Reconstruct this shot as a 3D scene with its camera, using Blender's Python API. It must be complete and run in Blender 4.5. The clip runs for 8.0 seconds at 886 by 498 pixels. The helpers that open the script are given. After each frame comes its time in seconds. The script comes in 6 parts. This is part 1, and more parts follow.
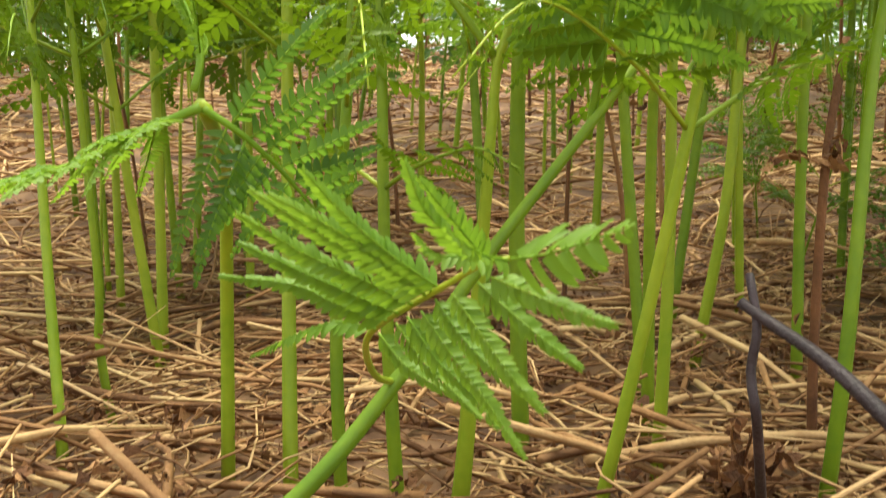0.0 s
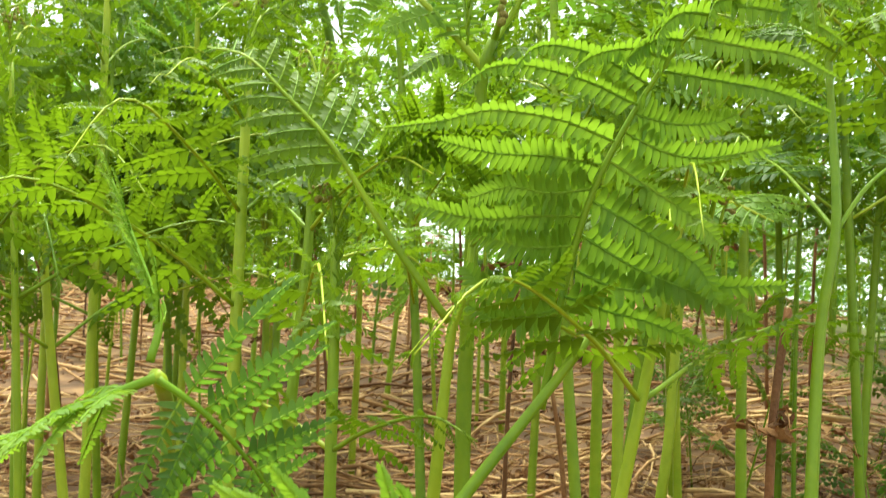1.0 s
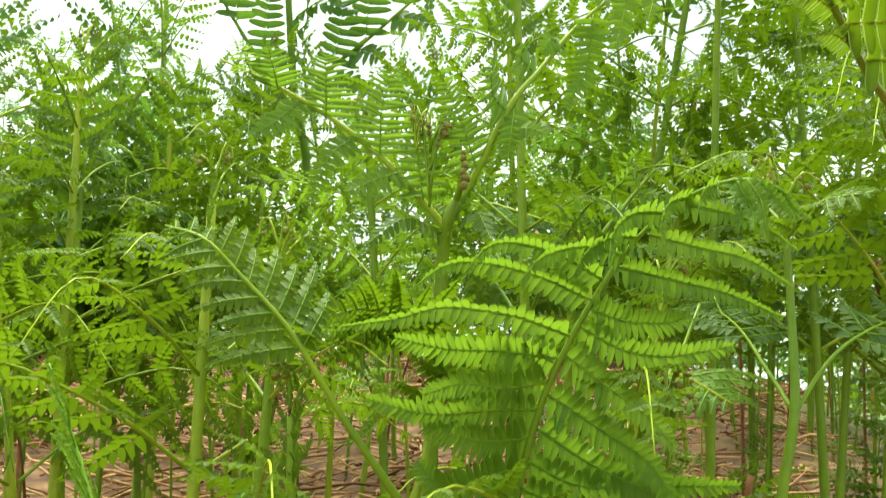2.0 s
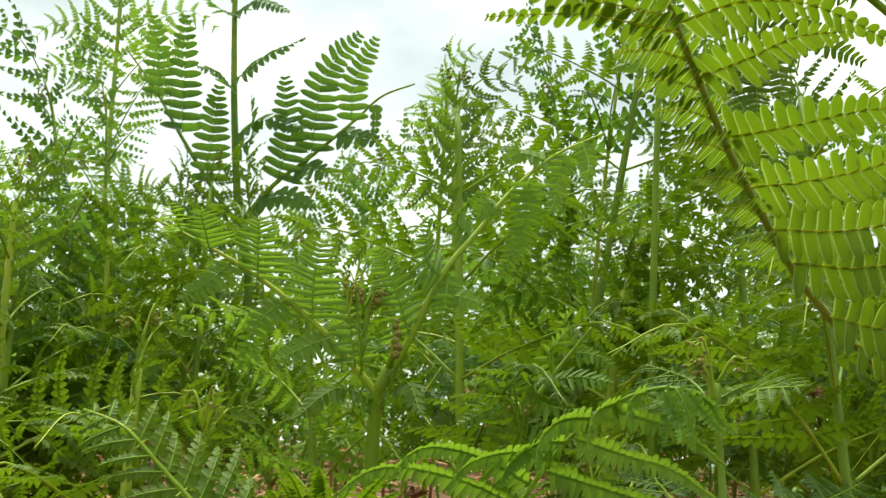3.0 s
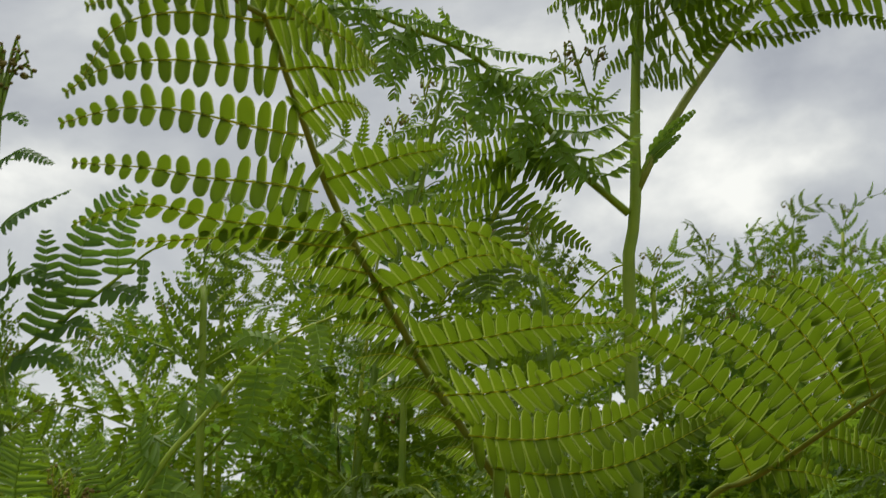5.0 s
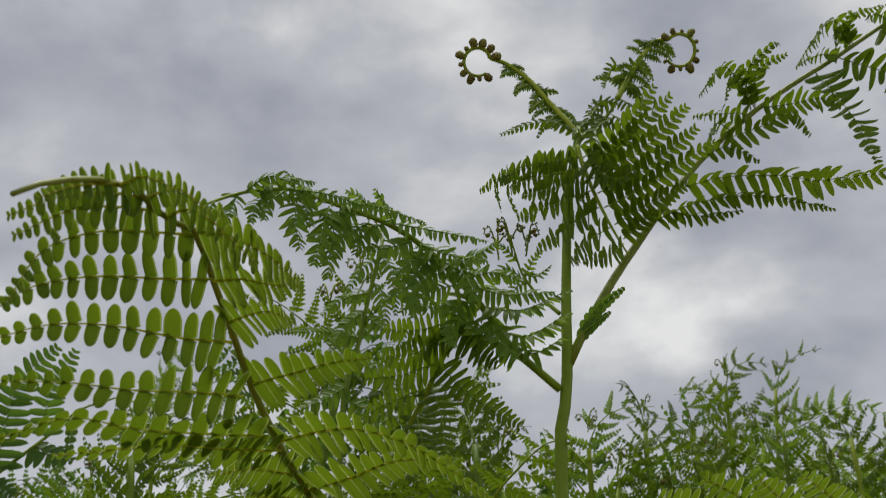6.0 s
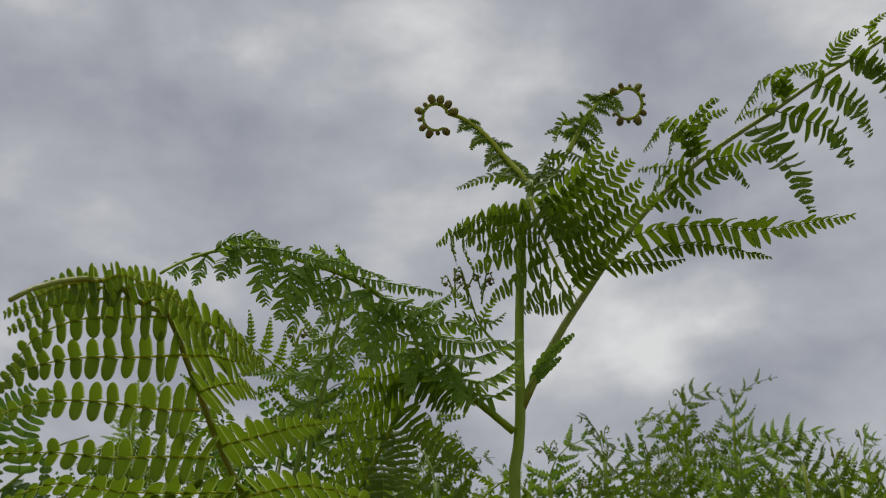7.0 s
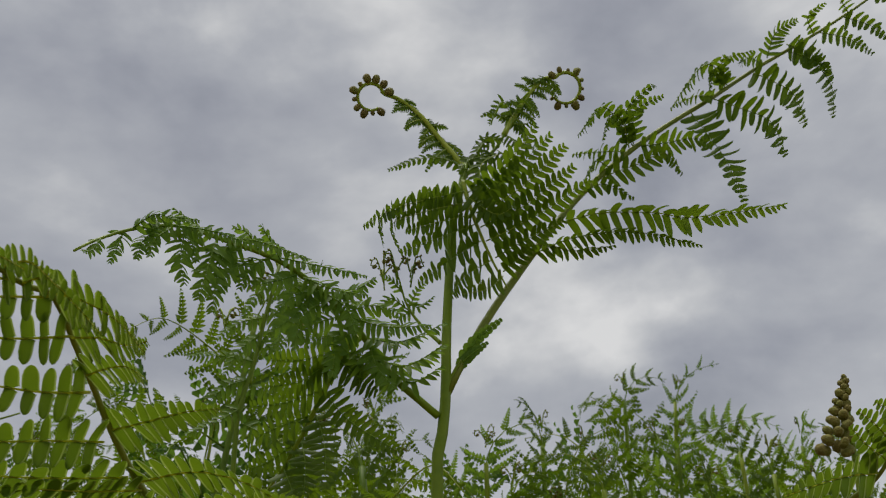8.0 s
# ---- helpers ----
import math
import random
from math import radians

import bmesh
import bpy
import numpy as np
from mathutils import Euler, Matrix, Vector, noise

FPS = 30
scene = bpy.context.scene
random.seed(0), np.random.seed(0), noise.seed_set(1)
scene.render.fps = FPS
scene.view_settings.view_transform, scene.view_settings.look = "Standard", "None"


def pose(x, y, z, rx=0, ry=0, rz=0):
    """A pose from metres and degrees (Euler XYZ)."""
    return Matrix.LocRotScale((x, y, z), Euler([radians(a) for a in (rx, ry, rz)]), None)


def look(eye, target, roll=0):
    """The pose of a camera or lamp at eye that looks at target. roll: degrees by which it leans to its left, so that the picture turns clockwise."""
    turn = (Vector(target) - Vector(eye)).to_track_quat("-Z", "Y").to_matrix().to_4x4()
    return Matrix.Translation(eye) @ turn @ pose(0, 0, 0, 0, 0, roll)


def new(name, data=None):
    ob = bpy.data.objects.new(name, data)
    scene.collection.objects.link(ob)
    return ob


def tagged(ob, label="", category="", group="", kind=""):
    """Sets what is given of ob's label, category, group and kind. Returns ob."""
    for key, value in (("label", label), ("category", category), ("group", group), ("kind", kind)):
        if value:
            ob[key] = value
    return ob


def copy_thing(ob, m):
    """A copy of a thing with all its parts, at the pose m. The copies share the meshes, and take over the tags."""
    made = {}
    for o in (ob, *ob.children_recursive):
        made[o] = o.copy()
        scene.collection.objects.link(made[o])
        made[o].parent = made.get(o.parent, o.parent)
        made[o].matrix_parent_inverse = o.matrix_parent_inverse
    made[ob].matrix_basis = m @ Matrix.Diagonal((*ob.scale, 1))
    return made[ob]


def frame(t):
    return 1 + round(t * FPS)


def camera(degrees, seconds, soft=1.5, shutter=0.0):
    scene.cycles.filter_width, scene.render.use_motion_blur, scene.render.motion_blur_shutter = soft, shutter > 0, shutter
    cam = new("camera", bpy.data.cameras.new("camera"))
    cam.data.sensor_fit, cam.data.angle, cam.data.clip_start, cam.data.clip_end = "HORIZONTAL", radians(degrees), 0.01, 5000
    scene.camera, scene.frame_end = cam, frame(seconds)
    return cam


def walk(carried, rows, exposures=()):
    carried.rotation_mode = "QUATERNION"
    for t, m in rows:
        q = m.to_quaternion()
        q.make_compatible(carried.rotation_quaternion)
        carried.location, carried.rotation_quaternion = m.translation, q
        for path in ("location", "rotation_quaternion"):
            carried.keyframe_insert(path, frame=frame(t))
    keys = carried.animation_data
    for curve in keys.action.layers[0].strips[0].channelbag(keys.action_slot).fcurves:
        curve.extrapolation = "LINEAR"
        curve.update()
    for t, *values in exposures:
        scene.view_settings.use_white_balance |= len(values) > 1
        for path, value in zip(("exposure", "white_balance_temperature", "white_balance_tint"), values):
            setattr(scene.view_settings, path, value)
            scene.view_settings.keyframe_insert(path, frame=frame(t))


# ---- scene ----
cam = camera(42.3, 8.0, soft=0.9, shutter=0.25)
cam.data.dof.use_dof, cam.data.dof.focus_distance, cam.data.dof.aperture_fstop = True, 0.48, 48.0
PATH = [
    (0, (0.0790, 0.0900, 0.1850), (-0.2140, 2.0532, -0.0590), -0.6),
    (0.5, (0.0780, 0.0913, 0.1999), (-0.1870, 2.0727, 0.1410), 0.9),
    (1, (0.0660, 0.0936, 0.2028), (-0.0990, 2.0816, 0.3460), 1.1),
    (1.5, (0.0710, 0.0927, 0.2269), (-0.0780, 2.0757, 0.4389), 1.1),
    (2, (0.0770, 0.0913, 0.2572), (-0.0630, 2.0719, 0.4985), 1.2),
    (2.2, (0.0770, 0.0913, 0.2692), (-0.0470, 2.0686, 0.5419), 1.1),
    (3.3, (0.0980, 0.0934, 0.3162), (0.0940, 2.0569, 0.6945), 1.7),
    (3.5, (0.1070, 0.0966, 0.3179), (0.1640, 2.0579, 0.7065), 1.3),
    (4, (0.1120, 0.0969, 0.3209), (0.2440, 2.0435, 0.7599), 0.6),
    (4.5, (0.1300, 0.0938, 0.3322), (0.3130, 2.0233, 0.8269), -0.2),
    (5, (0.1340, 0.0946, 0.3412), (0.3800, 1.9925, 0.9220), -0.5),
    (5.2, (0.1350, 0.0896, 0.3416), (0.4160, 1.9669, 0.9734), -0.8),
    (6.3, (0.1370, 0.0774, 0.3628), (0.4950, 1.8590, 1.1977), -1.4),
    (6.5, (0.1340, 0.0682, 0.3606), (0.5110, 1.8450, 1.1989), -1.7),
    (7, (0.1370, 0.0380, 0.3592), (0.5210, 1.8119, 1.1988), -2.3),
    (7.5, (0.1470, 0.0280, 0.3601), (0.5640, 1.8008, 1.1867), -2.1),
    (8, (0.1580, 0.0403, 0.3630), (0.6120, 1.8134, 1.1695), -2.1),
]
STOPS = [(0.0, 1.88, 7100, -2), (1.0, 2.14, 7050, -13), (2.2, 1.74, 7100, -13), (3.4, 1.02, 7100, -6), (4.2, 0.62, 7000, 0), (5.4, 0.16, 6800, 6), (6.5, -0.13, 6650, 8), (8.0, -0.20, 6650, 8)]
walk(cam, [(t, look(eye, target, roll)) for t, eye, target, roll in PATH], STOPS)
import mathutils

# ---- world, sun ----
world = bpy.data.worlds.new("overcast_sky")
scene.world = world
world.use_nodes = True
wn, wl = world.node_tree.nodes, world.node_tree.links
wn.clear()


def wnode(kind, **values):
    n = wn.new(kind)
    for key, value in values.items():
        n.inputs[key].default_value = value
    return n


w_out = wn.new("ShaderNodeOutputWorld")
w_bg = wn.new("ShaderNodeBackground")
w_sky = wn.new("ShaderNodeTexSky")
w_sky.sky_type, w_sky.sun_disc = "NISHITA", False
w_sky.sun_elevation, w_sky.sun_rotation = radians(76), radians(10)
w_co = wn.new("ShaderNodeTexCoord")
w_map = wn.new("ShaderNodeMapping")
w_map.inputs["Location"].default_value = (0.35, 0.1, 0.9)
w_map.inputs["Scale"].default_value = (1.0, 1.0, 1.7)
w_noise = wnode("ShaderNodeTexNoise", Scale=4.6, Detail=8.0, Roughness=0.5, Distortion=0.15)
w_ramp = wn.new("ShaderNodeValToRGB")
els = w_ramp.color_ramp.elements
els[0].position, els[0].color = 0.30, (0.27, 0.285, 0.345, 1)
els[1].position, els[1].color = 0.72, (0.80, 0.80, 0.82, 1)
for spot, tone in ((0.44, (0.37, 0.385, 0.445, 1)), (0.56, (0.475, 0.49, 0.54, 1)), (0.63, (0.60, 0.61, 0.645, 1))):
    els.new(spot).color = tone
w_sep = wn.new("ShaderNodeSeparateXYZ")
w_hor = wnode("ShaderNodeMapRange")
w_hor.inputs["From Min"].default_value, w_hor.inputs["From Max"].default_value = 0.05, 0.30
w_hor.inputs["To Min"].default_value, w_hor.inputs["To Max"].default_value = 0.42, 0.0
w_white = wn.new("ShaderNodeMix")
w_white.data_type = "RGBA"
w_white.inputs["B"].default_value = (0.92, 0.93, 0.95, 1)
w_mix = wn.new("ShaderNodeMix")
w_mix.data_type = "RGBA"
w_mix.inputs["Factor"].default_value = 0.94
w_scale = wn.new("ShaderNodeVectorMath")
w_scale.operation = "SCALE"
w_scale.inputs["Scale"].default_value = 0.1
wl.new(w_co.outputs["Generated"], w_map.inputs["Vector"])
wl.new(w_map.outputs["Vector"], w_noise.inputs["Vector"])
w_warp = wnode("ShaderNodeTexNoise", Scale=9.0, Detail=6.0, Roughness=0.6)
w_shift = wn.new("ShaderNodeVectorMath")
w_shift.operation = "MULTIPLY_ADD"
w_shift.inputs[1].default_value, w_shift.inputs[2].default_value = (0.16, 0.16, 0.16), (-0.08, -0.08, -0.08)
w_way = wn.new("ShaderNodeVectorMath")
wl.new(w_co.outputs["Generated"], w_warp.inputs["Vector"])
wl.new(w_warp.outputs["Color"], w_shift.inputs[0])
wl.new(w_co.outputs["Generated"], w_way.inputs[0])
wl.new(w_shift.outputs["Vector"], w_way.inputs[1])


def cloud(way, radius, amount, before):
    """A bank of thicker or thinner cloud round a direction, with a ragged edge."""
    dot = wn.new("ShaderNodeVectorMath")
    dot.operation = "DISTANCE"
    dot.inputs[1].default_value = way
    rise = wnode("ShaderNodeMapRange")
    rise.interpolation_type = "SMOOTHSTEP"
    rise.inputs["From Min"].default_value, rise.inputs["From Max"].default_value = radius, radius * 0.25
    rise.inputs["To Min"].default_value, rise.inputs["To Max"].default_value = 0.0, amount
    total = wn.new("ShaderNodeMath")
    wl.new(w_way.outputs["Vector"], dot.inputs[0])
    wl.new(dot.outputs["Value"], rise.inputs["Value"])
    wl.new(before, total.inputs[0])
    wl.new(rise.outputs["Result"], total.inputs[1])
    return total.outputs[0]


w_all = w_noise.outputs["Fac"]
for way, radius, amount in [((0.3496, 0.8722, 0.3423), 0.17, 0.085), ((0.4060, 0.8443, 0.3498), 0.12, 0.065), ((0.5023, 0.7893, 0.3532), 0.15, 0.08), ((0.4361, 0.8006, 0.4110), 0.14, -0.08), ((0.4283, 0.8522, 0.3005), 0.05, -0.05), ((-0.1683, 0.8201, 0.5468), 0.15, 0.06), ((0.0155, 0.8170, 0.5764), 0.10, -0.05), ((-0.0493, 0.8699, 0.4908), 0.15, 0.04)]:
    w_all = cloud(way, radius, amount, w_all)
wl.new(w_all, w_ramp.inputs["Fac"])
wl.new(w_co.outputs["Generated"], w_sep.inputs["Vector"])
wl.new(w_sep.outputs["Z"], w_hor.inputs["Value"])
wl.new(w_hor.outputs["Result"], w_white.inputs["Factor"])
wl.new(w_ramp.outputs["Color"], w_white.inputs["A"])
wl.new(w_sky.outputs["Color"], w_scale.inputs[0])
wl.new(w_scale.outputs["Vector"], w_mix.inputs["A"])
wl.new(w_white.outputs["Result"], w_mix.inputs["B"])
wl.new(w_mix.outputs["Result"], w_bg.inputs["Color"])
w_bg.inputs["Strength"].default_value = 1.0
wl.new(w_bg.outputs["Background"], w_out.inputs["Surface"])

sun_data = bpy.data.lights.new("sun", "SUN")
sun_data.energy, sun_data.angle, sun_data.color = 2.6, radians(40), (1.0, 0.96, 0.88)
sun_lamp = new("sun", sun_data)
sun_lamp.matrix_world = look((0, 0, 5), (0.15, -0.75, 2.0))


# ---- materials ----
def material(name):
    m = bpy.data.materials.new(name)
    m.use_nodes = True
    return m, m.node_tree.nodes, m.node_tree.links, m.node_tree.nodes["Principled BSDF"]


def ramp_node(nodes, stops):
    r = nodes.new("ShaderNodeValToRGB")
    e = r.color_ramp.elements
    e[0].position, e[0].color = stops[0][0], (*stops[0][1], 1)
    e[1].position, e[1].color = stops[-1][0], (*stops[-1][1], 1)
    for p, c in stops[1:-1]:
        e.new(p).color = (*c, 1)
    return r


def plant(name, stops, rough=0.5, scale=60.0, spread=0.5, glow=0.0, glow_tint=(0.3, 0.5, 0.05), island=False, bump=0.15):
    """A plant tissue: colours by piece and by two scales of noise, with some light passing through thin blades."""
    m, nodes, links, bsdf = material(name)
    co = nodes.new("ShaderNodeTexCoord")
    n1 = nodes.new("ShaderNodeTexNoise")
    n1.inputs["Scale"].default_value, n1.inputs["Detail"].default_value = scale, 4
    n2 = nodes.new("ShaderNodeTexNoise")
    n2.inputs["Scale"].default_value, n2.inputs["Detail"].default_value = scale * 9, 3
    links.new(co.outputs["Object"], n1.inputs["Vector"])
    links.new(co.outputs["Object"], n2.inputs["Vector"])
    if island:
        rnd, out = nodes.new("ShaderNodeNewGeometry"), "Random Per Island"
    else:
        rnd, out = nodes.new("ShaderNodeObjectInfo"), "Random"
    a = nodes.new("ShaderNodeMath")
    a.operation = "MULTIPLY_ADD"
    a.inputs[1].default_value = spread
    links.new(rnd.outputs[out], a.inputs[0])
    b = nodes.new("ShaderNodeMath")
    b.operation = "MULTIPLY_ADD"
    b.inputs[1].default_value = 0.8
    b.inputs[2].default_value = -0.4 - spread / 2 + 0.5
    links.new(n1.outputs["Fac"], b.inputs[0])
    links.new(b.outputs[0], a.inputs[2])
    c = nodes.new("ShaderNodeMath")
    c.operation = "MULTIPLY_ADD"
    c.inputs[1].default_value = 0.3
    links.new(n2.outputs["Fac"], c.inputs[0])
    d = nodes.new("ShaderNodeMath")
    d.operation = "SUBTRACT"
    d.inputs[1].default_value = 0.15
    links.new(a.outputs[0], d.inputs[0])
    links.new(d.outputs[0], c.inputs[2])
    r = ramp_node(nodes, stops)
    links.new(c.outputs[0], r.inputs["Fac"])
    links.new(r.outputs["Color"], bsdf.inputs["Base Color"])
    bsdf.inputs["Roughness"].default_value = rough
    bsdf.inputs["Specular IOR Level"].default_value = 0.28
    bp = nodes.new("ShaderNodeBump")
    bp.inputs["Strength"].default_value, bp.inputs["Distance"].default_value = bump, 0.002
    links.new(n2.outputs["Fac"], bp.inputs["Height"])
    links.new(bp.outputs["Normal"], bsdf.inputs["Normal"])
    if glow > 0:
        tr = nodes.new("ShaderNodeBsdfTranslucent")
        tint = nodes.new("ShaderNodeMix")
        tint.data_type = "RGBA"
        tint.inputs["Factor"].default_value = 0.6
        tint.inputs["B"].default_value = (*glow_tint, 1)
        links.new(r.outputs["Color"], tint.inputs["A"])
        links.new(tint.outputs["Result"], tr.inputs["Color"])
        mixer = nodes.new("ShaderNodeMixShader")
        mixer.inputs["Fac"].default_value = glow
        links.new(bsdf.outputs["BSDF"], mixer.inputs[1])
        links.new(tr.outputs["BSDF"], mixer.inputs[2])
        links.new(mixer.outputs["Shader"], nodes["Material Output"].inputs["Surface"])
    return m


LEAF = plant("fern_leaf", [(0.1, (0.042, 0.085, 0.006)), (0.5, (0.080, 0.145, 0.009)), (0.9, (0.135, 0.205, 0.014))], 0.5, 25, 0.4, 0.46, (0.215, 0.335, 0.012))
# paler leaf margin, with the highlight on its curled rim put into the colour
LEAF_EDGE_LIT = plant("leaf_margin_lit", [(0.1, (0.17, 0.24, 0.045)), (0.5, (0.25, 0.33, 0.07)), (0.9, (0.34, 0.42, 0.12))], 0.4, 40, 0.4, 0.45, (0.36, 0.48, 0.08))
# young leaves; also the brighter copy for the tall fern's skylit left arm
LEAF_NEW_OR_SKYLIT = plant("young_or_skylit_fern_leaf", [(0.1, (0.080, 0.165, 0.016)), (0.5, (0.135, 0.245, 0.024)), (0.9, (0.195, 0.31, 0.038))], 0.5, 25, 0.4, 0.47, (0.29, 0.45, 0.032))
LEAF_DARK = plant("bluish_fern_leaf", [(0.1, (0.034, 0.085, 0.018)), (0.5, (0.065, 0.138, 0.024)), (0.9, (0.115, 0.20, 0.032))], 0.5, 20, 0.5, 0.48, (0.22, 0.40, 0.03))
STEM = plant("green_stem", [(0.1, (0.10, 0.18, 0.010)), (0.5, (0.20, 0.285, 0.014)), (0.9, (0.33, 0.38, 0.028))], 0.45, 18, 0.6)
RIB = plant("leaf_rib", [(0.1, (0.34, 0.42, 0.04)), (0.5, (0.44, 0.49, 0.05)), (0.9, (0.52, 0.50, 0.07))], 0.45, 30, 0.4, 0.58, (0.66, 0.66, 0.08))
RACHIS = plant("pinna_stalk", [(0.1, (0.12, 0.165, 0.016)), (0.5, (0.19, 0.225, 0.024)), (0.9, (0.27, 0.265, 0.035))], 0.45, 30, 0.4)
RIB_GREEN = plant("green_leaf_rib", [(0.1, (0.10, 0.22, 0.012)), (0.5, (0.17, 0.30, 0.02)), (0.9, (0.26, 0.36, 0.03))], 0.45, 30, 0.4, 0.3, (0.3, 0.45, 0.03))
BUD = plant("fiddlehead_bud", [(0.1, (0.12, 0.08, 0.02)), (0.5, (0.22, 0.18, 0.04)), (0.9, (0.22, 0.26, 0.05))], 0.7, 120, 0.4, bump=0.6)
STRAW = plant("dry_straw", [(0.05, (0.12, 0.05, 0.018)), (0.45, (0.34, 0.17, 0.070)), (0.95, (0.59, 0.39, 0.19))], 0.7, 40, 0.95, island=True, bump=0.5)
DEADLEAF = plant("dead_fern_scraps", [(0.05, (0.07, 0.028, 0.012)), (0.5, (0.19, 0.08, 0.032)), (0.95, (0.36, 0.19, 0.08))], 0.8, 60, 0.9, island=True, bump=0.6)
DEADSTEM = plant("dead_stem", [(0.05, (0.07, 0.03, 0.015)), (0.5, (0.22, 0.09, 0.035)), (0.95, (0.40, 0.21, 0.09))], 0.7, 40, 0.8, bump=0.5)
TWIG = plant("dark_twig", [(0.1, (0.020, 0.013, 0.014)), (0.5, (0.045, 0.028, 0.032)), (0.9, (0.09, 0.055, 0.06))], 0.5, 60, 0.3, bump=0.4)

# ---- geometry helpers ----
rng = np.random.default_rng(7)


def unit(v):
    v = np.asarray(v, float)
    return v / max(np.linalg.norm(v), 1e-9)


def spline(points, n):
    """n points spaced evenly along a smooth curve through the given ones."""
    p = np.asarray(points, float)
    if len(p) == 2:
        return p[0] + np.linspace(0, 1, n)[:, None] * (p[1] - p[0])
    q = np.vstack([2 * p[0] - p[1], p, 2 * p[-1] - p[-2]])
    fine = []
    for i in range(1, len(q) - 2):
        u = np.linspace(0, 1, 24, endpoint=False)[:, None]
        a, b, c, d = q[i - 1], q[i], q[i + 1], q[i + 2]
        fine.append(0.5 * (2 * b + (c - a) * u + (2 * a - 5 * b + 4 * c - d) * u ** 2 + (3 * b - a - 3 * c + d) * u ** 3))
    fine = np.vstack(fine + [p[-1:]])
    return at_fraction(fine, np.linspace(0, 1, n))


def at_fraction(p, s):
    run = np.concatenate([[0], np.cumsum(np.linalg.norm(np.diff(p, axis=0), axis=1))])
    run /= max(run[-1], 1e-9)
    return np.stack([np.interp(s, run, p[:, k]) for k in range(3)], 1)


def tangents(p):
    t = np.gradient(p, axis=0)
    return t / np.maximum(np.linalg.norm(t, axis=1, keepdims=True), 1e-9)


def carried_normals(t, n0):
    """A normal carried along the tangents with no twist."""
    out = np.zeros_like(t)
    n = np.asarray(n0, float)
    for i in range(len(t)):
        n = n - t[i] * np.dot(n, t[i])
        if np.linalg.norm(n) < 1e-6:
            n = np.cross(t[i], (0.3, 0.9, 0.1))
        n = unit(n)
        out[i] = n
    return out


class Geo:
    """Collects vertices and faces with a material slot for each face."""

    def __init__(self):
        self.v, self.f, self.n = [], [], 0

    def add(self, v, f, slot=0):
        """f: faces of one size or of several."""
        self.v.append(np.asarray(v, float).reshape(-1, 3))
        if isinstance(f, np.ndarray):
            groups = [f]
        else:
            groups = [np.array([q for q in f if len(q) == k]) for k in sorted({len(q) for q in f})]
        for q in groups:
            self.f.append((q + self.n, slot))
        self.n += len(self.v[-1])

    def mesh(self, name, materials, origin=(0, 0, 0)):
        me = bpy.data.meshes.new(name)
        v = np.vstack(self.v) - np.asarray(origin, float)
        me.vertices.add(len(v))
        me.vertices.foreach_set("co", v.ravel())
        loops = np.concatenate([q.ravel() for q, _ in self.f])
        sizes = np.concatenate([np.full(len(q), q.shape[1]) for q, _ in self.f])
        slots = np.concatenate([np.full(len(q), m) for q, m in self.f])
        me.loops.add(len(loops))
        me.loops.foreach_set("vertex_index", loops)
        me.polygons.add(len(sizes))
        me.polygons.foreach_set("loop_start", np.concatenate([[0], np.cumsum(sizes)[:-1]]))
        for m in materials:
            me.materials.append(m)
        me.polygons.foreach_set("material_index", slots)
        me.polygons.foreach_set("use_smooth", np.ones(len(sizes), bool))
        me.update(calc_edges=True)
        return me


def tube(g, p, r0, r1, sides=6, slot=0, ridge=0.0, power=1.0):
    """A tapered, closed tube along p; ridge flutes it."""
    p = np.asarray(p, float)
    k = len(p)
    t = tangents(p)
    n = carried_normals(t, (0.13, -0.9, 0.2))
    b = np.cross(t, n)
    ang = np.arange(sides) * 2 * math.pi / sides
    s = np.linspace(0, 1, k) ** power
    rad = (r0 + (r1 - r0) * s)[:, None] * (1 + ridge * np.cos(ang * (sides / 2))[None, :])
    v = p[:, None, :] + rad[:, :, None] * (np.cos(ang)[None, :, None] * n[:, None, :] + np.sin(ang)[None, :, None] * b[:, None, :])
    i, j = np.divmod(np.arange((k - 1) * sides), sides)
    w = (j + 1) % sides
    g.add(v, np.stack([i * sides + j, i * sides + w, (i + 1) * sides + w, (i + 1) * sides + j], 1), slot)
    ends = np.arange(sides)
    g.f.append((np.stack([ends[::-1], (k - 1) * sides + ends]) + g.n - k * sides, slot))


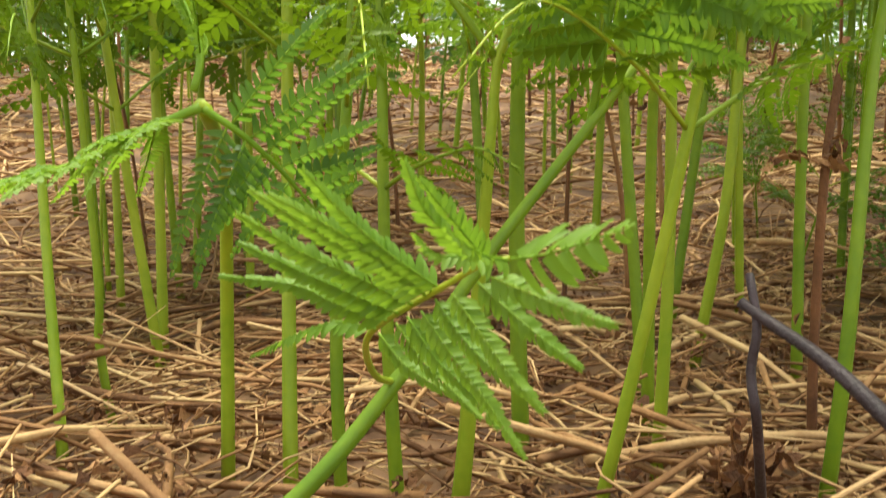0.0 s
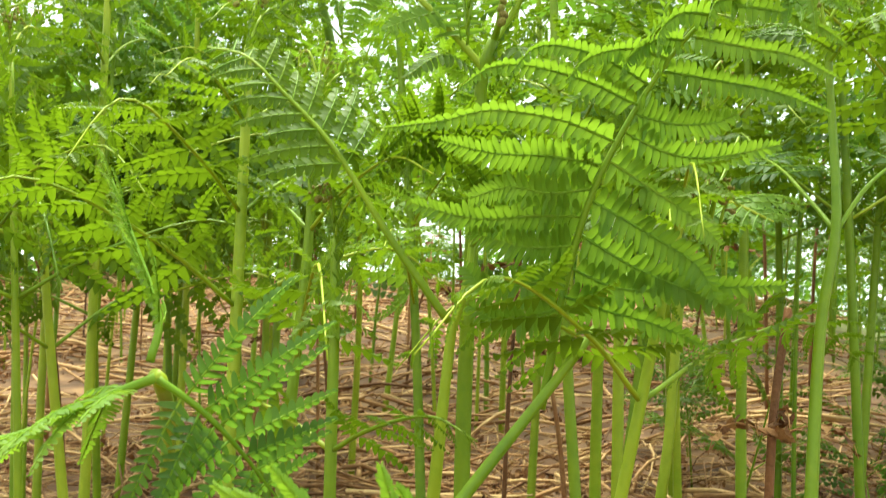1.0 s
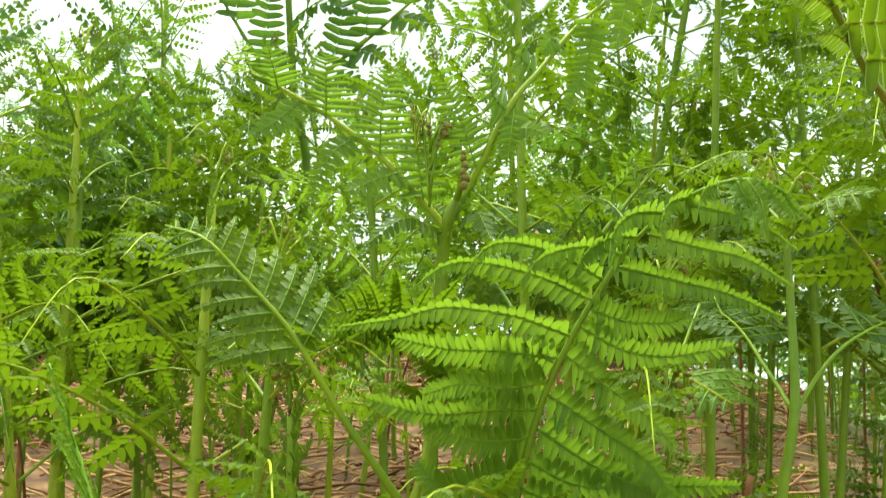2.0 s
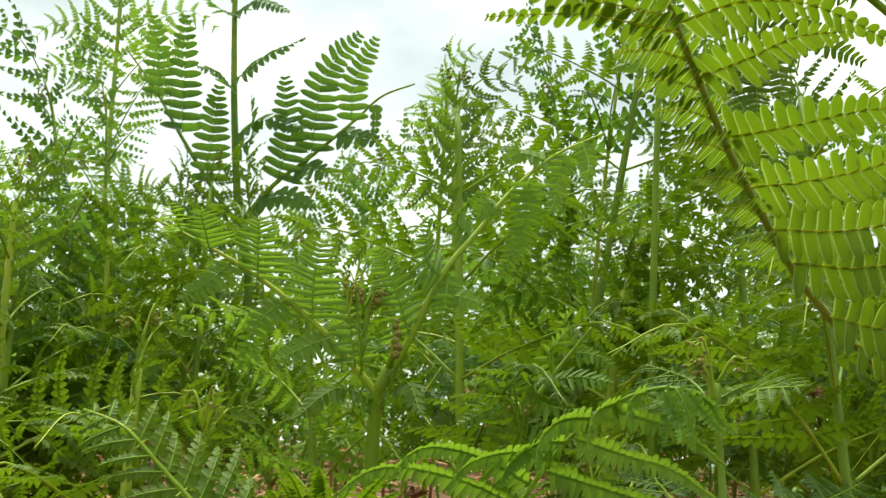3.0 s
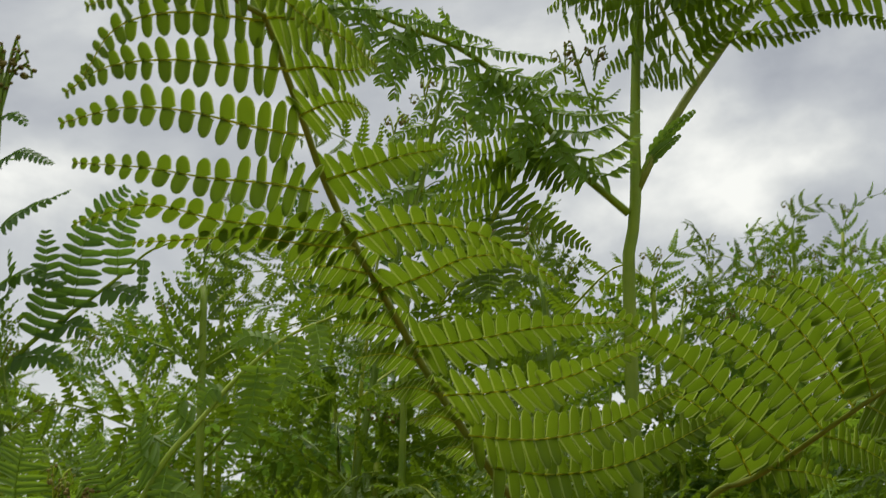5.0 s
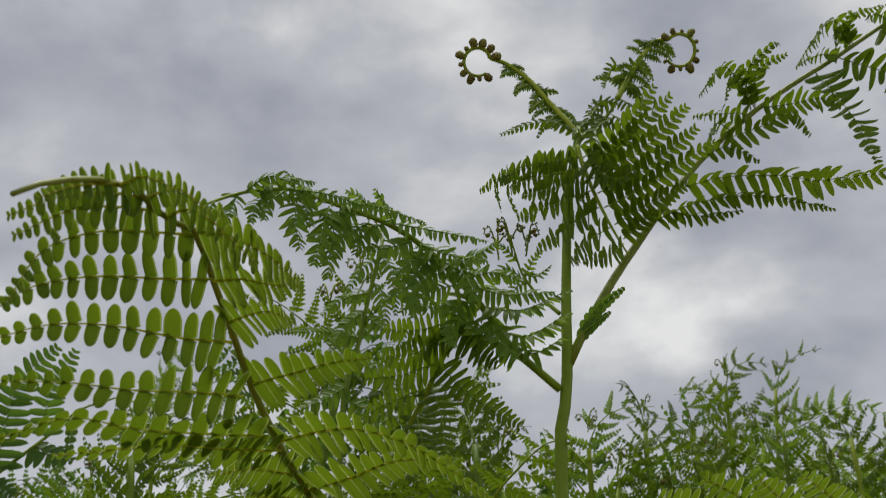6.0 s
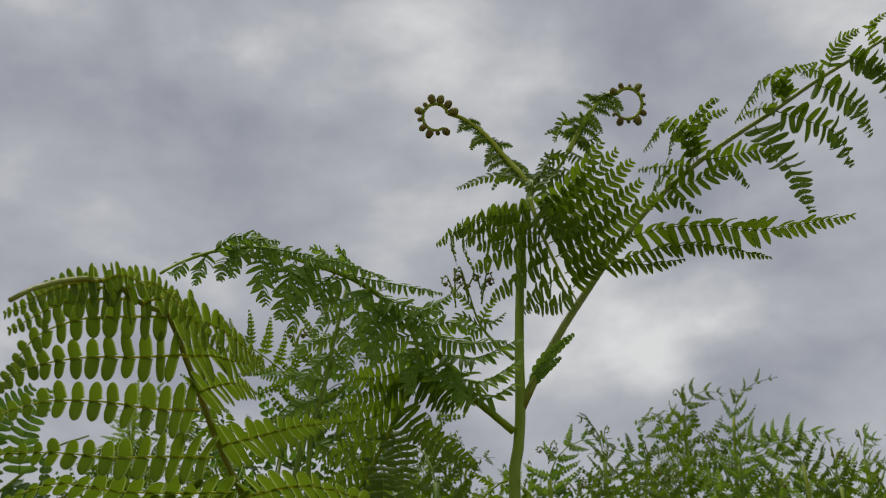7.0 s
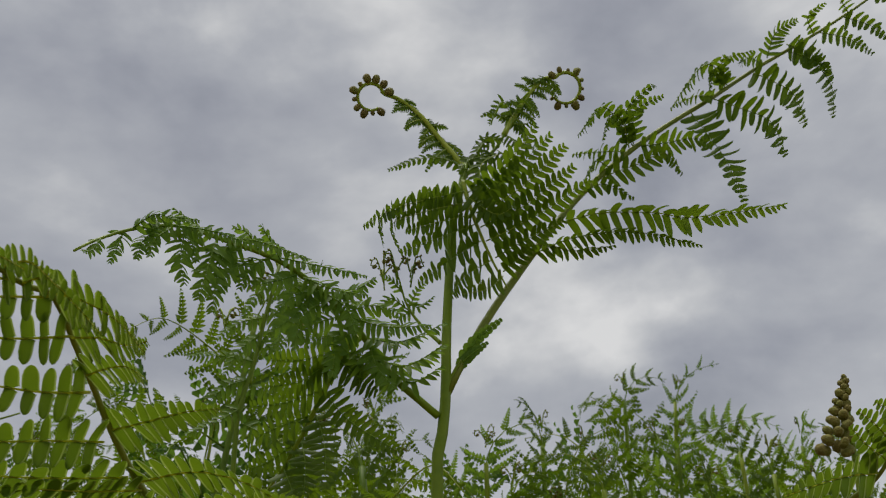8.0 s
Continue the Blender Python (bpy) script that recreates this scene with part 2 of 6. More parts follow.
def template(detail):
    """One leaf lobe: (along, across, up) and its faces."""
    if detail == 0:
        return np.array([(0, -0.54, 0.02), (0.95, -0.17, -0.02), (0.95, 0.17, -0.02), (0, 0.54, 0.02)]), [np.array([(0, 1, 2, 3)])]
    if detail == 3:
        rows = [(0.0, 0.53), (0.14, 0.47), (0.36, 0.44), (0.62, 0.39), (0.84, 0.28), (0.95, 0.15)]
        v = [(u, w * k, z) for u, w in rows for k, z in ((-1, -0.022), (-0.8, 0.004), (0, -0.02), (0.8, 0.004), (1, -0.022))] + [(1.0, 0, -0.03)]
        f = [(i * 5 + j, i * 5 + j + 1, i * 5 + j + 6, i * 5 + j + 5) for i in range(len(rows) - 1) for j in range(4)]
        last = (len(rows) - 1) * 5
        return np.array(v), [np.array(f), np.array([(last + j, last + j + 1, len(v) - 1) for j in range(4)])]
    if detail == 5:
        rows = [(0.0, 0.47), (0.09, 0.43), (0.30, 0.44), (0.58, 0.43), (0.80, 0.34), (0.93, 0.20)]
        v = [(u, w * k, z) for u, w in rows for k, z in ((-1, -0.035), (-0.84, 0.004), (0, -0.02), (0.84, 0.004), (1, -0.035))] + [(1.0, 0, -0.03)]
        last = (len(rows) - 1) * 5
        blade_faces, margin = ([(i * 5 + j, i * 5 + j + 1, i * 5 + j + 6, i * 5 + j + 5) for i in range(len(rows) - 1) for j in js] for js in ((1, 2), (0, 3)))
        return np.array(v), [np.array(blade_faces), np.array(margin), np.array([(last + j, last + j + 1, len(v) - 1) for j in range(4)])]
    if detail == 4:
        rows = [(0.0, 0.46), (0.14, 0.42), (0.45, 0.42), (0.75, 0.33), (0.93, 0.17)]
    elif detail == 2:
        rows = [(0.0, 0.62), (0.16, 0.48), (0.45, 0.43), (0.74, 0.34), (0.93, 0.18)]
    else:
        rows = [(0.0, 0.60), (0.62, 0.38)]
    v, f = [], []
    for u, w in rows:
        v += [(u, -w, 0.035), (u, 0, -0.03), (u, w, 0.035)]
    for i in range(len(rows) - 1):
        for j in range(2):
            f.append((i * 3 + j, i * 3 + j + 1, (i + 1) * 3 + j + 1, (i + 1) * 3 + j))
    tip, last = len(v), (len(rows) - 1) * 3
    v.append((1.0, 0, -0.03))
    f += [(last + j, last + j + 1, tip) for j in range(2)]
    return np.array(v), [np.array([q for q in f if len(q) == k]) for k in (3, 4)]


LOBES = {d: template(d) for d in (0, 1, 2, 3, 4, 5)}


def blade(g, p, n0, pairs, lobe, detail=1, taper=0.75, lean=0.28, cup=0.25, fill=0.92, s0=0.04, rib=0.0006, tip_curl=0.0, jitter=0.1, twist=0.0, arc=0.16, crowd=1.0):
    """A once-divided leaflet: a rib along p with rows of lobes on both sides, closer together towards the tip."""
    t = tangents(p)
    n = carried_normals(t, n0)
    length = np.linalg.norm(np.diff(p, axis=0), axis=1).sum()
    u = np.arange(pairs) + 0.5
    s = s0 + (1 - s0) * (1 - (1 - u / pairs) ** crowd)
    gaps = crowd * (1 - u / pairs) ** (crowd - 1)
    k = np.linspace(0, 1, len(p))
    P = at_fraction(p, s)
    T = np.stack([np.interp(s, k, t[:, i]) for i in range(3)], 1)
    N = np.stack([np.interp(s, k, n[:, i]) for i in range(3)], 1)
    T /= np.linalg.norm(T, axis=1, keepdims=True)
    N -= T * (N * T).sum(1, keepdims=True)
    N /= np.maximum(np.linalg.norm(N, axis=1, keepdims=True), 1e-9)
    S = np.cross(T, N)
    size = lobe * np.minimum(1, 0.8 + 2 * s) * np.clip(1 - s, 0.03, 1) ** taper + 0.0006
    width = length / pairs * fill * gaps * np.where(s > 0.8, 0.9, 1.0)
    tv, tf = LOBES[detail]
    for side in (1, -1):
        a = lean + 0.35 * s + rng.normal(0, jitter * 0.6, pairs)
        c = cup + rng.normal(0, jitter * 1.2, pairs)
        sz = size * (1 + rng.normal(0, jitter * 0.6, pairs))
        D = side * S * np.cos(a)[:, None] + T * np.sin(a)[:, None] - N * c[:, None]
        D /= np.linalg.norm(D, axis=1, keepdims=True)
        E = T - D * (T * D).sum(1, keepdims=True)
        E /= np.maximum(np.linalg.norm(E, axis=1, keepdims=True), 1e-9)
        M = np.cross(D, E) * side
        tw = (twist + rng.normal(0, jitter * 1.5, pairs))[:, None]
        E, M = E * np.cos(tw) + M * np.sin(tw), M * np.cos(tw) - E * np.sin(tw)
        u, w, z = tv[:, 0], tv[:, 1] * side, tv[:, 2]
        V = (P[:, None, :] + D[:, None, :] * (u[None, :] * sz[:, None])[..., None] + E[:, None, :] * (w * 1.0)[None, :, None] * (np.ones(pairs) * width)[:, None, None]
             + M[:, None, :] * ((z[None, :] - (arc + tip_curl * s[:, None]) * u[None, :] ** 2) * sz[:, None])[..., None])
        start = g.n
        g.v.append(V.reshape(-1, 3))
        g.n += len(g.v[-1])
        step = (np.arange(pairs) * len(tv))[:, None, None] + start
        for k, q in enumerate(tf):
            g.f.append(((q[None] + step).reshape(-1, q.shape[1]), 3 if detail == 5 and k == 1 else 0))
    if rib > 0:
        tube(g, p, rib, rib * 0.35, 4 if detail < 2 else 5, 1)


def arm(p, d, n, length, bend, sweep, sweep_way, steps=9, power=2.0):
    """A rib from p that sets out along d, then bends away from n and towards sweep_way."""
    pts = [np.asarray(p, float)]
    for i in range(steps):
        q = ((i + 0.5) / steps) ** power
        way = unit(np.asarray(d) * math.cos(bend * q) - np.asarray(n) * math.sin(bend * q) + np.asarray(sweep_way) * sweep * q)
        pts.append(pts[-1] + way * length / steps)
    return np.array(pts)


def profile(s, full=0.15, power=0.72):
    return min(1.0, 0.7 + 0.3 * s / full) * max(1 - s, 0.0) ** power + 0.04


def leaflets(p, n0, pairs, longest, lobe, bend=0.35, sweep=0.3, lean=0.35, s0=0.06, curl=0.0, uneven=0.08, full=0.15, fan=0.0, sag=0.0, droop=0.0, power=0.72, sides=(1, -1), far_side=1.0, steps=9):
    """Ribs of the leaflets on both sides of a pinna's rib: (points, normal, length, fraction)."""
    t = tangents(p)
    n = np.asarray(n0, float) - t * (t @ np.asarray(n0, float))[:, None]
    n /= np.maximum(np.linalg.norm(n, axis=1, keepdims=True), 1e-9)
    k = np.linspace(0, 1, len(p))
    out = []
    for i in range(pairs):
        for side in sides:
            s = s0 + (1 - s0) * (i + (0.5 if side > 0 else 0.62)) / (pairs + 0.2)
            base = at_fraction(p, [s])[0]
            T = unit([np.interp(s, k, t[:, j]) for j in range(3)])
            N = unit([np.interp(s, k, n[:, j]) for j in range(3)])
            N = unit(N - T * np.dot(N, T))
            S = np.cross(T, N) * side
            a = lean + 0.25 * s + fan * (s - 0.5) + rng.normal(0, uneven)
            lift = rng.normal(0, uneven * 1.3)
            D = unit(S * math.cos(a) + T * math.sin(a) + N * lift - np.array((0, 0, sag)))
            L = longest * (far_side if side < 0 else 1.0) * profile(s, full, power) * (1 + rng.normal(0, uneven))
            pts = arm(base, D, N, L, bend * (1 + rng.normal(0, 0.3)) + curl * s * s, 1.0, T * sweep - np.array((0, 0, droop)), steps)
            out.append((pts, N, L, s))
    return out


def part(name, mesh, parent, label=""):
    ob = new(name, mesh)
    ob.parent = parent
    if label:
        tagged(ob, label=label)
    return ob


def thing(name, base, label, category, group="", kind=""):
    ob = new(name)
    ob.empty_display_size = 0.05
    ob.location = base
    return tagged(ob, label, category, group, kind)


def add_stem(fern, pts, r0, r1, mat, name="stem", sides=10, n=28, label="", ridge=0.06):
    g = Geo()
    tube(g, spline(pts, n), r0, r1, sides, 0, ridge)
    return part(name, g.mesh(name, [mat], fern.location), fern, label)


def add_pinna(fern, pts, n0, pairs, longest, lobe, spacing, r0=0.0022, leaf=None, rib_mat=None, detail=2, label="", parts=True, steps=26, name="pinna", taper=0.75, cup=0.25, fill=0.92, tip_curl=0.0, rib=0.0005, twist=0.0, arc=0.16, leaf_steps=9, vein=None, jitter_lobes=0.1, **kw):
    """A twice-divided pinna: its rib is one part, each leaflet a part of it."""
    leaf, rib_mat = leaf or LEAF, rib_mat or RIB
    p = spline(pts, steps)
    g = Geo()
    tube(g, p, r0, r0 * 0.25, 7 if detail else 4, 2)
    ribs = leaflets(p, n0, pairs, longest, lobe, steps=leaf_steps, **kw)
    holder = None
    if parts:
        holder = part(name, g.mesh(name, [leaf, vein or RIB_GREEN, rib_mat], fern.location), fern, label)
    for q, n, L, s in ribs:
        h = Geo() if parts else g
        count = max(9 if detail else 5, int(L / spacing))
        blade(h, q, n, count, min(lobe * (0.65 + 0.35 * profile(s)), 0.21 * L), detail, taper, cup=cup, fill=fill, rib=rib, tip_curl=tip_curl, twist=twist, arc=arc, jitter=jitter_lobes)
        if parts:
            part("leaflet", h.mesh("leaflet", [leaf, vein or RIB_GREEN, rib_mat], fern.location), holder)
    if not parts:
        holder = part(name, g.mesh(name, [leaf, vein or RIB_GREEN, rib_mat], fern.location), fern, label)
    return holder


def set_pinna(fern, pts, r0, n0, leaf=None, rib_mat=None, vein=None, detail=4, label="", name="pinna", lean=0.2, taper=0.55, cup=0.12, arc=0.1, fill=1.0, rib=0.0005, jitter=0.09, twist=0.0, tip_curl=0.0, thin=0.3, crowd=1.25):
    """A pinna's rib; returns a function that sets one leaflet on it: its rib's points, pairs of lobes, lobe length, normal, fullness of the lobes."""
    mats = [leaf or LEAF, vein or RIB_GREEN, rib_mat or STEM, LEAF_EDGE_LIT]
    g = Geo()
    tube(g, spline(pts, 36), r0, r0 * thin, 8, 2)
    holder = part(name, g.mesh(name, mats, fern.location), fern, label)

    def leaflet(q, pairs, lobe, normal=n0, fullness=fill):
        h = Geo()
        blade(h, spline(q, 22), normal, pairs, lobe, detail, taper, lean, cup, fullness, 0.03, rib, tip_curl, jitter, twist, arc, crowd)
        part("leaflet", h.mesh("leaflet", mats, fern.location), holder)

    return leaflet


def bud(g, c, r, axis, slot=0):
    """A small furled bud, a lumpy egg."""
    a = unit(axis)
    x = unit(np.cross(a, (0.2, 0.3, 0.9)))
    y = np.cross(a, x)
    rows, cols = 5, 7
    v = [np.asarray(c) - a * r * 1.25]
    for i in range(1, rows):
        th = math.pi * i / rows
        for j in range(cols):
            ph = 2 * math.pi * (j + 0.5 * (i % 2)) / cols
            rr = r * (1 + rng.normal(0, 0.09))
            v.append(np.asarray(c) - a * math.cos(th) * r * 1.25 + (x * math.cos(ph) + y * math.sin(ph)) * rr * math.sin(th))
    v.append(np.asarray(c) + a * r * 1.25)
    f = [(0, 1 + (j + 1) % cols, 1 + j) for j in range(cols)]
    for i in range(rows - 2):
        for j in range(cols):
            q, w = 1 + i * cols, 1 + (i + 1) * cols
            f.append((q + j, q + (j + 1) % cols, w + (j + 1) % cols, w + j))
    q, last = 1 + (rows - 2) * cols, len(v) - 1
    f += [(q + j, q + (j + 1) % cols, last) for j in range(cols)]
    g.add(np.array(v), f, slot)


# ---- ground ----
def ground_height(x, y):
    def ramp(a, b, v):
        u = np.clip((v - a) / (b - a), 0, 1)
        return u * u * (3 - 2 * u)
    rise = 0.24 * ramp(1.2, 3.2, y) * (1 - 0.6 * ramp(0.35, 1.3, x)) + 0.07 * ramp(0.9, 1.6, y)
    bumps = 0.012 * np.sin(9.0 * x + 1.3) * np.sin(7.3 * y + 0.4) + 0.006 * np.sin(23 * x + 2) * np.sin(19 * y)
    return rise + bumps - 0.006


def make_ground():
    u = np.linspace(-1, 1, 161)
    xs = np.sign(u) * (np.abs(u) * 3 + np.abs(u) ** 7 * 600)
    w = np.linspace(0, 1, 181)
    ys = -4 + w * 9 + w ** 9 * 900
    X, Y = np.meshgrid(xs, ys)
    Z = ground_height(X, Y)
    v = np.stack([X, Y, Z], -1).reshape(-1, 3)
    c = len(xs)
    f = [(i * c + j, i * c + j + 1, (i + 1) * c + j + 1, (i + 1) * c + j) for i in range(len(ys) - 1) for j in range(c - 1)]
    m, nodes, links, bsdf = material("woodland_soil")
    co = nodes.new("ShaderNodeTexCoord")
    n1 = nodes.new("ShaderNodeTexNoise")
    n1.inputs["Scale"].default_value, n1.inputs["Detail"].default_value = 22, 8
    n2 = nodes.new("ShaderNodeTexNoise")
    n2.inputs["Scale"].default_value, n2.inputs["Detail"].default_value = 0.8, 4
    far = nodes.new("ShaderNodeMapRange")
    far.inputs["From Min"].default_value, far.inputs["From Max"].default_value = 1.8, 2.5
    add = nodes.new("ShaderNodeMath")
    add.operation = "MULTIPLY_ADD"
    add.inputs[1].default_value, add.inputs[2].default_value = 3.0, -1.5
    tot = nodes.new("ShaderNodeMath")
    for a in (n1, n2):
        links.new(co.outputs["Object"], a.inputs["Vector"])
    links.new(n2.outputs["Fac"], add.inputs[0])
    dist = nodes.new("ShaderNodeVectorMath")
    dist.operation = "DISTANCE"
    dist.inputs[1].default_value = (-0.9, 0.9, 0.0)
    links.new(co.outputs["Object"], dist.inputs[0])
    links.new(dist.outputs["Value"], tot.inputs[0])
    links.new(add.outputs[0], tot.inputs[1])
    links.new(tot.outputs[0], far.inputs["Value"])
    brown = ramp_node(nodes, [(0.25, (0.045, 0.019, 0.009)), (0.5, (0.13, 0.062, 0.028)), (0.75, (0.27, 0.15, 0.07))])
    green = ramp_node(nodes, [(0.25, (0.06, 0.10, 0.02)), (0.75, (0.16, 0.22, 0.05))])
    links.new(n1.outputs["Fac"], brown.inputs["Fac"])
    links.new(n1.outputs["Fac"], green.inputs["Fac"])
    mx = nodes.new("ShaderNodeMix")
    mx.data_type = "RGBA"
    links.new(far.outputs["Result"], mx.inputs["Factor"])
    links.new(brown.outputs["Color"], mx.inputs["A"])
    links.new(green.outputs["Color"], mx.inputs["B"])
    links.new(mx.outputs["Result"], bsdf.inputs["Base Color"])
    bsdf.inputs["Roughness"].default_value = 0.9
    bp = nodes.new("ShaderNodeBump")
    bp.inputs["Strength"].default_value, bp.inputs["Distance"].default_value = 0.8, 0.01
    links.new(n1.outputs["Fac"], bp.inputs["Height"])
    links.new(bp.outputs["Normal"], bsdf.inputs["Normal"])
    g = Geo()
    g.add(v, f)
    return tagged(new("ground", g.mesh("ground", [m])), "brown woodland soil under dead fern litter", "ground", kind="structure")


make_ground()


# ---- litter ----
def scatter(count, xr, yr, power=1.0):
    x = rng.uniform(*xr, count)
    y = yr[0] + (yr[1] - yr[0]) * rng.uniform(0, 1, count) ** power
    return x, y


def make_straw():
    g = Geo()
    x, y = scatter(7200, (-1.5, 1.7), (0.3, 3.8), 1.5)
    keep = (y < 1.25) | (x < 0.22 * y + 0.12)
    x, y = x[keep], y[keep]
    for i in range(len(x)):
        L = rng.uniform(0.05, 0.26)
        a = rng.normal(0.1, 0.75) if rng.uniform() < 0.4 else rng.uniform(0, 6.28)
        d = np.array((math.cos(a), math.sin(a), 0))
        c = np.array((x[i], y[i], 0))
        bow = np.array((-d[1], d[0], 0)) * L * rng.normal(0, 0.09)
        pts = np.array([c - d * L / 2, c + bow, c + d * L / 2])
        pts[:, 2] = ground_height(pts[:, 0], pts[:, 1]) + rng.uniform(0.002, 0.03)
        pts[:, 2] += np.array((-1, 0, 1)) * L * rng.normal(0, 0.09) + np.array((0, 1, 0)) * rng.uniform(0, 0.012)
        r = rng.uniform(0.0008, 0.0024) if rng.uniform() < 0.8 else rng.uniform(0.0022, 0.0033)
        tube(g, spline(pts, 4), r, r * 0.6, 4)
    x, y = scatter(4200, (-0.55, 0.65), (0.3, 1.5), 1.2)
    for i in range(len(x)):
        L, a = rng.uniform(0.02, 0.13), rng.uniform(0, 6.28)
        d = np.array((math.cos(a), math.sin(a), rng.normal(0.0, 0.22)))
        c = np.array((x[i], y[i], float(ground_height(x[i], y[i])) + rng.uniform(0.004, 0.03)))
        bow = np.array((-d[1], d[0], rng.uniform(0, 0.8))) * L * rng.normal(0, 0.16)
        r = rng.uniform(0.0004, 0.0013)
        tube(g, spline([c - d * L / 2, c + bow, c + d * L / 2], 5), r, r * 0.5, 3)
    ob = new("straw_litter", g.mesh("straw_litter", [STRAW]))
    return tagged(ob, "tangled pale dry bracken straw on the ground", "litter", kind="stuff")


def make_scraps():
    g = Geo()
    x, y = scatter(3800, (-1.4, 1.6), (0.3, 3.6), 1.6)
    keep = (y < 1.25) | (x < 0.22 * y + 0.12)
    x, y = x[keep], y[keep]
    for i in range(len(x)):
        L, w = rng.uniform(0.02, 0.07), rng.uniform(0.004, 0.010)
        a = rng.uniform(0, 6.28)
        d = unit((math.cos(a), math.sin(a), rng.normal(0, 0.35)))
        n = unit((rng.normal(0, 0.5), rng.normal(0, 0.5), 1))
        c = np.array((x[i], y[i], ground_height(x[i], y[i]) + rng.uniform(0.004, 0.03)))
        p = arm(c, d, n, L, rng.normal(0, 1.2), 0.3, np.cross(d, n), 3)
        blade(g, p, n, 7, w, 0, rib=0, jitter=0.5, lean=0.6, fill=0.8)
    x, y = scatter(2600, (-0.5, 0.6), (0.3, 1.4), 1.2)
    for i in range(len(x)):
        a = rng.uniform(0, 6.28)
        d = unit((math.cos(a), math.sin(a), rng.normal(0, 0.5)))
        n = unit((rng.normal(0, 0.7), rng.normal(0, 0.7), 1))
        c = np.array((x[i], y[i], ground_height(x[i], y[i]) + rng.uniform(0.004, 0.02)))
        blade(g, arm(c, d, n, rng.uniform(0.012, 0.045), rng.normal(0, 1.6), 0.4, np.cross(d, n), 3), n, 6, rng.uniform(0.003, 0.007), 0, rib=0, jitter=0.7, lean=0.6, fill=0.7)
    ob = new("leaf_scraps", g.mesh("leaf_scraps", [DEADLEAF]))
    return tagged(ob, "crumbled brown dead fern leaves on the ground", "litter", kind="stuff")


make_straw()
make_scraps()


# ---- the ferns of the stand: a few kinds, copied ----
def fern_body(fern, stem, spread, pairs, first, leaf, detail, arch, lobe, spacing, ups=(0.45, 0.9), shrink=0.78, reach=0.36, step=0.018, face=None, thick=1.0):
    """Pinnae in pairs up a stem; face: the way that their blades are turned."""
    spin = rng.uniform(0, math.pi)
    for i in range(pairs):
        f = first + (1 - first) * (i + 0.1) / pairs
        base = at_fraction(stem, [f])[0]
        scale = 1 - shrink * (i / pairs)
        for side in (0, math.pi):
            a = spin + side + i * 0.35 + rng.normal(0, 0.2)
            out = np.array((math.cos(a), math.sin(a), 0))
            L = spread * scale * rng.uniform(0.85, 1.1)
            up = rng.uniform(*ups)
            pts = [base, base + out * L * 0.3 + np.array((0, 0, L * 0.3 * up)), base + out * L * 0.7 + np.array((0, 0, L * 0.5 * up)), base + out * L + np.array((0, 0, L * (0.5 * up - arch * rng.uniform(0.1, 0.5))))]
            n0 = unit(np.array((0, 0, 1.0)) - out * 0.5 + rng.normal(0, 0.2, 3))
            if face is not None:
                n0 = unit(np.array(face) + rng.normal(0, 0.22, 3))
            add_pinna(fern, pts, n0, max(7, int(L / step)), L * reach, lobe, spacing, (0.0016 * scale + 0.0006) * thick, leaf, STEM, detail, parts=False, steps=16 if detail else 9, bend=0.5, sweep=0.5, lean=0.3, curl=0.9 if face is None else 0.25, uneven=0.12, s0=0.14, sag=0.1, rib=0.0005 if detail > 1 else 0, leaf_steps=9 if detail else 5)


def crown_pinna(fern, stem, length, leaf, detail, lobe, spacing):
    """The young top of a frond, bending over, with short leaflets."""
    d = unit(stem[-1] - stem[-4])
    a = rng.uniform(0, 6.28)
    o = np.array((math.cos(a), math.sin(a), 0))
    pts = [at_fraction(stem, [0.86])[0], stem[-1], stem[-1] + d * length * 0.4 + o * length * 0.3, stem[-1] + d * length * 0.42 + o * length * 0.8]
    add_pinna(fern, pts, unit(np.cross(d, o) + rng.normal(0, 0.3, 3)), 9, length * 0.65, lobe, spacing, 0.0013, leaf, STEM, detail, parts=False, steps=12, bend=0.6, sweep=0.4, lean=0.4, curl=1.2, uneven=0.15, s0=0.05, rib=0, leaf_steps=6 if detail else 4, name="crown")


def furled_tip(fern, tip, count=7, size=1.0):
    """A loose bunch of small hooked fiddleheads."""
    g = Geo()
    tip = np.asarray(tip, float)
    for k in range(count):
        a = rng.uniform(0, 6.28)
        o = np.array((math.cos(a), math.sin(a), 0)) * size
        h = rng.uniform(0.008, 0.022) * size
        q = spline([tip - (0, 0, 0.006 * k * size), tip + o * 0.008 + (0, 0, h), tip + o * 0.014 + (0, 0, h * 0.9), tip + o * 0.015 + (0, 0, h * 0.45), tip + o * 0.011 + (0, 0, h * 0.5)], 9)
        tube(g, q, 0.0010 * size, 0.0008 * size, 5, 1)
        bud(g, q[-1], rng.uniform(0.0014, 0.0026) * size, (o[0], o[1], -0.5))
        for m in range(4):
            b = q[3 + m]
            bud(g, b + o * 0.0016, rng.uniform(0.0009, 0.0014) * size, (o[0], o[1], 0.3))
    part("furled_tip", g.mesh("furled_tip", [BUD, STEM], fern.location), fern, "olive-brown furled fiddlehead tips")


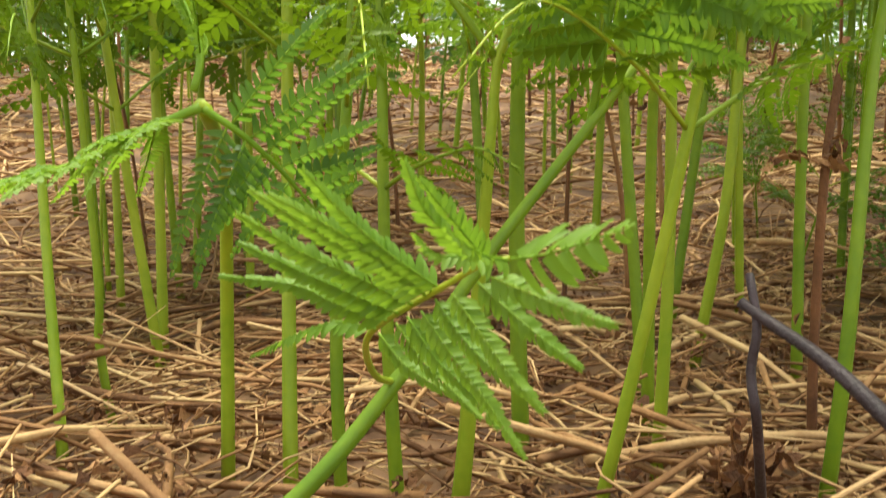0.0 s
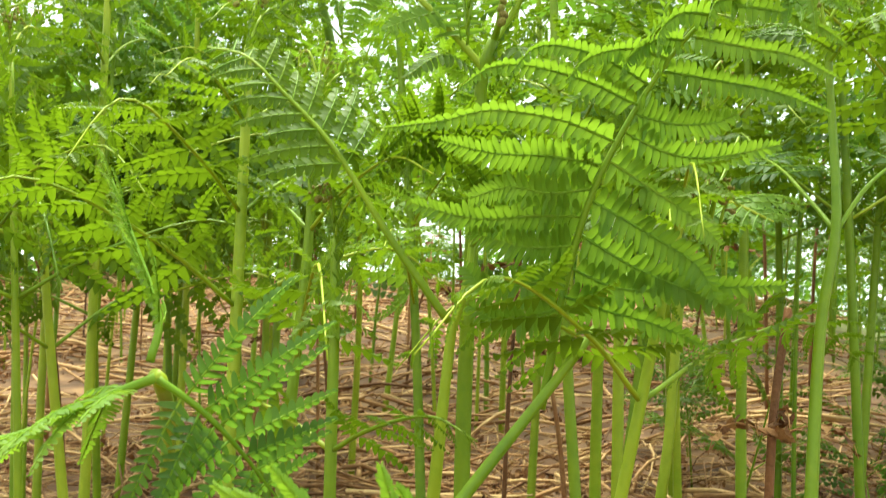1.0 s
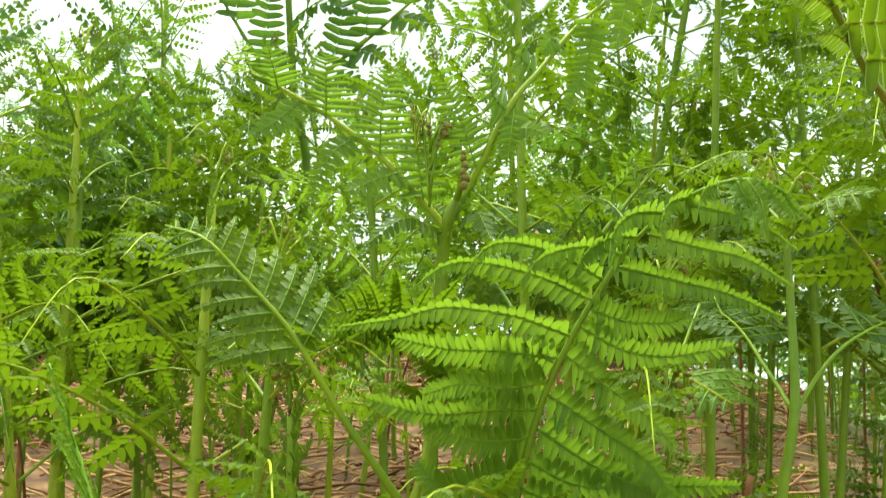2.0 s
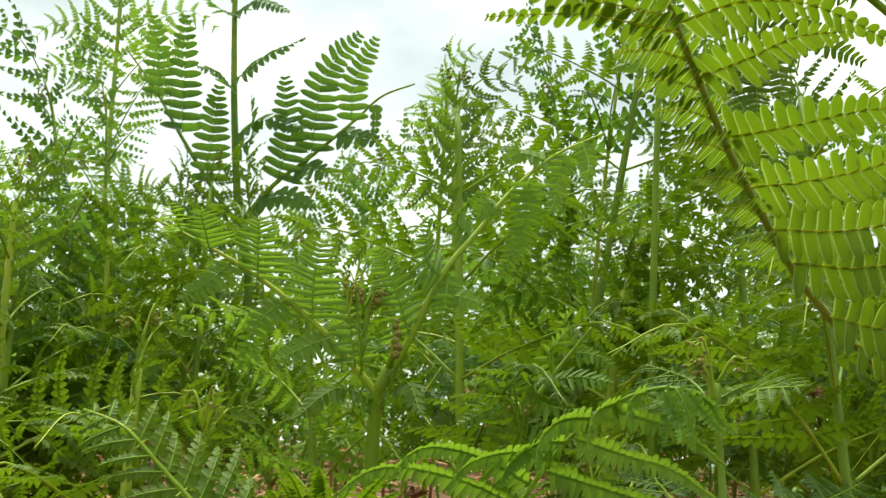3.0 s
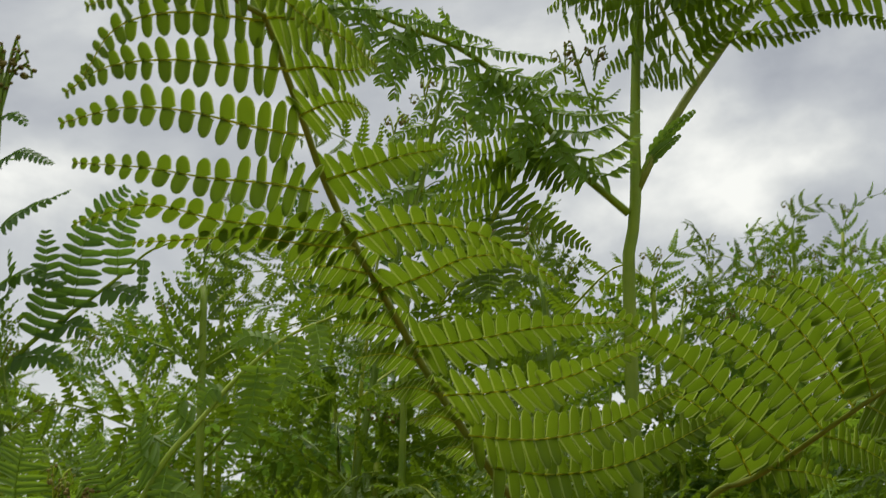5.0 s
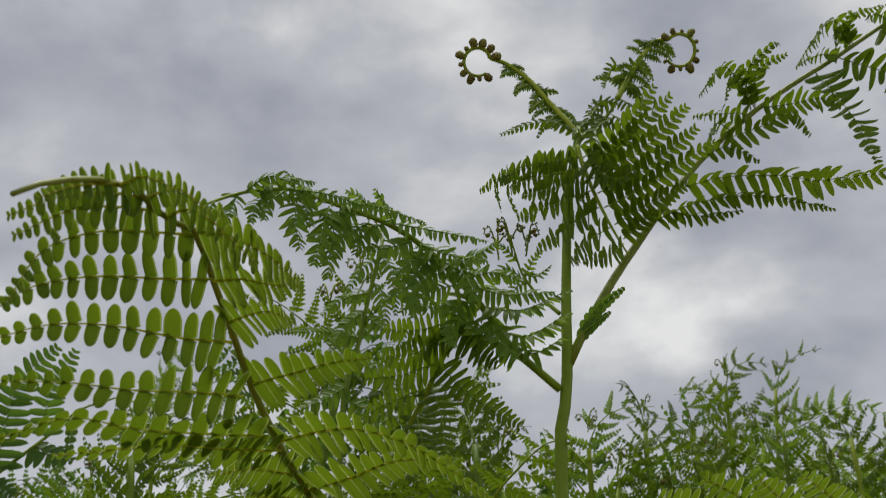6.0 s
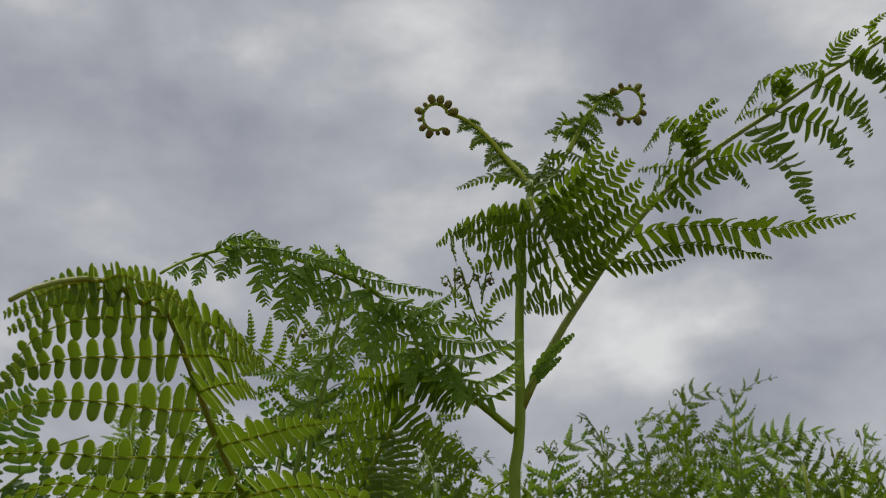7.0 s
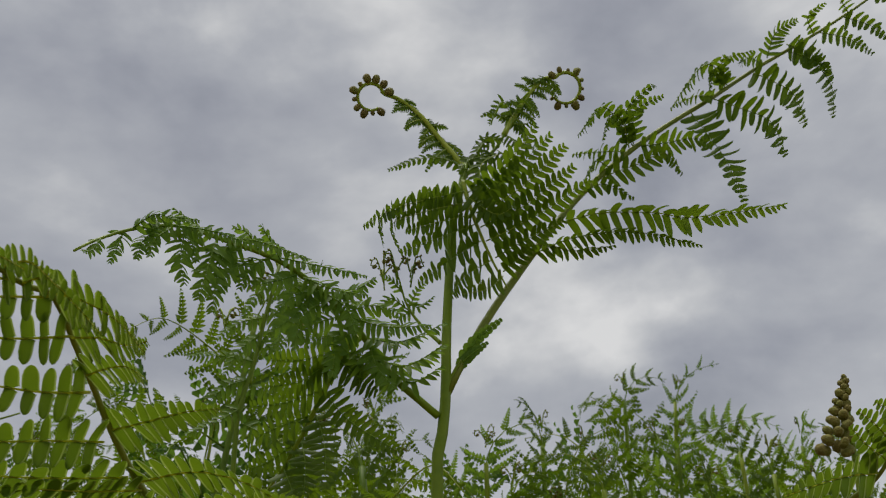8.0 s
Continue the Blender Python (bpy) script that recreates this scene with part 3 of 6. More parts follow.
def make_fern(height, spread, pairs, seed, leaf, detail, first=0.5, arch=0.6, lobe=0.0125, spacing=0.0078, tip=True, reach=0.36, step=0.018):
    """A whole bracken frond: a bare stem, pinnae in pairs from halfway up, a furled tip."""
    global rng
    rng = np.random.default_rng(seed)
    fern = thing("bracken_fern", (0, 0, 0), "tall green bracken fern with spreading divided fronds", "fern", "ferns of the bracken stand")
    lean = rng.normal(0, 0.05, 2)
    top = np.array((lean[0] * height * 2, lean[1] * height * 2, height))
    stem = spline([(0, 0, -0.02), (lean[0] * height * 0.3, lean[1] * height * 0.3, height * 0.4), (lean[0] * height, lean[1] * height, height * 0.75), top], 18)
    g = Geo()
    tube(g, stem, 0.0042, 0.0012, 7)
    part("stem", g.mesh("stem", [STEM]), fern)
    fern_body(fern, stem, spread, pairs, first, leaf, detail, arch, lobe, spacing, reach=reach, step=step)
    if tip:
        crown_pinna(fern, stem, spread * 0.45, leaf, 0, lobe, spacing)
        furled_tip(fern, stem[-1], 3, 0.9)
    return fern


STAND = []
for seed, (h, sp, pr, lf) in enumerate([(0.58, 0.26, 5, LEAF), (0.66, 0.30, 5, LEAF_DARK), (0.72, 0.30, 6, LEAF), (0.52, 0.24, 4, LEAF_NEW_OR_SKYLIT), (0.62, 0.28, 5, LEAF_DARK), (0.78, 0.28, 6, LEAF)]):
    STAND.append(make_fern(h, sp, pr, 100 + seed, lf, 0, first=0.46))
FAR = []
for seed, (h, sp, pr, lf) in enumerate([(0.62, 0.34, 5, LEAF_DARK), (0.70, 0.36, 5, LEAF), (0.55, 0.34, 5, LEAF_DARK), (0.78, 0.34, 6, LEAF)]):
    FAR.append(make_fern(h, sp, pr, 200 + seed, lf, 0, first=0.30, lobe=0.026, spacing=0.020, tip=False, reach=0.42, step=0.030))
rng = np.random.default_rng(21)


def plant_ferns(kinds, count, near, deep, gap, wide, power=1.2, size=1.0):
    """Sets out copies over a wedge of ground that widens with distance."""
    spots, used, tries = [], 0, 0
    while len(spots) < count and tries < 9000:
        tries += 1
        y = near + (deep - near) * rng.uniform() ** power
        x = rng.uniform(*wide) * (y + 0.25)
        if all((x - a) ** 2 + (y - b) ** 2 > gap * gap for a, b in spots):
            spots.append((x, y))
    for i, (x, y) in enumerate(spots):
        m = pose(x, y, float(ground_height(x, y)), rng.normal(0, 4), rng.normal(0, 4), rng.uniform(0, 360))
        if x > 0.26 * (y + 0.25) and y < 2.0:
            # shorter growth on the meadow side
            m = m @ mathutils.Matrix.Scale(0.91, 4)
        m = m @ mathutils.Matrix.Scale(size, 4)
        if i < len(kinds):
            kinds[i].matrix_basis = m
        else:
            copy_thing(kinds[int(rng.integers(0, len(kinds)))], m)


BUSH = []
for seed, (h, sp, pr, lf) in enumerate([(0.70, 0.45, 6, LEAF_DARK), (0.62, 0.42, 6, LEAF), (0.76, 0.42, 6, LEAF_DARK)]):
    BUSH.append(make_fern(h, sp, pr, 300 + seed, lf, 0, first=0.04, lobe=0.040, spacing=0.030, tip=False, reach=0.42, step=0.042))
rng = np.random.default_rng(22)
plant_ferns(STAND, 42, 1.0, 2.3, 0.13, (-0.62, 0.75), 1.1)
plant_ferns(FAR, 66, 1.9, 4.4, 0.16, (-0.65, 0.8), 1.0, 0.82)
for k in range(9):
    x, y = rng.uniform(0.22, 0.55), rng.uniform(0.98, 1.5)
    copy_thing(FAR[k % 4], pose(x, y, float(ground_height(x, y)), rng.normal(0, 8), rng.normal(0, 8), rng.uniform(0, 360)) @ mathutils.Matrix.Scale(rng.uniform(0.28, 0.42), 4))
for k in range(16):
    x, y = rng.uniform(0.45, 1.15), rng.uniform(1.5, 2.7)
    copy_thing(FAR[k % 4], pose(x, y, float(ground_height(x, y)), rng.normal(0, 5), rng.normal(0, 5), rng.uniform(0, 360)) @ mathutils.Matrix.Scale(rng.uniform(0.6, 0.8), 4))


def joined_ferns(name, kinds, spots, label):
    """Many distant ferns as one mesh."""
    mats = [LEAF, LEAF_DARK, LEAF_NEW_OR_SKYLIT, RIB_GREEN, STEM, BUD]
    shapes = []
    for kind in kinds:
        pieces = []
        for ob in kind.children_recursive:
            me = ob.data
            v = np.empty(len(me.vertices) * 3)
            me.vertices.foreach_get("co", v)
            loops = np.empty(len(me.loops), int)
            me.loops.foreach_get("vertex_index", loops)
            slots = np.empty(len(me.polygons), int)
            me.polygons.foreach_get("material_index", slots)
            sizes = np.empty(len(me.polygons), int)
            me.polygons.foreach_get("loop_total", sizes)
            begin = np.concatenate([[0], np.cumsum(sizes)[:-1]])
            for k in np.unique(sizes):
                for m in np.unique(slots):
                    pick = (sizes == k) & (slots == m)
                    if pick.any():
                        pieces.append((len(pieces), v.reshape(-1, 3), loops[begin[pick][:, None] + np.arange(k)], mats.index(me.materials[int(m)])))
        shapes.append(pieces)
    g = Geo()
    for x, y in spots:
        m = pose(x, y, float(ground_height(x, y)), rng.normal(0, 4), rng.normal(0, 4), rng.uniform(0, 360))
        rot, off = np.array(m.to_3x3()), np.array(m.translation)
        last, start = None, 0
        for _, v, f, slot in shapes[int(rng.integers(0, len(shapes)))]:
            if v is not last:
                start = g.n
                g.v.append(v @ rot.T + off)
                g.n += len(v)
                last = v
            g.f.append((f + start, slot))
    for kind in kinds:
        for ob in list(kind.children_recursive) + [kind]:
            bpy.data.objects.remove(ob)
    return tagged(new(name, g.mesh(name, mats)), label, "ferns", kind="stuff")


def spots_round():
    """Places to the sides and behind, where the stand goes on, and at its far edge."""
    out = []
    while len(out) < 50:
        x, y = rng.uniform(-4.5, 4.5), rng.uniform(-3.5, 3.5)
        if not ((x * x + y * y < 1.3) or (y > -0.3 and abs(x - 0.05 * y) < 0.75 * (y + 0.6))):
            out.append((x, y))
    while len(out) < 125:
        y = rng.uniform(3.0, 5.4)
        out.append((rng.uniform(-0.6, 0.7) * (y + 0.25), y))
    return out


joined_ferns("distant_bracken", BUSH, spots_round(), "dense green bracken at the edge of the stand")


# ---- ferns that stand close by ----
def close_fern(top, base, r, crown=0.0, spread=0.16, pairs=3, leaf=None, first=0.62, ups=(0.3, 0.7)):
    """A fern whose stem runs from base through top; crown: how much further it goes on."""
    b = np.array((base[0], base[1], float(ground_height(base[0], base[1])) - 0.01))
    fern = thing("bracken_fern", b, "upright green bracken fern on a bare smooth stem", "fern", "ferns near the camera")
    t = np.asarray(top, float)
    end = t + unit(t - b) * crown
    stem = spline([b, (t + b) / 2 + rng.normal(0, 0.004, 3), t, end], 28) if crown else spline([b, (t + b) / 2 + rng.normal(0, 0.004, 3), t], 28)
    g = Geo()
    tube(g, stem, r, r * 0.6, 10, 0, 0.06)
    part("stem", g.mesh("stem", [STEM], fern.location), fern)
    if pairs:
        fern_body(fern, stem, spread, pairs, first, leaf or LEAF, 1, 0.6, 0.0105, 0.0062, ups=ups, shrink=0.5, face=(0.0, 0.7, 0.65), thick=0.6)
        crown_pinna(fern, stem, spread * 0.42, leaf or LEAF, 1, 0.0085, 0.0058)
        furled_tip(fern, stem[-1] + unit(stem[-1] - stem[-4]) * spread * 0.12, 3, 0.7)
    return fern


# ---- the leaning fern with the close pinna ----
lean_fern = thing("bracken_fern", (-0.10, 0.47, 0.0), "young bracken fern with a leaning pale green stem", "fern")
add_stem(lean_fern, [(-0.10, 0.47, -0.01), (-0.0398, 0.5000, 0.0376), (-0.0017, 0.5300, 0.0828), (0.0326, 0.5500, 0.1305), (0.0864, 0.5750, 0.1995), (0.1077, 0.6000, 0.2313), (0.1450, 0.6350, 0.2651), (0.1636, 0.6600, 0.3005)], 0.0042, 0.0007, STEM, n=44)
add_pinna(lean_fern, [(0.1450, 0.6350, 0.2651), (0.1518, 0.6200, 0.2642), (0.1681, 0.6000, 0.2532)], (0.0, -0.5, 0.85), 8, 0.045, 0.008, 0.0042, 0.0014, LEAF_NEW_OR_SKYLIT, RIB, 2, "", droop=0.4)
furled_tip(lean_fern, (0.1388, 0.5900, 0.2523), 6, 0.9)
low = [(-0.0069, 0.5350, 0.0750), (-0.0074, 0.5000, 0.0856), (-0.0024, 0.4600, 0.1016), (0.0043, 0.4300, 0.1146), (0.0104, 0.4200, 0.1211), (0.0224, 0.4000, 0.1299), (0.0372, 0.3750, 0.1403), (0.0477, 0.3600, 0.1476), (0.0558, 0.3450, 0.1512)]
leaflet = set_pinna(lean_fern, low, 0.0015, (-0.35, -0.78, 0.5), LEAF_NEW_OR_SKYLIT, STEM, RIB_GREEN, 4, "bright green pinna held out level", lean=0.45, taper=0.5, fill=1.2, cup=0.3, arc=0.3, twist=0.15, rib=0.0004, jitter=0.11, thin=0.5)
leaflet([(0.0565, 0.3450, 0.1512), (0.0641, 0.3350, 0.1534), (0.0739, 0.3250, 0.1575), (0.0820, 0.3150, 0.1613)], 9, 0.0112, (-0.1, -0.9, 0.35), 0.9)
leaflet([(0.0477, 0.3600, 0.1476), (0.0416, 0.3550, 0.1549), (0.0358, 0.3500, 0.1620), (0.0323, 0.3450, 0.1733)], 20, 0.0050)
leaflet([(0.0495, 0.3580, 0.1484), (0.0437, 0.3500, 0.1581), (0.0401, 0.3480, 0.1628), (0.0359, 0.3440, 0.1691)], 16, 0.0045)
leaflet([(0.0509, 0.3550, 0.1489), (0.0456, 0.3450, 0.1515), (0.0399, 0.3400, 0.1528), (0.0364, 0.3350, 0.1577)], 15, 0.0047, (0.1, -0.5, 0.85))
leaflet([(0.0558, 0.3450, 0.1507), (0.0506, 0.3350, 0.1535), (0.0476, 0.3250, 0.1577), (0.0454, 0.3200, 0.1606)], 12, 0.0045, (0.1, -0.5, 0.85))
leaflet([(0.0350, 0.3800, 0.1385), (0.0227, 0.3750, 0.1482), (0.0123, 0.3700, 0.1587), (0.0044, 0.3600, 0.1706)], 26, 0.0054)
leaflet([(0.0305, 0.3850, 0.1357), (0.0157, 0.3800, 0.1460), (0.0036, 0.3750, 0.1539), (-0.0102, 0.3650, 0.1651)], 28, 0.0056)
leaflet([(0.0254, 0.3920, 0.1321), (0.0115, 0.3850, 0.1407), (-0.0009, 0.3800, 0.1473), (-0.0157, 0.3700, 0.1589)], 28, 0.0056)
leaflet([(0.0199, 0.4000, 0.1282), (0.0075, 0.3950, 0.1345), (-0.0054, 0.3900, 0.1414), (-0.0203, 0.3850, 0.1496)], 26, 0.0054)
leaflet([(0.0157, 0.4050, 0.1252), (0.0030, 0.4000, 0.1304), (-0.0100, 0.4000, 0.1359), (-0.0297, 0.3950, 0.1391)], 26, 0.0049)
leaflet([(0.0329, 0.3820, 0.1372), (0.0196, 0.3760, 0.1473), (0.0079, 0.3700, 0.1559), (-0.0045, 0.3620, 0.1643)], 27, 0.0054)
leaflet([(0.0113, 0.4100, 0.1218), (-0.0008, 0.4150, 0.1227), (-0.0143, 0.4200, 0.1180), (-0.0329, 0.4300, 0.1085)], 22, 0.0052, (0.2, -0.3, 0.9))
leaflet([(0.0503, 0.3550, 0.1456), (0.0609, 0.3450, 0.1433), (0.0702, 0.3350, 0.1414), (0.0800, 0.3250, 0.1402)], 20, 0.0047)
leaflet([(0.0470, 0.3600, 0.1434), (0.0549, 0.3550, 0.1376), (0.0632, 0.3500, 0.1320), (0.0721, 0.3450, 0.1264)], 20, 0.0045)
leaflet([(0.0394, 0.3700, 0.1390), (0.0470, 0.3650, 0.1300), (0.0544, 0.3600, 0.1215), (0.0631, 0.3550, 0.1133)], 22, 0.0049)
leaflet([(0.0289, 0.3850, 0.1318), (0.0378, 0.3800, 0.1209), (0.0472, 0.3750, 0.1104), (0.0574, 0.3700, 0.0971)], 24, 0.0047)
leaflet([(0.0191, 0.4000, 0.1255), (0.0278, 0.3950, 0.1158), (0.0363, 0.3900, 0.1094), (0.0445, 0.3850, 0.1031)], 20, 0.0045)
leaflet([(0.0121, 0.4100, 0.1205), (0.0196, 0.4050, 0.1134), (0.0269, 0.4000, 0.1099), (0.0356, 0.3950, 0.1065)], 16, 0.0043)
leaflet([(0.0335, 0.3800, 0.1358), (0.0415, 0.3750, 0.1265), (0.0492, 0.3700, 0.1205), (0.0567, 0.3650, 0.1161)], 20, 0.0049)
leaflet([(0.0242, 0.3900, 0.1293), (0.0333, 0.3850, 0.1182), (0.0422, 0.3800, 0.1120), (0.0501, 0.3750, 0.1031)], 20, 0.0047)
up = [(0.0682, 0.5720, 0.1715), (0.0708, 0.5700, 0.1855), (0.0772, 0.5600, 0.2225), (0.0857, 0.5500, 0.2540), (0.0965, 0.5450, 0.2784), (0.1092, 0.5400, 0.3002), (0.1218, 0.5350, 0.3173), (0.1363, 0.5300, 0.3295), (0.1525, 0.5250, 0.3371), (0.1682, 0.5200, 0.3359), (0.1771, 0.5150, 0.3272)]
leaflet = set_pinna(lean_fern, up, 0.0019, (0.1, 0.9, 0.42), LEAF_NEW_OR_SKYLIT, RIB_GREEN, RIB_GREEN, 2, "bright green pinna with curling tips", lean=0.2, taper=0.6, fill=1.05, cup=0.3, arc=0.3, rib=0.0006, jitter=0.1)
leaflet([(0.0965, 0.5450, 0.2784), (0.0741, 0.5350, 0.2854), (0.0479, 0.5300, 0.2882), (0.0288, 0.5250, 0.2830), (0.0078, 0.5200, 0.2793)], 30, 0.0087)
leaflet([(0.1038, 0.5400, 0.2924), (0.0849, 0.5350, 0.3004), (0.0629, 0.5300, 0.3053), (0.0479, 0.5250, 0.3039), (0.0359, 0.5200, 0.2947)], 28, 0.0080)
leaflet([(0.1088, 0.5400, 0.3002), (0.0914, 0.5350, 0.3093), (0.0737, 0.5300, 0.3134), (0.0630, 0.5250, 0.3106), (0.0551, 0.5200, 0.3005)], 26, 0.0075)
leaflet([(0.1167, 0.5380, 0.3100), (0.0998, 0.5300, 0.3122), (0.0845, 0.5250, 0.3074), (0.0755, 0.5200, 0.2972)], 22, 0.0072)
leaflet([(0.1214, 0.5350, 0.3168), (0.1105, 0.5300, 0.3158), (0.1005, 0.5250, 0.3086), (0.0956, 0.5200, 0.2994)], 18, 0.0070)
leaflet([(0.1312, 0.5320, 0.3260), (0.1186, 0.5250, 0.3244), (0.1107, 0.5200, 0.3163), (0.1088, 0.5150, 0.3057)], 16, 0.0067)
leaflet([(0.1416, 0.5300, 0.3322), (0.1319, 0.5220, 0.3281), (0.1282, 0.5180, 0.3202), (0.1282, 0.5150, 0.3121)], 14, 0.0061)
leaflet([(0.1504, 0.5250, 0.3360), (0.1442, 0.5200, 0.3326), (0.1412, 0.5150, 0.3239)], 11, 0.0055)
leaflet([(0.1556, 0.5250, 0.3376), (0.1577, 0.5180, 0.3278), (0.1555, 0.5150, 0.3159)], 12, 0.0049)
leaflet([(0.1607, 0.5220, 0.3375), (0.1647, 0.5160, 0.3274), (0.1657, 0.5120, 0.3138)], 12, 0.0049)
leaflet([(0.1651, 0.5200, 0.3363), (0.1710, 0.5150, 0.3271), (0.1762, 0.5100, 0.3203)], 11, 0.0046)
leaflet([(0.1702, 0.5200, 0.3348), (0.1751, 0.5150, 0.3261), (0.1808, 0.5100, 0.3207)], 10, 0.0041)
leaflet([(0.1567, 0.5200, 0.3363), (0.1608, 0.5150, 0.3239), (0.1600, 0.5100, 0.3169)], 10, 0.0043)
leaflet([(0.1240, 0.5350, 0.3184), (0.1444, 0.5280, 0.3120), (0.1600, 0.5220, 0.3073), (0.1750, 0.5150, 0.2966)], 26, 0.0072)
leaflet([(0.1136, 0.5400, 0.3059), (0.1343, 0.5320, 0.3002), (0.1542, 0.5250, 0.2943), (0.1724, 0.5200, 0.2856)], 28, 0.0081)
leaflet([(0.1373, 0.5300, 0.3295), (0.1560, 0.5220, 0.3238), (0.1675, 0.5180, 0.3178), (0.1773, 0.5150, 0.3096)], 22, 0.0064)
leaflet = set_pinna(lean_fern, up[:6], 0.0017, (0.1, 0.9, 0.42), LEAF_NEW_OR_SKYLIT, RIB_GREEN, RIB_GREEN, 2, "", lean=0.2, taper=0.38, fill=1.12, cup=0.1, arc=0.12, rib=0.0006, jitter=0.1)
leaflet([(0.1029, 0.5430, 0.2894), (0.1175, 0.5350, 0.2841), (0.1318, 0.5300, 0.2836), (0.1395, 0.5250, 0.2862)], 20, 0.0093)
leaflet([(0.0987, 0.5450, 0.2829), (0.1158, 0.5400, 0.2736), (0.1325, 0.5350, 0.2711), (0.1560, 0.5300, 0.2752)], 24, 0.0083)
leaflet([(0.0922, 0.5480, 0.2697), (0.0698, 0.5400, 0.2720), (0.0479, 0.5350, 0.2723), (0.0285, 0.5300, 0.2760)], 24, 0.0100)
leaflet([(0.0883, 0.5500, 0.2608), (0.0700, 0.5420, 0.2577), (0.0546, 0.5370, 0.2593), (0.0395, 0.5350, 0.2546)], 22, 0.0107)
leaflet([(0.0847, 0.5520, 0.2496), (0.0634, 0.5450, 0.2489), (0.0415, 0.5400, 0.2472), (0.0171, 0.5380, 0.2523)], 26, 0.0107)
leaflet([(0.0810, 0.5550, 0.2383), (0.0635, 0.5500, 0.2368), (0.0480, 0.5450, 0.2397), (0.0394, 0.5400, 0.2417)], 20, 0.0114)
leaflet([(0.0783, 0.5580, 0.2270), (0.0615, 0.5500, 0.2223), (0.0461, 0.5450, 0.2198), (0.0372, 0.5430, 0.2284)], 20, 0.0114)
leaflet([(0.0755, 0.5600, 0.2134), (0.0615, 0.5550, 0.2088), (0.0505, 0.5500, 0.2076), (0.0395, 0.5450, 0.2131)], 18, 0.0107)
leaflet([(0.0933, 0.5480, 0.2719), (0.1115, 0.5400, 0.2582), (0.1260, 0.5350, 0.2472), (0.1342, 0.5300, 0.2370)], 22, 0.0103)
leaflet([(0.0868, 0.5500, 0.2562), (0.1074, 0.5420, 0.2429), (0.1262, 0.5370, 0.2301), (0.1339, 0.5320, 0.2154)], 24, 0.0107)
leaflet([(0.0826, 0.5550, 0.2429), (0.1035, 0.5480, 0.2297), (0.1268, 0.5420, 0.2193), (0.1485, 0.5380, 0.2096)], 26, 0.0107)
leaflet([(0.0794, 0.5580, 0.2293), (0.0992, 0.5500, 0.2208), (0.1250, 0.5450, 0.2214), (0.1596, 0.5400, 0.2226)], 28, 0.0090)
leaflet([(0.0768, 0.5600, 0.2179), (0.0951, 0.5550, 0.2117), (0.1103, 0.5500, 0.2078), (0.1293, 0.5450, 0.1999)], 20, 0.0093)

# ---- the fork-stemmed fern behind it ----
fork_fern = thing("bracken_fern", (0.005, 0.60, 0.0), "upright bracken fern with a forked pale stem", "fern")
add_stem(fork_fern, [(0.005, 0.60, -0.01), (0.0102, 0.5980, 0.0056), (0.0183, 0.5900, 0.0825), (0.0246, 0.5820, 0.1464), (0.0306, 0.5790, 0.2066), (0.0358, 0.5800, 0.2191), (0.0381, 0.5900, 0.2507), (0.0405, 0.6000, 0.2916)], 0.0044, 0.0010, STEM)
add_pinna(fork_fern, [(0.0366, 0.5870, 0.2383), (0.0511, 0.5700, 0.2594), (0.0698, 0.5550, 0.2700), (0.0875, 0.5400, 0.2711)], (0.0, 0.75, 0.6), 10, 0.045, 0.0078, 0.0036, 0.0012, LEAF, STEM, 2, "", s0=0.15, bend=0.4, droop=0.3)
add_pinna(fork_fern, [(0.0394, 0.5950, 0.2709), (0.0284, 0.5800, 0.2841), (0.0124, 0.5700, 0.2899), (-0.0029, 0.5600, 0.2861)], (0.0, 0.75, 0.6), 10, 0.045, 0.0078, 0.0036, 0.0012, LEAF, STEM, 2, "", s0=0.15, bend=0.4, droop=0.3)
add_pinna(fork_fern, [(0.0289, 0.5790, 0.2066), (0.0033, 0.5750, 0.2422), (-0.0215, 0.5720, 0.2802), (-0.0427, 0.5700, 0.3028), (-0.0593, 0.5700, 0.3187), (-0.0799, 0.5800, 0.3256)], (0.1, -0.7, 0.7), 10, 0.065, 0.008, 0.0042, 0.002, LEAF, STEM, 2, "", s0=0.45, bend=0.6, droop=0.5)

# ---- the fern with three arms low beside it ----
arm_fern = thing("bracken_fern", (-0.1086, 0.6184, 0.0000), "green bracken fern with low spreading arms", "fern")
arm_fern.location = (*arm_fern.location[:2], 0.0)
add_stem(arm_fern, [tuple(arm_fern.location), (-0.0995, 0.6000, 0.1051), (-0.0814, 0.5500, 0.1606), (-0.0558, 0.4600, 0.1843), (-0.0568, 0.4550, 0.1871)], 0.0035, 0.0025, STEM)
add_pinna(arm_fern, [(-0.0559, 0.4550, 0.1862), (-0.0433, 0.4600, 0.1767), (-0.0330, 0.4700, 0.1639), (-0.0206, 0.4900, 0.1413)], (0.15, -0.95, 0.1), 8, 0.065, 0.0070, 0.0032, 0.0014, LEAF_DARK, RIB_GREEN, 2, "", s0=0.1, bend=0.4, lean=0.1, twist=0.5)
add_pinna(arm_fern, [(-0.0559, 0.4550, 0.1862), (-0.0747, 0.4500, 0.1781), (-0.0940, 0.4400, 0.1684), (-0.1220, 0.4300, 0.1618)], (0.05, 0.1, 1.0), 12, 0.06, 0.0065, 0.0032, 0.0018, LEAF_NEW_OR_SKYLIT, RIB_GREEN, 2, "", s0=0.1, bend=0.4, lean=0.3)
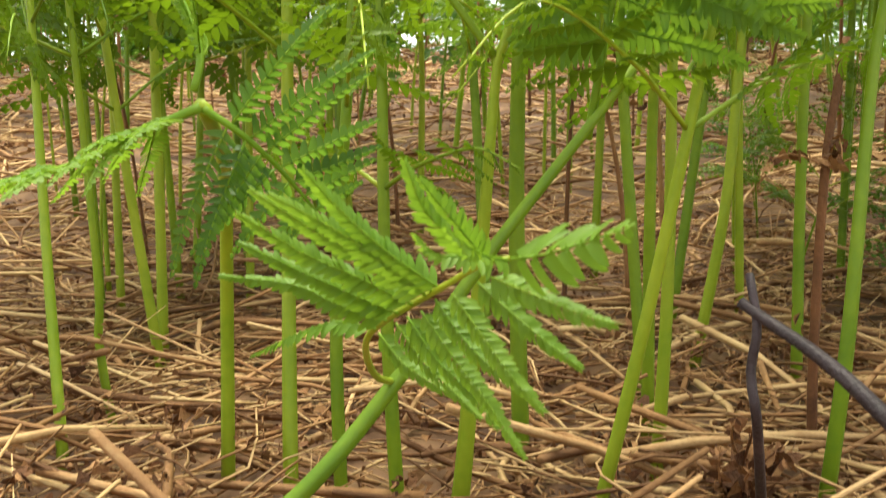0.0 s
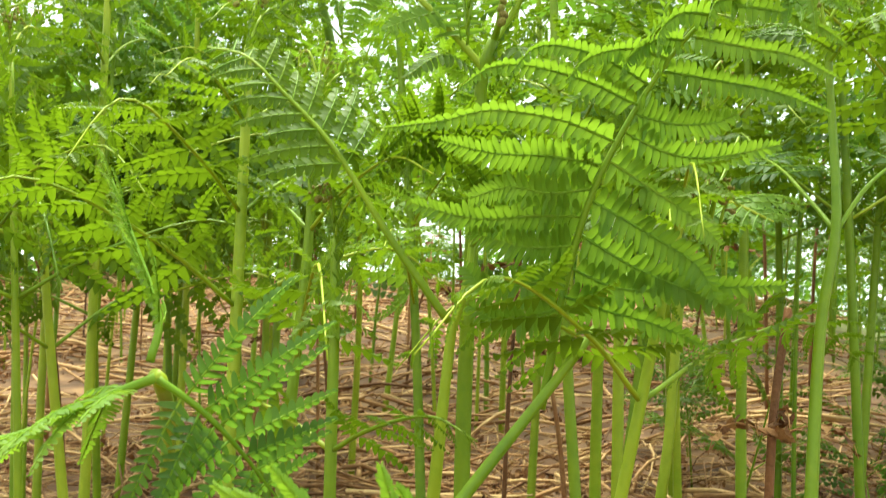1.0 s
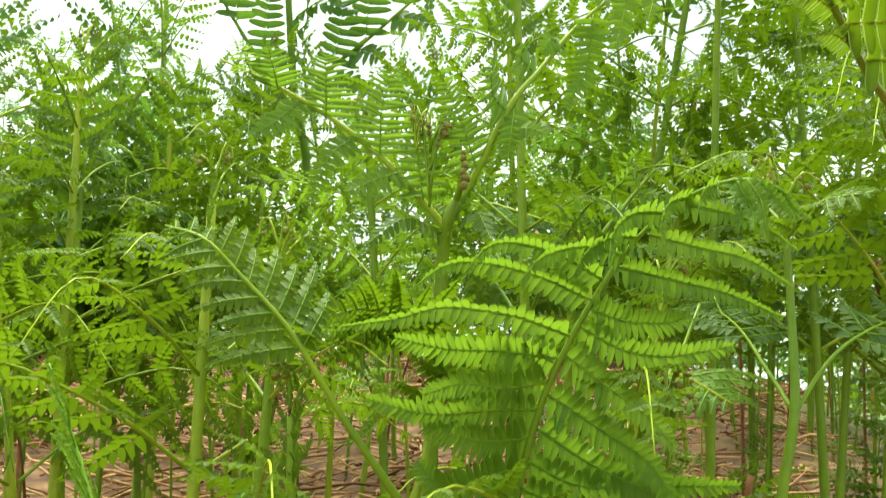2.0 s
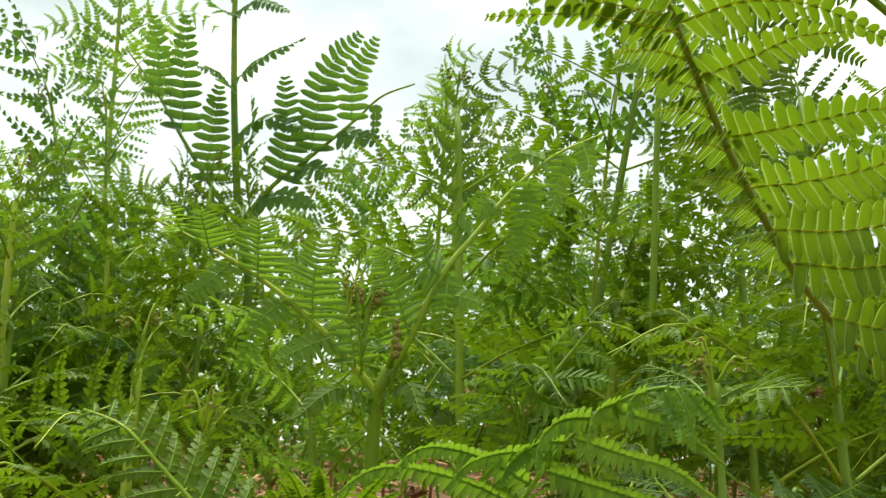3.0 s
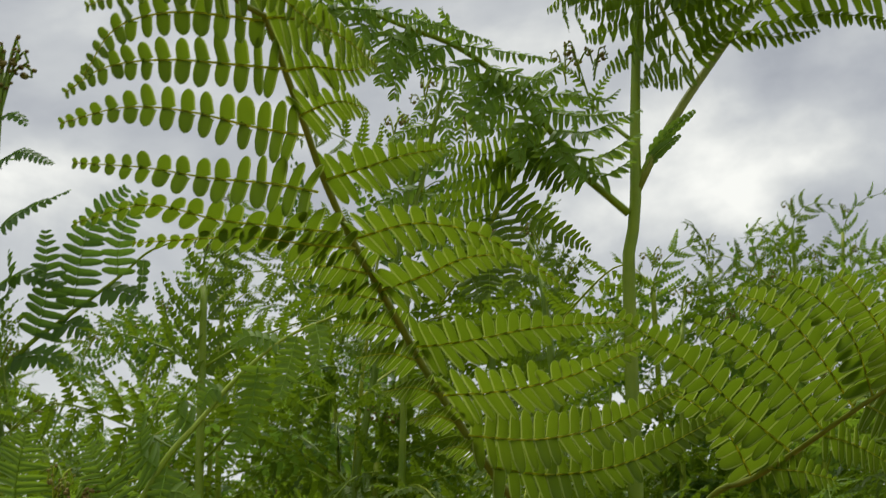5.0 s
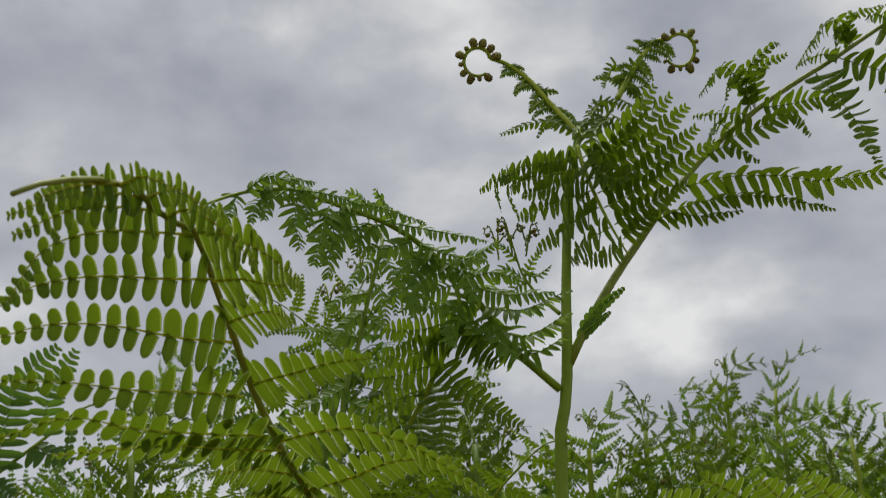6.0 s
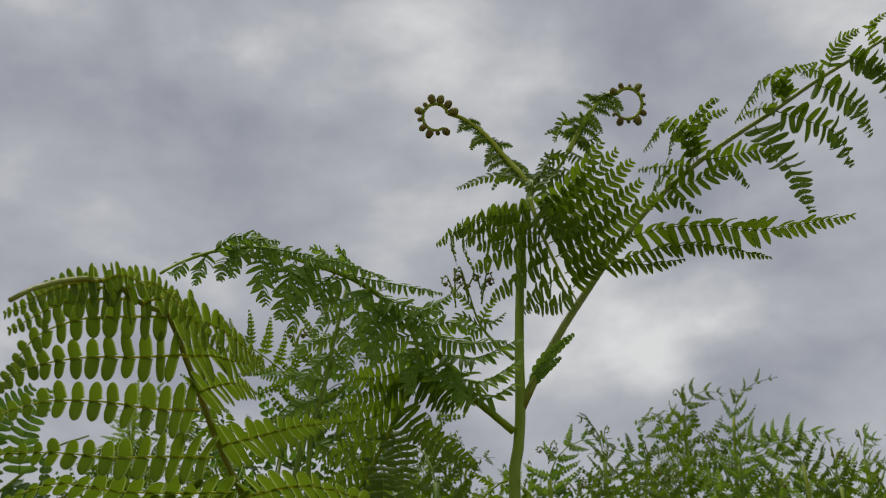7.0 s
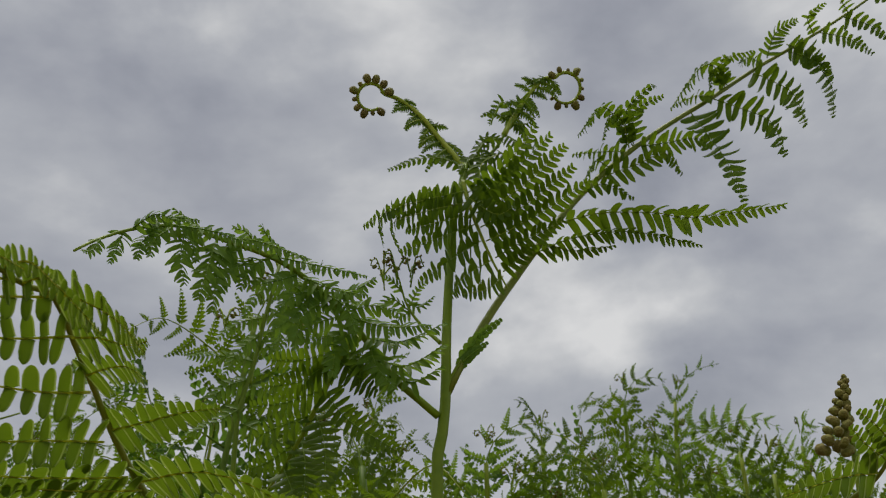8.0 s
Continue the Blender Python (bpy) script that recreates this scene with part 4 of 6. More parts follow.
add_pinna(arm_fern, [(-0.0580, 0.4550, 0.1913), (-0.0575, 0.4600, 0.2059), (-0.0707, 0.4700, 0.2325), (-0.0866, 0.4800, 0.2630)], (0.9, 0.3, 0.3), 10, 0.035, 0.0055, 0.0030, 0.0015, LEAF_NEW_OR_SKYLIT, RIB_GREEN, 2, "", s0=0.1, bend=0.4, lean=0.5)

# ---- the slim fern with V arms by the meadow side ----
slim_fern = thing("bracken_fern", (0.1717, 0.5973, 0.0000), "slim bracken fern with a pale yellow-green stem", "fern")
slim_fern.location = (*slim_fern.location[:2], 0.0)
add_stem(slim_fern, [tuple(slim_fern.location), (0.1784, 0.5900, 0.0856), (0.1871, 0.6000, 0.2001), (0.1958, 0.6050, 0.2509), (0.1982, 0.6200, 0.3009), (0.1971, 0.6200, 0.3180), (0.1966, 0.6200, 0.3466)], 0.0037, 0.0016, STEM, n=40)
add_pinna(slim_fern, [(0.1970, 0.6200, 0.3284), (0.2063, 0.6000, 0.3413), (0.2248, 0.5800, 0.3436)], (0, -0.5, 0.8), 8, 0.04, 0.007, 0.0042, 0.0012, LEAF, STEM, 2, "", droop=0.3)
add_pinna(slim_fern, [(0.1969, 0.6200, 0.3336), (0.1874, 0.6400, 0.3494), (0.1693, 0.6600, 0.3578)], (0, -0.5, 0.8), 8, 0.04, 0.007, 0.0042, 0.0012, LEAF, STEM, 2, "", droop=0.3)
furled_tip(slim_fern, (0.1966, 0.6200, 0.3466), 5, 0.9)
add_pinna(slim_fern, [(0.1963, 0.6050, 0.2502), (0.2148, 0.6200, 0.2728), (0.2381, 0.6400, 0.2880), (0.2815, 0.6800, 0.3043)], (0, -0.6, 0.8), 9, 0.06, 0.008, 0.0045, 0.0012, LEAF_DARK, RIB_GREEN, 2, "", s0=0.4)
add_pinna(slim_fern, [(0.1953, 0.6050, 0.2502), (0.1916, 0.6400, 0.2688), (0.1876, 0.7000, 0.2940), (0.1766, 0.7800, 0.3161)], (0, -0.6, 0.8), 9, 0.06, 0.008, 0.0045, 0.0012, LEAF_DARK, RIB_GREEN, 2, "", s0=0.4)

# ---- the fern whose arms make a V in the middle ground ----
vee_fern = thing("bracken_fern", (0.03, 0.70, 0.0), "green bracken fern with two arms rising in a V", "fern")
add_stem(vee_fern, [(0.03, 0.70, -0.01), (0.028, 0.70, 0.15)] + [(0.0343, 0.6900, 0.3189), (0.0364, 0.6850, 0.3423), (0.0419, 0.6800, 0.3546)], 0.0048, 0.0032, STEM)
leaflet = set_pinna(vee_fern, [(0.0371, 0.6850, 0.3395), (0.0243, 0.6830, 0.3540), (0.0010, 0.6800, 0.3778), (-0.0285, 0.6800, 0.4000), (-0.0577, 0.6800, 0.4166), (-0.0869, 0.6800, 0.4304)], 0.0022, (0.0, -0.88, 0.45), LEAF_NEW_OR_SKYLIT, STEM, lean=0.02, taper=0.4, fill=0.85, cup=0.12, arc=0.15, twist=-0.55)
leaflet([(0.0247, 0.6800, 0.3544), (0.0222, 0.6750, 0.3721), (0.0207, 0.6700, 0.3911)], 10, 0.0150)
leaflet([(0.0011, 0.6800, 0.3764), (0.0026, 0.6700, 0.3978), (0.0070, 0.6600, 0.4160)], 13, 0.0200)
leaflet([(-0.0283, 0.6800, 0.3980), (-0.0270, 0.6700, 0.4113), (-0.0259, 0.6600, 0.4265)], 12, 0.0190)
leaflet([(-0.0547, 0.6800, 0.4138), (-0.0548, 0.6700, 0.4206), (-0.0561, 0.6600, 0.4301)], 9, 0.0150)
leaflet([(-0.0136, 0.6800, 0.3874), (-0.0242, 0.6700, 0.3750), (-0.0330, 0.6650, 0.3486)], 13, 0.0100)
leaflet([(0.0127, 0.6800, 0.3696), (-0.0002, 0.6700, 0.3630), (-0.0124, 0.6600, 0.3553)], 10, 0.0110)
leaflet([(-0.0430, 0.6800, 0.4068), (-0.0530, 0.6700, 0.3939), (-0.0627, 0.6600, 0.3842)], 10, 0.0120)
leaflet([(-0.0694, 0.6800, 0.4221), (-0.0695, 0.6700, 0.4260), (-0.0713, 0.6600, 0.4339)], 8, 0.0120)
leaflet = set_pinna(vee_fern, [(0.0396, 0.6850, 0.3451), (0.0544, 0.6800, 0.3745), (0.0700, 0.6800, 0.4063), (0.0861, 0.6900, 0.4290), (0.1030, 0.7000, 0.4528), (0.1271, 0.7100, 0.4764), (0.1551, 0.7100, 0.4901)], 0.0022, (0.0, -0.88, 0.45), LEAF_NEW_OR_SKYLIT, STEM, lean=0.05, taper=0.4, fill=0.85, cup=0.12, arc=0.15, twist=-0.55)
leaflet([(0.0523, 0.6800, 0.3702), (0.0457, 0.6700, 0.3902), (0.0358, 0.6600, 0.4124)], 15, 0.0150)
leaflet([(0.0674, 0.6800, 0.4019), (0.0598, 0.6700, 0.4103), (0.0608, 0.6600, 0.4272)], 11, 0.0150)
leaflet([(0.0827, 0.6900, 0.4253), (0.0747, 0.6800, 0.4328), (0.0862, 0.6700, 0.4458)], 9, 0.0110)
leaflet([(0.0972, 0.7000, 0.4434), (0.0900, 0.6900, 0.4442), (0.0863, 0.6800, 0.4331)], 8, 0.0080)
leaflet([(0.0715, 0.6800, 0.4040), (0.0700, 0.6700, 0.3878), (0.0683, 0.6650, 0.3719)], 10, 0.0090)
leaflet([(0.1134, 0.7000, 0.4609), (0.1097, 0.6900, 0.4295), (0.0982, 0.6800, 0.4040)], 16, 0.0105)
leaflet([(0.1333, 0.7100, 0.4788), (0.1288, 0.7000, 0.4566), (0.1243, 0.6900, 0.4390)], 12, 0.0090)
leaflet([(0.1426, 0.7100, 0.4849), (0.1454, 0.7000, 0.4696), (0.1420, 0.6900, 0.4547)], 9, 0.0070)
leaflet([(0.1241, 0.7100, 0.4731), (0.1085, 0.7000, 0.4749), (0.0997, 0.6900, 0.4675)], 9, 0.0075)
leaflet([(0.0622, 0.6800, 0.3889), (0.0769, 0.6700, 0.3908), (0.0887, 0.6600, 0.3856)], 9, 0.0085)
leaflet = set_pinna(vee_fern, [(0.0346, 0.6900, 0.3327), (0.0364, 0.6850, 0.3423)], 0.0016, (0.1, -0.7, 0.7), LEAF, STEM, lean=0.25, taper=0.5, fill=0.85, cup=0.3)
leaflet([(0.0347, 0.6850, 0.3376), (0.0177, 0.6600, 0.3419), (0.0004, 0.6400, 0.3257)], 14, 0.0105)
leaflet([(0.0402, 0.6850, 0.3396), (0.0528, 0.6600, 0.3456), (0.0608, 0.6400, 0.3304)], 9, 0.0115)
leaflet([(0.0418, 0.6800, 0.3463), (0.0467, 0.6700, 0.3541), (0.0529, 0.6600, 0.3604)], 6, 0.0090)
add_stem(vee_fern, [(0.0419, 0.6800, 0.3546), (0.0449, 0.6700, 0.3623), (0.0462, 0.6650, 0.3757)], 0.0020, 0.0010, STEM, "neck")
for k, c in enumerate([(0.0461, 0.6650, 0.3598), (0.0471, 0.6650, 0.3634), (0.0458, 0.6650, 0.3669), (0.0470, 0.6650, 0.3705), (0.0457, 0.6650, 0.3738), (0.0464, 0.6650, 0.3768)]):
    g = Geo()
    bud(g, np.array(c), 0.0024 - 0.0002 * k, (0.5 - (k % 2), -0.5, 0.4))
    part("bud", g.mesh("bud", [BUD], vee_fern.location), vee_fern, "ochre furled bud")
furled_tip(vee_fern, [(0.0286, 0.6700, 0.3829)][0], 8, 0.8)
furled_tip(vee_fern, [(0.0209, 0.6700, 0.3883)][0], 4, 0.6)

# ---- the pale young fern below the V ----
pale_fern = thing("bracken_fern", (0.10, 0.76, 0.0), "pale green young bracken fern with long narrow lobes", "fern")
add_stem(pale_fern, [(0.10, 0.76, -0.01), (0.10, 0.75, 0.15)] + [(0.1048, 0.7400, 0.3210)], 0.0040, 0.0022, STEM)
leaflet = set_pinna(pale_fern, [(0.1048, 0.7400, 0.3210), (0.1182, 0.7400, 0.3409), (0.1320, 0.7450, 0.3598), (0.1529, 0.7550, 0.3864)], 0.0022, (0.0, -0.8, 0.6), LEAF_NEW_OR_SKYLIT, STEM, lean=0.3, taper=0.5, fill=0.66, cup=0.2, arc=0.15)
leaflet([(0.1122, 0.7400, 0.3332), (0.0968, 0.7300, 0.3373), (0.0780, 0.7200, 0.3274)], 9, 0.0110)
leaflet([(0.1218, 0.7400, 0.3464), (0.1084, 0.7300, 0.3586), (0.1028, 0.7200, 0.3654)], 9, 0.0130)
leaflet([(0.1305, 0.7450, 0.3573), (0.1268, 0.7350, 0.3684), (0.1373, 0.7300, 0.3821)], 8, 0.0120)
leaflet([(0.1273, 0.7400, 0.3533), (0.1424, 0.7300, 0.3560), (0.1602, 0.7200, 0.3527)], 9, 0.0130)
leaflet([(0.1197, 0.7400, 0.3433), (0.1350, 0.7300, 0.3377), (0.1574, 0.7200, 0.3348)], 9, 0.0130)
leaflet([(0.1416, 0.7500, 0.3713), (0.1541, 0.7450, 0.3696), (0.1633, 0.7400, 0.3631)], 7, 0.0100)
leaflet([(0.1122, 0.7400, 0.3316), (0.1276, 0.7300, 0.3242), (0.1455, 0.7200, 0.3199)], 8, 0.0110)
leaflet([(0.1431, 0.7500, 0.3745), (0.1363, 0.7450, 0.3883), (0.1407, 0.7400, 0.3942)], 7, 0.0090)

# ---- the dark fern against the open sky ----
sky_fern = thing("bracken_fern", (-0.185, 1.25, 0.24), "slim dark bracken fern standing clear against bright sky", "fern")
add_stem(sky_fern, [(-0.185, 1.25, 0.23)] + [(-0.1489, 1.2500, 0.4579), (-0.1630, 1.2500, 0.5490), (-0.1739, 1.2500, 0.6554), (-0.1798, 1.2500, 0.7475), (-0.1835, 1.2500, 0.8428), (-0.1836, 1.2500, 0.8754)], 0.0060, 0.0024, STEM)
leaflet = set_pinna(sky_fern, [(-0.1620, 1.2500, 0.5432), (-0.1269, 1.2400, 0.5828), (-0.0895, 1.2400, 0.6144), (-0.0461, 1.2400, 0.6534), (-0.0187, 1.2400, 0.6804), (0.0163, 1.2300, 0.6917)], 0.0030, (0.0, -0.9, 0.42), LEAF_DARK, STEM, lean=0.05, taper=0.42, fill=0.95, cup=0.12, twist=-0.35)
leaflet([(-0.1243, 1.2400, 0.5857), (-0.1122, 1.2200, 0.6278), (-0.1142, 1.2000, 0.6863)], 13, 0.0270)
leaflet([(-0.0895, 1.2400, 0.6144), (-0.0834, 1.2200, 0.6582), (-0.0713, 1.2000, 0.6937), (-0.0371, 1.1800, 0.7262)], 16, 0.0260)
leaflet([(-0.0488, 1.2400, 0.6503), (-0.0456, 1.2200, 0.6894), (-0.0227, 1.2000, 0.7295)], 12, 0.0200)
leaflet([(-0.1030, 1.2400, 0.6040), (-0.0869, 1.2300, 0.5990), (-0.0682, 1.2200, 0.5912)], 6, 0.0220)
leaflet([(-0.0626, 1.2400, 0.6409), (-0.0381, 1.2300, 0.6328), (-0.0168, 1.2200, 0.6248)], 6, 0.0200)
leaflet([(-0.1424, 1.2400, 0.5649), (-0.1109, 1.2200, 0.5670), (-0.0792, 1.2000, 0.5521)], 8, 0.0200)
leaflet([(-0.0241, 1.2400, 0.6723), (-0.0230, 1.2300, 0.6482), (-0.0225, 1.2200, 0.6246)], 6, 0.0070)
leaflet = set_pinna(sky_fern, [(-0.1642, 1.2500, 0.5432), (-0.1904, 1.2500, 0.5775), (-0.2291, 1.2500, 0.6357), (-0.2622, 1.2500, 0.6890), (-0.2946, 1.2500, 0.7309)], 0.0030, (0.1, -0.9, 0.42), LEAF_DARK, STEM, lean=0.05, taper=0.42, fill=0.95, cup=0.12, twist=-0.35)
leaflet([(-0.1965, 1.2500, 0.5832), (-0.1926, 1.2300, 0.6312), (-0.1806, 1.2000, 0.6753)], 12, 0.0240)
leaflet([(-0.2291, 1.2500, 0.6357), (-0.2255, 1.2300, 0.6897), (-0.2199, 1.2000, 0.7510)], 13, 0.0240)
leaflet([(-0.2554, 1.2500, 0.6771), (-0.2528, 1.2300, 0.7129), (-0.2530, 1.2000, 0.7498)], 11, 0.0200)
leaflet([(-0.1778, 1.2500, 0.5603), (-0.1997, 1.2300, 0.5497), (-0.2297, 1.2000, 0.5539)], 11, 0.0170)
leaflet = set_pinna(sky_fern, [(-0.1711, 1.2500, 0.6195), (-0.1798, 1.2500, 0.7475), (-0.1835, 1.2500, 0.8428)], 0.0016, (0.0, -0.8, 0.6), LEAF_DARK, STEM, lean=0.35, taper=0.5, fill=0.95, cup=0.15)
leaflet([(-0.1812, 1.2500, 0.7739), (-0.1506, 1.2200, 0.7753), (-0.1132, 1.2000, 0.7563)], 13, 0.0169)
leaflet([(-0.1817, 1.2500, 0.7726), (-0.1898, 1.2200, 0.7664), (-0.2051, 1.2000, 0.7728)], 10, 0.0156)
leaflet([(-0.1771, 1.2500, 0.6980), (-0.1405, 1.2200, 0.7133), (-0.0957, 1.2000, 0.7286)], 13, 0.0221)
leaflet([(-0.1762, 1.2500, 0.6858), (-0.1871, 1.2200, 0.6966), (-0.2041, 1.2000, 0.6950)], 9, 0.0221)
leaflet([(-0.1719, 1.2500, 0.6374), (-0.1359, 1.2200, 0.6477), (-0.0924, 1.2000, 0.6315)], 10, 0.0221)
leaflet([(-0.1711, 1.2500, 0.6195), (-0.1508, 1.2300, 0.6324), (-0.1468, 1.2000, 0.6647)], 9, 0.0221)
leaflet([(-0.1832, 1.2500, 0.8235), (-0.1647, 1.2300, 0.8217), (-0.1470, 1.2200, 0.8053)], 6, 0.0143)
leaflet([(-0.1837, 1.2500, 0.8299), (-0.1948, 1.2300, 0.8363), (-0.2051, 1.2200, 0.8154)], 6, 0.0143)
leaflet([(-0.2224, 1.2500, 0.7931), (-0.2384, 1.2300, 0.8060), (-0.2641, 1.2200, 0.8067)], 9, 0.0169)
furled_tip(sky_fern, [(-0.1840, 1.2500, 0.8656)][0], 8, 1.9)

# ---- the tall fern with two furled crooks ----
tall_fern = thing("bracken_fern", (0.305, 0.70, 0.0), "tall bracken fern with two curled brown tips against the sky", "fern")
add_stem(tall_fern, [tuple(tall_fern.location), (0.312, 0.70, 0.25)] + [(0.3178, 0.7000, 0.5019), (0.3211, 0.7000, 0.5317), (0.3251, 0.7000, 0.5626), (0.3270, 0.7000, 0.6020), (0.3313, 0.7050, 0.6419), (0.3363, 0.7100, 0.6842), (0.3465, 0.7200, 0.7193), (0.3536, 0.7300, 0.7449)], 0.0062, 0.0022, STEM, sides=16, ridge=0.09, n=44)
leaflet = set_pinna(tall_fern, [(0.3261, 0.7000, 0.5661), (0.3375, 0.7000, 0.5879), (0.3577, 0.7020, 0.6210), (0.3801, 0.7050, 0.6526), (0.4002, 0.7050, 0.6800), (0.4323, 0.7100, 0.7185), (0.4699, 0.7100, 0.7538), (0.5036, 0.7100, 0.7798), (0.5383, 0.7100, 0.8040), (0.5828, 0.7100, 0.8371), (0.6397, 0.7100, 0.8755), (0.6871, 0.7100, 0.9101), (0.7382, 0.7100, 0.9515)], 0.0028, (0.05, 0.75, 0.66), LEAF, RACHIS, STEM, lean=0.3, taper=0.5, fill=0.82, cup=0.25, arc=0.3, jitter=0.16)
leaflet([(0.3870, 0.7050, 0.6641), (0.4131, 0.6900, 0.6726), (0.4518, 0.6800, 0.6756), (0.4952, 0.6700, 0.6646)], 27, 0.0116, (0.0, 0.35, 0.93))
leaflet([(0.4091, 0.7050, 0.6901), (0.4350, 0.6900, 0.6928), (0.4698, 0.6800, 0.6912), (0.4945, 0.6750, 0.6872), (0.5584, 0.6650, 0.6967)], 25, 0.0193, (0.0, 0.55, 0.83))
leaflet([(0.3958, 0.7050, 0.6756), (0.4120, 0.6900, 0.6637), (0.4387, 0.6800, 0.6648)], 12, 0.0099, (0.0, 0.35, 0.93))
leaflet([(0.4461, 0.7100, 0.7313), (0.4695, 0.7000, 0.7379), (0.4886, 0.6900, 0.7441), (0.4939, 0.6800, 0.7224)], 14, 0.0132)
leaflet([(0.4323, 0.7100, 0.7185), (0.4447, 0.7000, 0.7207), (0.4606, 0.6900, 0.7060)], 9, 0.0094)
leaflet([(0.4770, 0.7100, 0.7590), (0.4934, 0.7000, 0.7578), (0.5139, 0.6900, 0.7583), (0.5225, 0.6850, 0.7495)], 13, 0.0143)
leaflet([(0.5230, 0.7100, 0.7920), (0.5274, 0.7000, 0.7700), (0.5344, 0.6900, 0.7422), (0.5376, 0.6800, 0.7053)], 15, 0.0193)
leaflet([(0.5431, 0.7100, 0.8059), (0.5600, 0.7000, 0.7932), (0.5756, 0.6900, 0.7777), (0.5765, 0.6800, 0.7446)], 15, 0.0176)
leaflet([(0.5776, 0.7100, 0.8341), (0.5878, 0.7000, 0.8211), (0.5987, 0.6900, 0.8036), (0.5969, 0.6800, 0.7713)], 13, 0.0176)
leaflet([(0.6137, 0.7100, 0.8634), (0.6261, 0.7000, 0.8502), (0.6339, 0.6900, 0.8291)], 12, 0.0143)
leaflet([(0.4735, 0.7100, 0.7587), (0.4579, 0.7000, 0.7751), (0.4422, 0.6900, 0.7757), (0.4195, 0.6800, 0.7454)], 15, 0.0105)
leaflet([(0.4703, 0.7100, 0.7570), (0.4627, 0.7000, 0.7733), (0.4489, 0.6900, 0.7704), (0.4372, 0.6800, 0.7435)], 12, 0.0088)
leaflet([(0.4738, 0.7100, 0.7605), (0.4737, 0.7050, 0.7819), (0.4810, 0.7000, 0.7888), (0.4919, 0.6900, 0.7906)], 12, 0.0094)
leaflet([(0.4686, 0.7100, 0.7537), (0.4438, 0.7000, 0.7459), (0.4183, 0.6900, 0.7355)], 11, 0.0094)
leaflet([(0.4534, 0.7100, 0.7399), (0.4387, 0.7000, 0.7376), (0.4237, 0.6900, 0.7137)], 8, 0.0077)
leaflet([(0.4685, 0.7100, 0.7592), (0.4674, 0.7000, 0.7829), (0.4818, 0.6900, 0.7966), (0.4828, 0.6800, 0.7916)], 12, 0.0072)
leaflet([(0.5512, 0.7100, 0.8140), (0.5418, 0.7000, 0.8285), (0.5212, 0.6900, 0.8148), (0.4914, 0.6800, 0.7742)], 15, 0.0105)
leaflet([(0.5540, 0.7100, 0.8168), (0.5496, 0.7000, 0.8343), (0.5552, 0.6900, 0.8330), (0.5652, 0.6800, 0.8321)], 13, 0.0088)
leaflet([(0.5458, 0.7100, 0.8086), (0.5237, 0.7000, 0.8001), (0.4988, 0.6900, 0.7829)], 10, 0.0077)
leaflet([(0.5567, 0.7100, 0.8195), (0.5383, 0.7000, 0.8208), (0.5294, 0.6900, 0.7990)], 9, 0.0077)
leaflet([(0.5943, 0.7100, 0.8484), (0.5989, 0.7000, 0.8650), (0.6131, 0.6900, 0.8723)], 11, 0.0110)
leaflet([(0.5885, 0.7100, 0.8428), (0.5731, 0.7000, 0.8393), (0.5561, 0.6900, 0.8258)], 8, 0.0088)
leaflet([(0.6140, 0.7100, 0.8564), (0.6258, 0.7000, 0.8446), (0.6315, 0.6900, 0.8162), (0.6216, 0.6800, 0.7808)], 13, 0.0110)
leaflet([(0.6452, 0.7100, 0.8784), (0.6624, 0.7000, 0.8685), (0.6746, 0.6900, 0.8492)], 11, 0.0100)
leaflet([(0.6689, 0.7100, 0.8967), (0.6856, 0.7000, 0.8838), (0.6948, 0.6900, 0.8622)], 10, 0.0100)
leaflet([(0.6397, 0.7100, 0.8755), (0.6306, 0.7000, 0.8846), (0.6410, 0.6900, 0.8924)], 9, 0.0080)
leaflet([(0.6751, 0.7100, 0.9019), (0.6651, 0.7000, 0.9083), (0.6758, 0.6900, 0.9162)], 9, 0.0080)
leaflet([(0.7026, 0.7100, 0.9224), (0.7122, 0.7000, 0.9120), (0.7225, 0.6900, 0.8953)], 8, 0.0080)
leaflet = set_pinna(tall_fern, [(0.3480, 0.7200, 0.7246), (0.3494, 0.7150, 0.7084), (0.3539, 0.7100, 0.6854), (0.3600, 0.7000, 0.6570), (0.3677, 0.6950, 0.6359)], 0.0018, (-0.1, 0.8, 0.58), LEAF, STEM, STEM, lean=0.22, taper=0.4, fill=0.92, cup=0.15, arc=0.15, jitter=0.14)
leaflet([(0.3481, 0.7100, 0.7108), (0.3656, 0.6900, 0.7175), (0.3897, 0.6800, 0.7500)], 13, 0.0116)
leaflet([(0.3503, 0.7100, 0.7038), (0.3734, 0.6900, 0.7181), (0.3996, 0.6800, 0.7436)], 14, 0.0121)
leaflet([(0.3528, 0.7100, 0.6956), (0.3781, 0.6900, 0.7060), (0.4054, 0.6700, 0.7306)], 15, 0.0127)
leaflet([(0.3559, 0.7100, 0.6855), (0.3808, 0.6900, 0.6938), (0.4102, 0.6700, 0.7152)], 15, 0.0127)
leaflet([(0.3579, 0.7050, 0.6731), (0.3836, 0.6900, 0.6839), (0.4214, 0.6700, 0.7062)], 16, 0.0127)
leaflet([(0.3620, 0.7000, 0.6591), (0.3783, 0.6900, 0.6675), (0.4043, 0.6800, 0.6804)], 12, 0.0121)
leaflet([(0.3669, 0.7000, 0.6496), (0.3753, 0.6900, 0.6555), (0.3816, 0.6800, 0.6610)], 7, 0.0094)
leaflet([(0.3462, 0.7100, 0.7119), (0.3111, 0.6900, 0.6919), (0.2837, 0.6700, 0.6719), (0.2675, 0.6600, 0.6561)], 19, 0.0094)
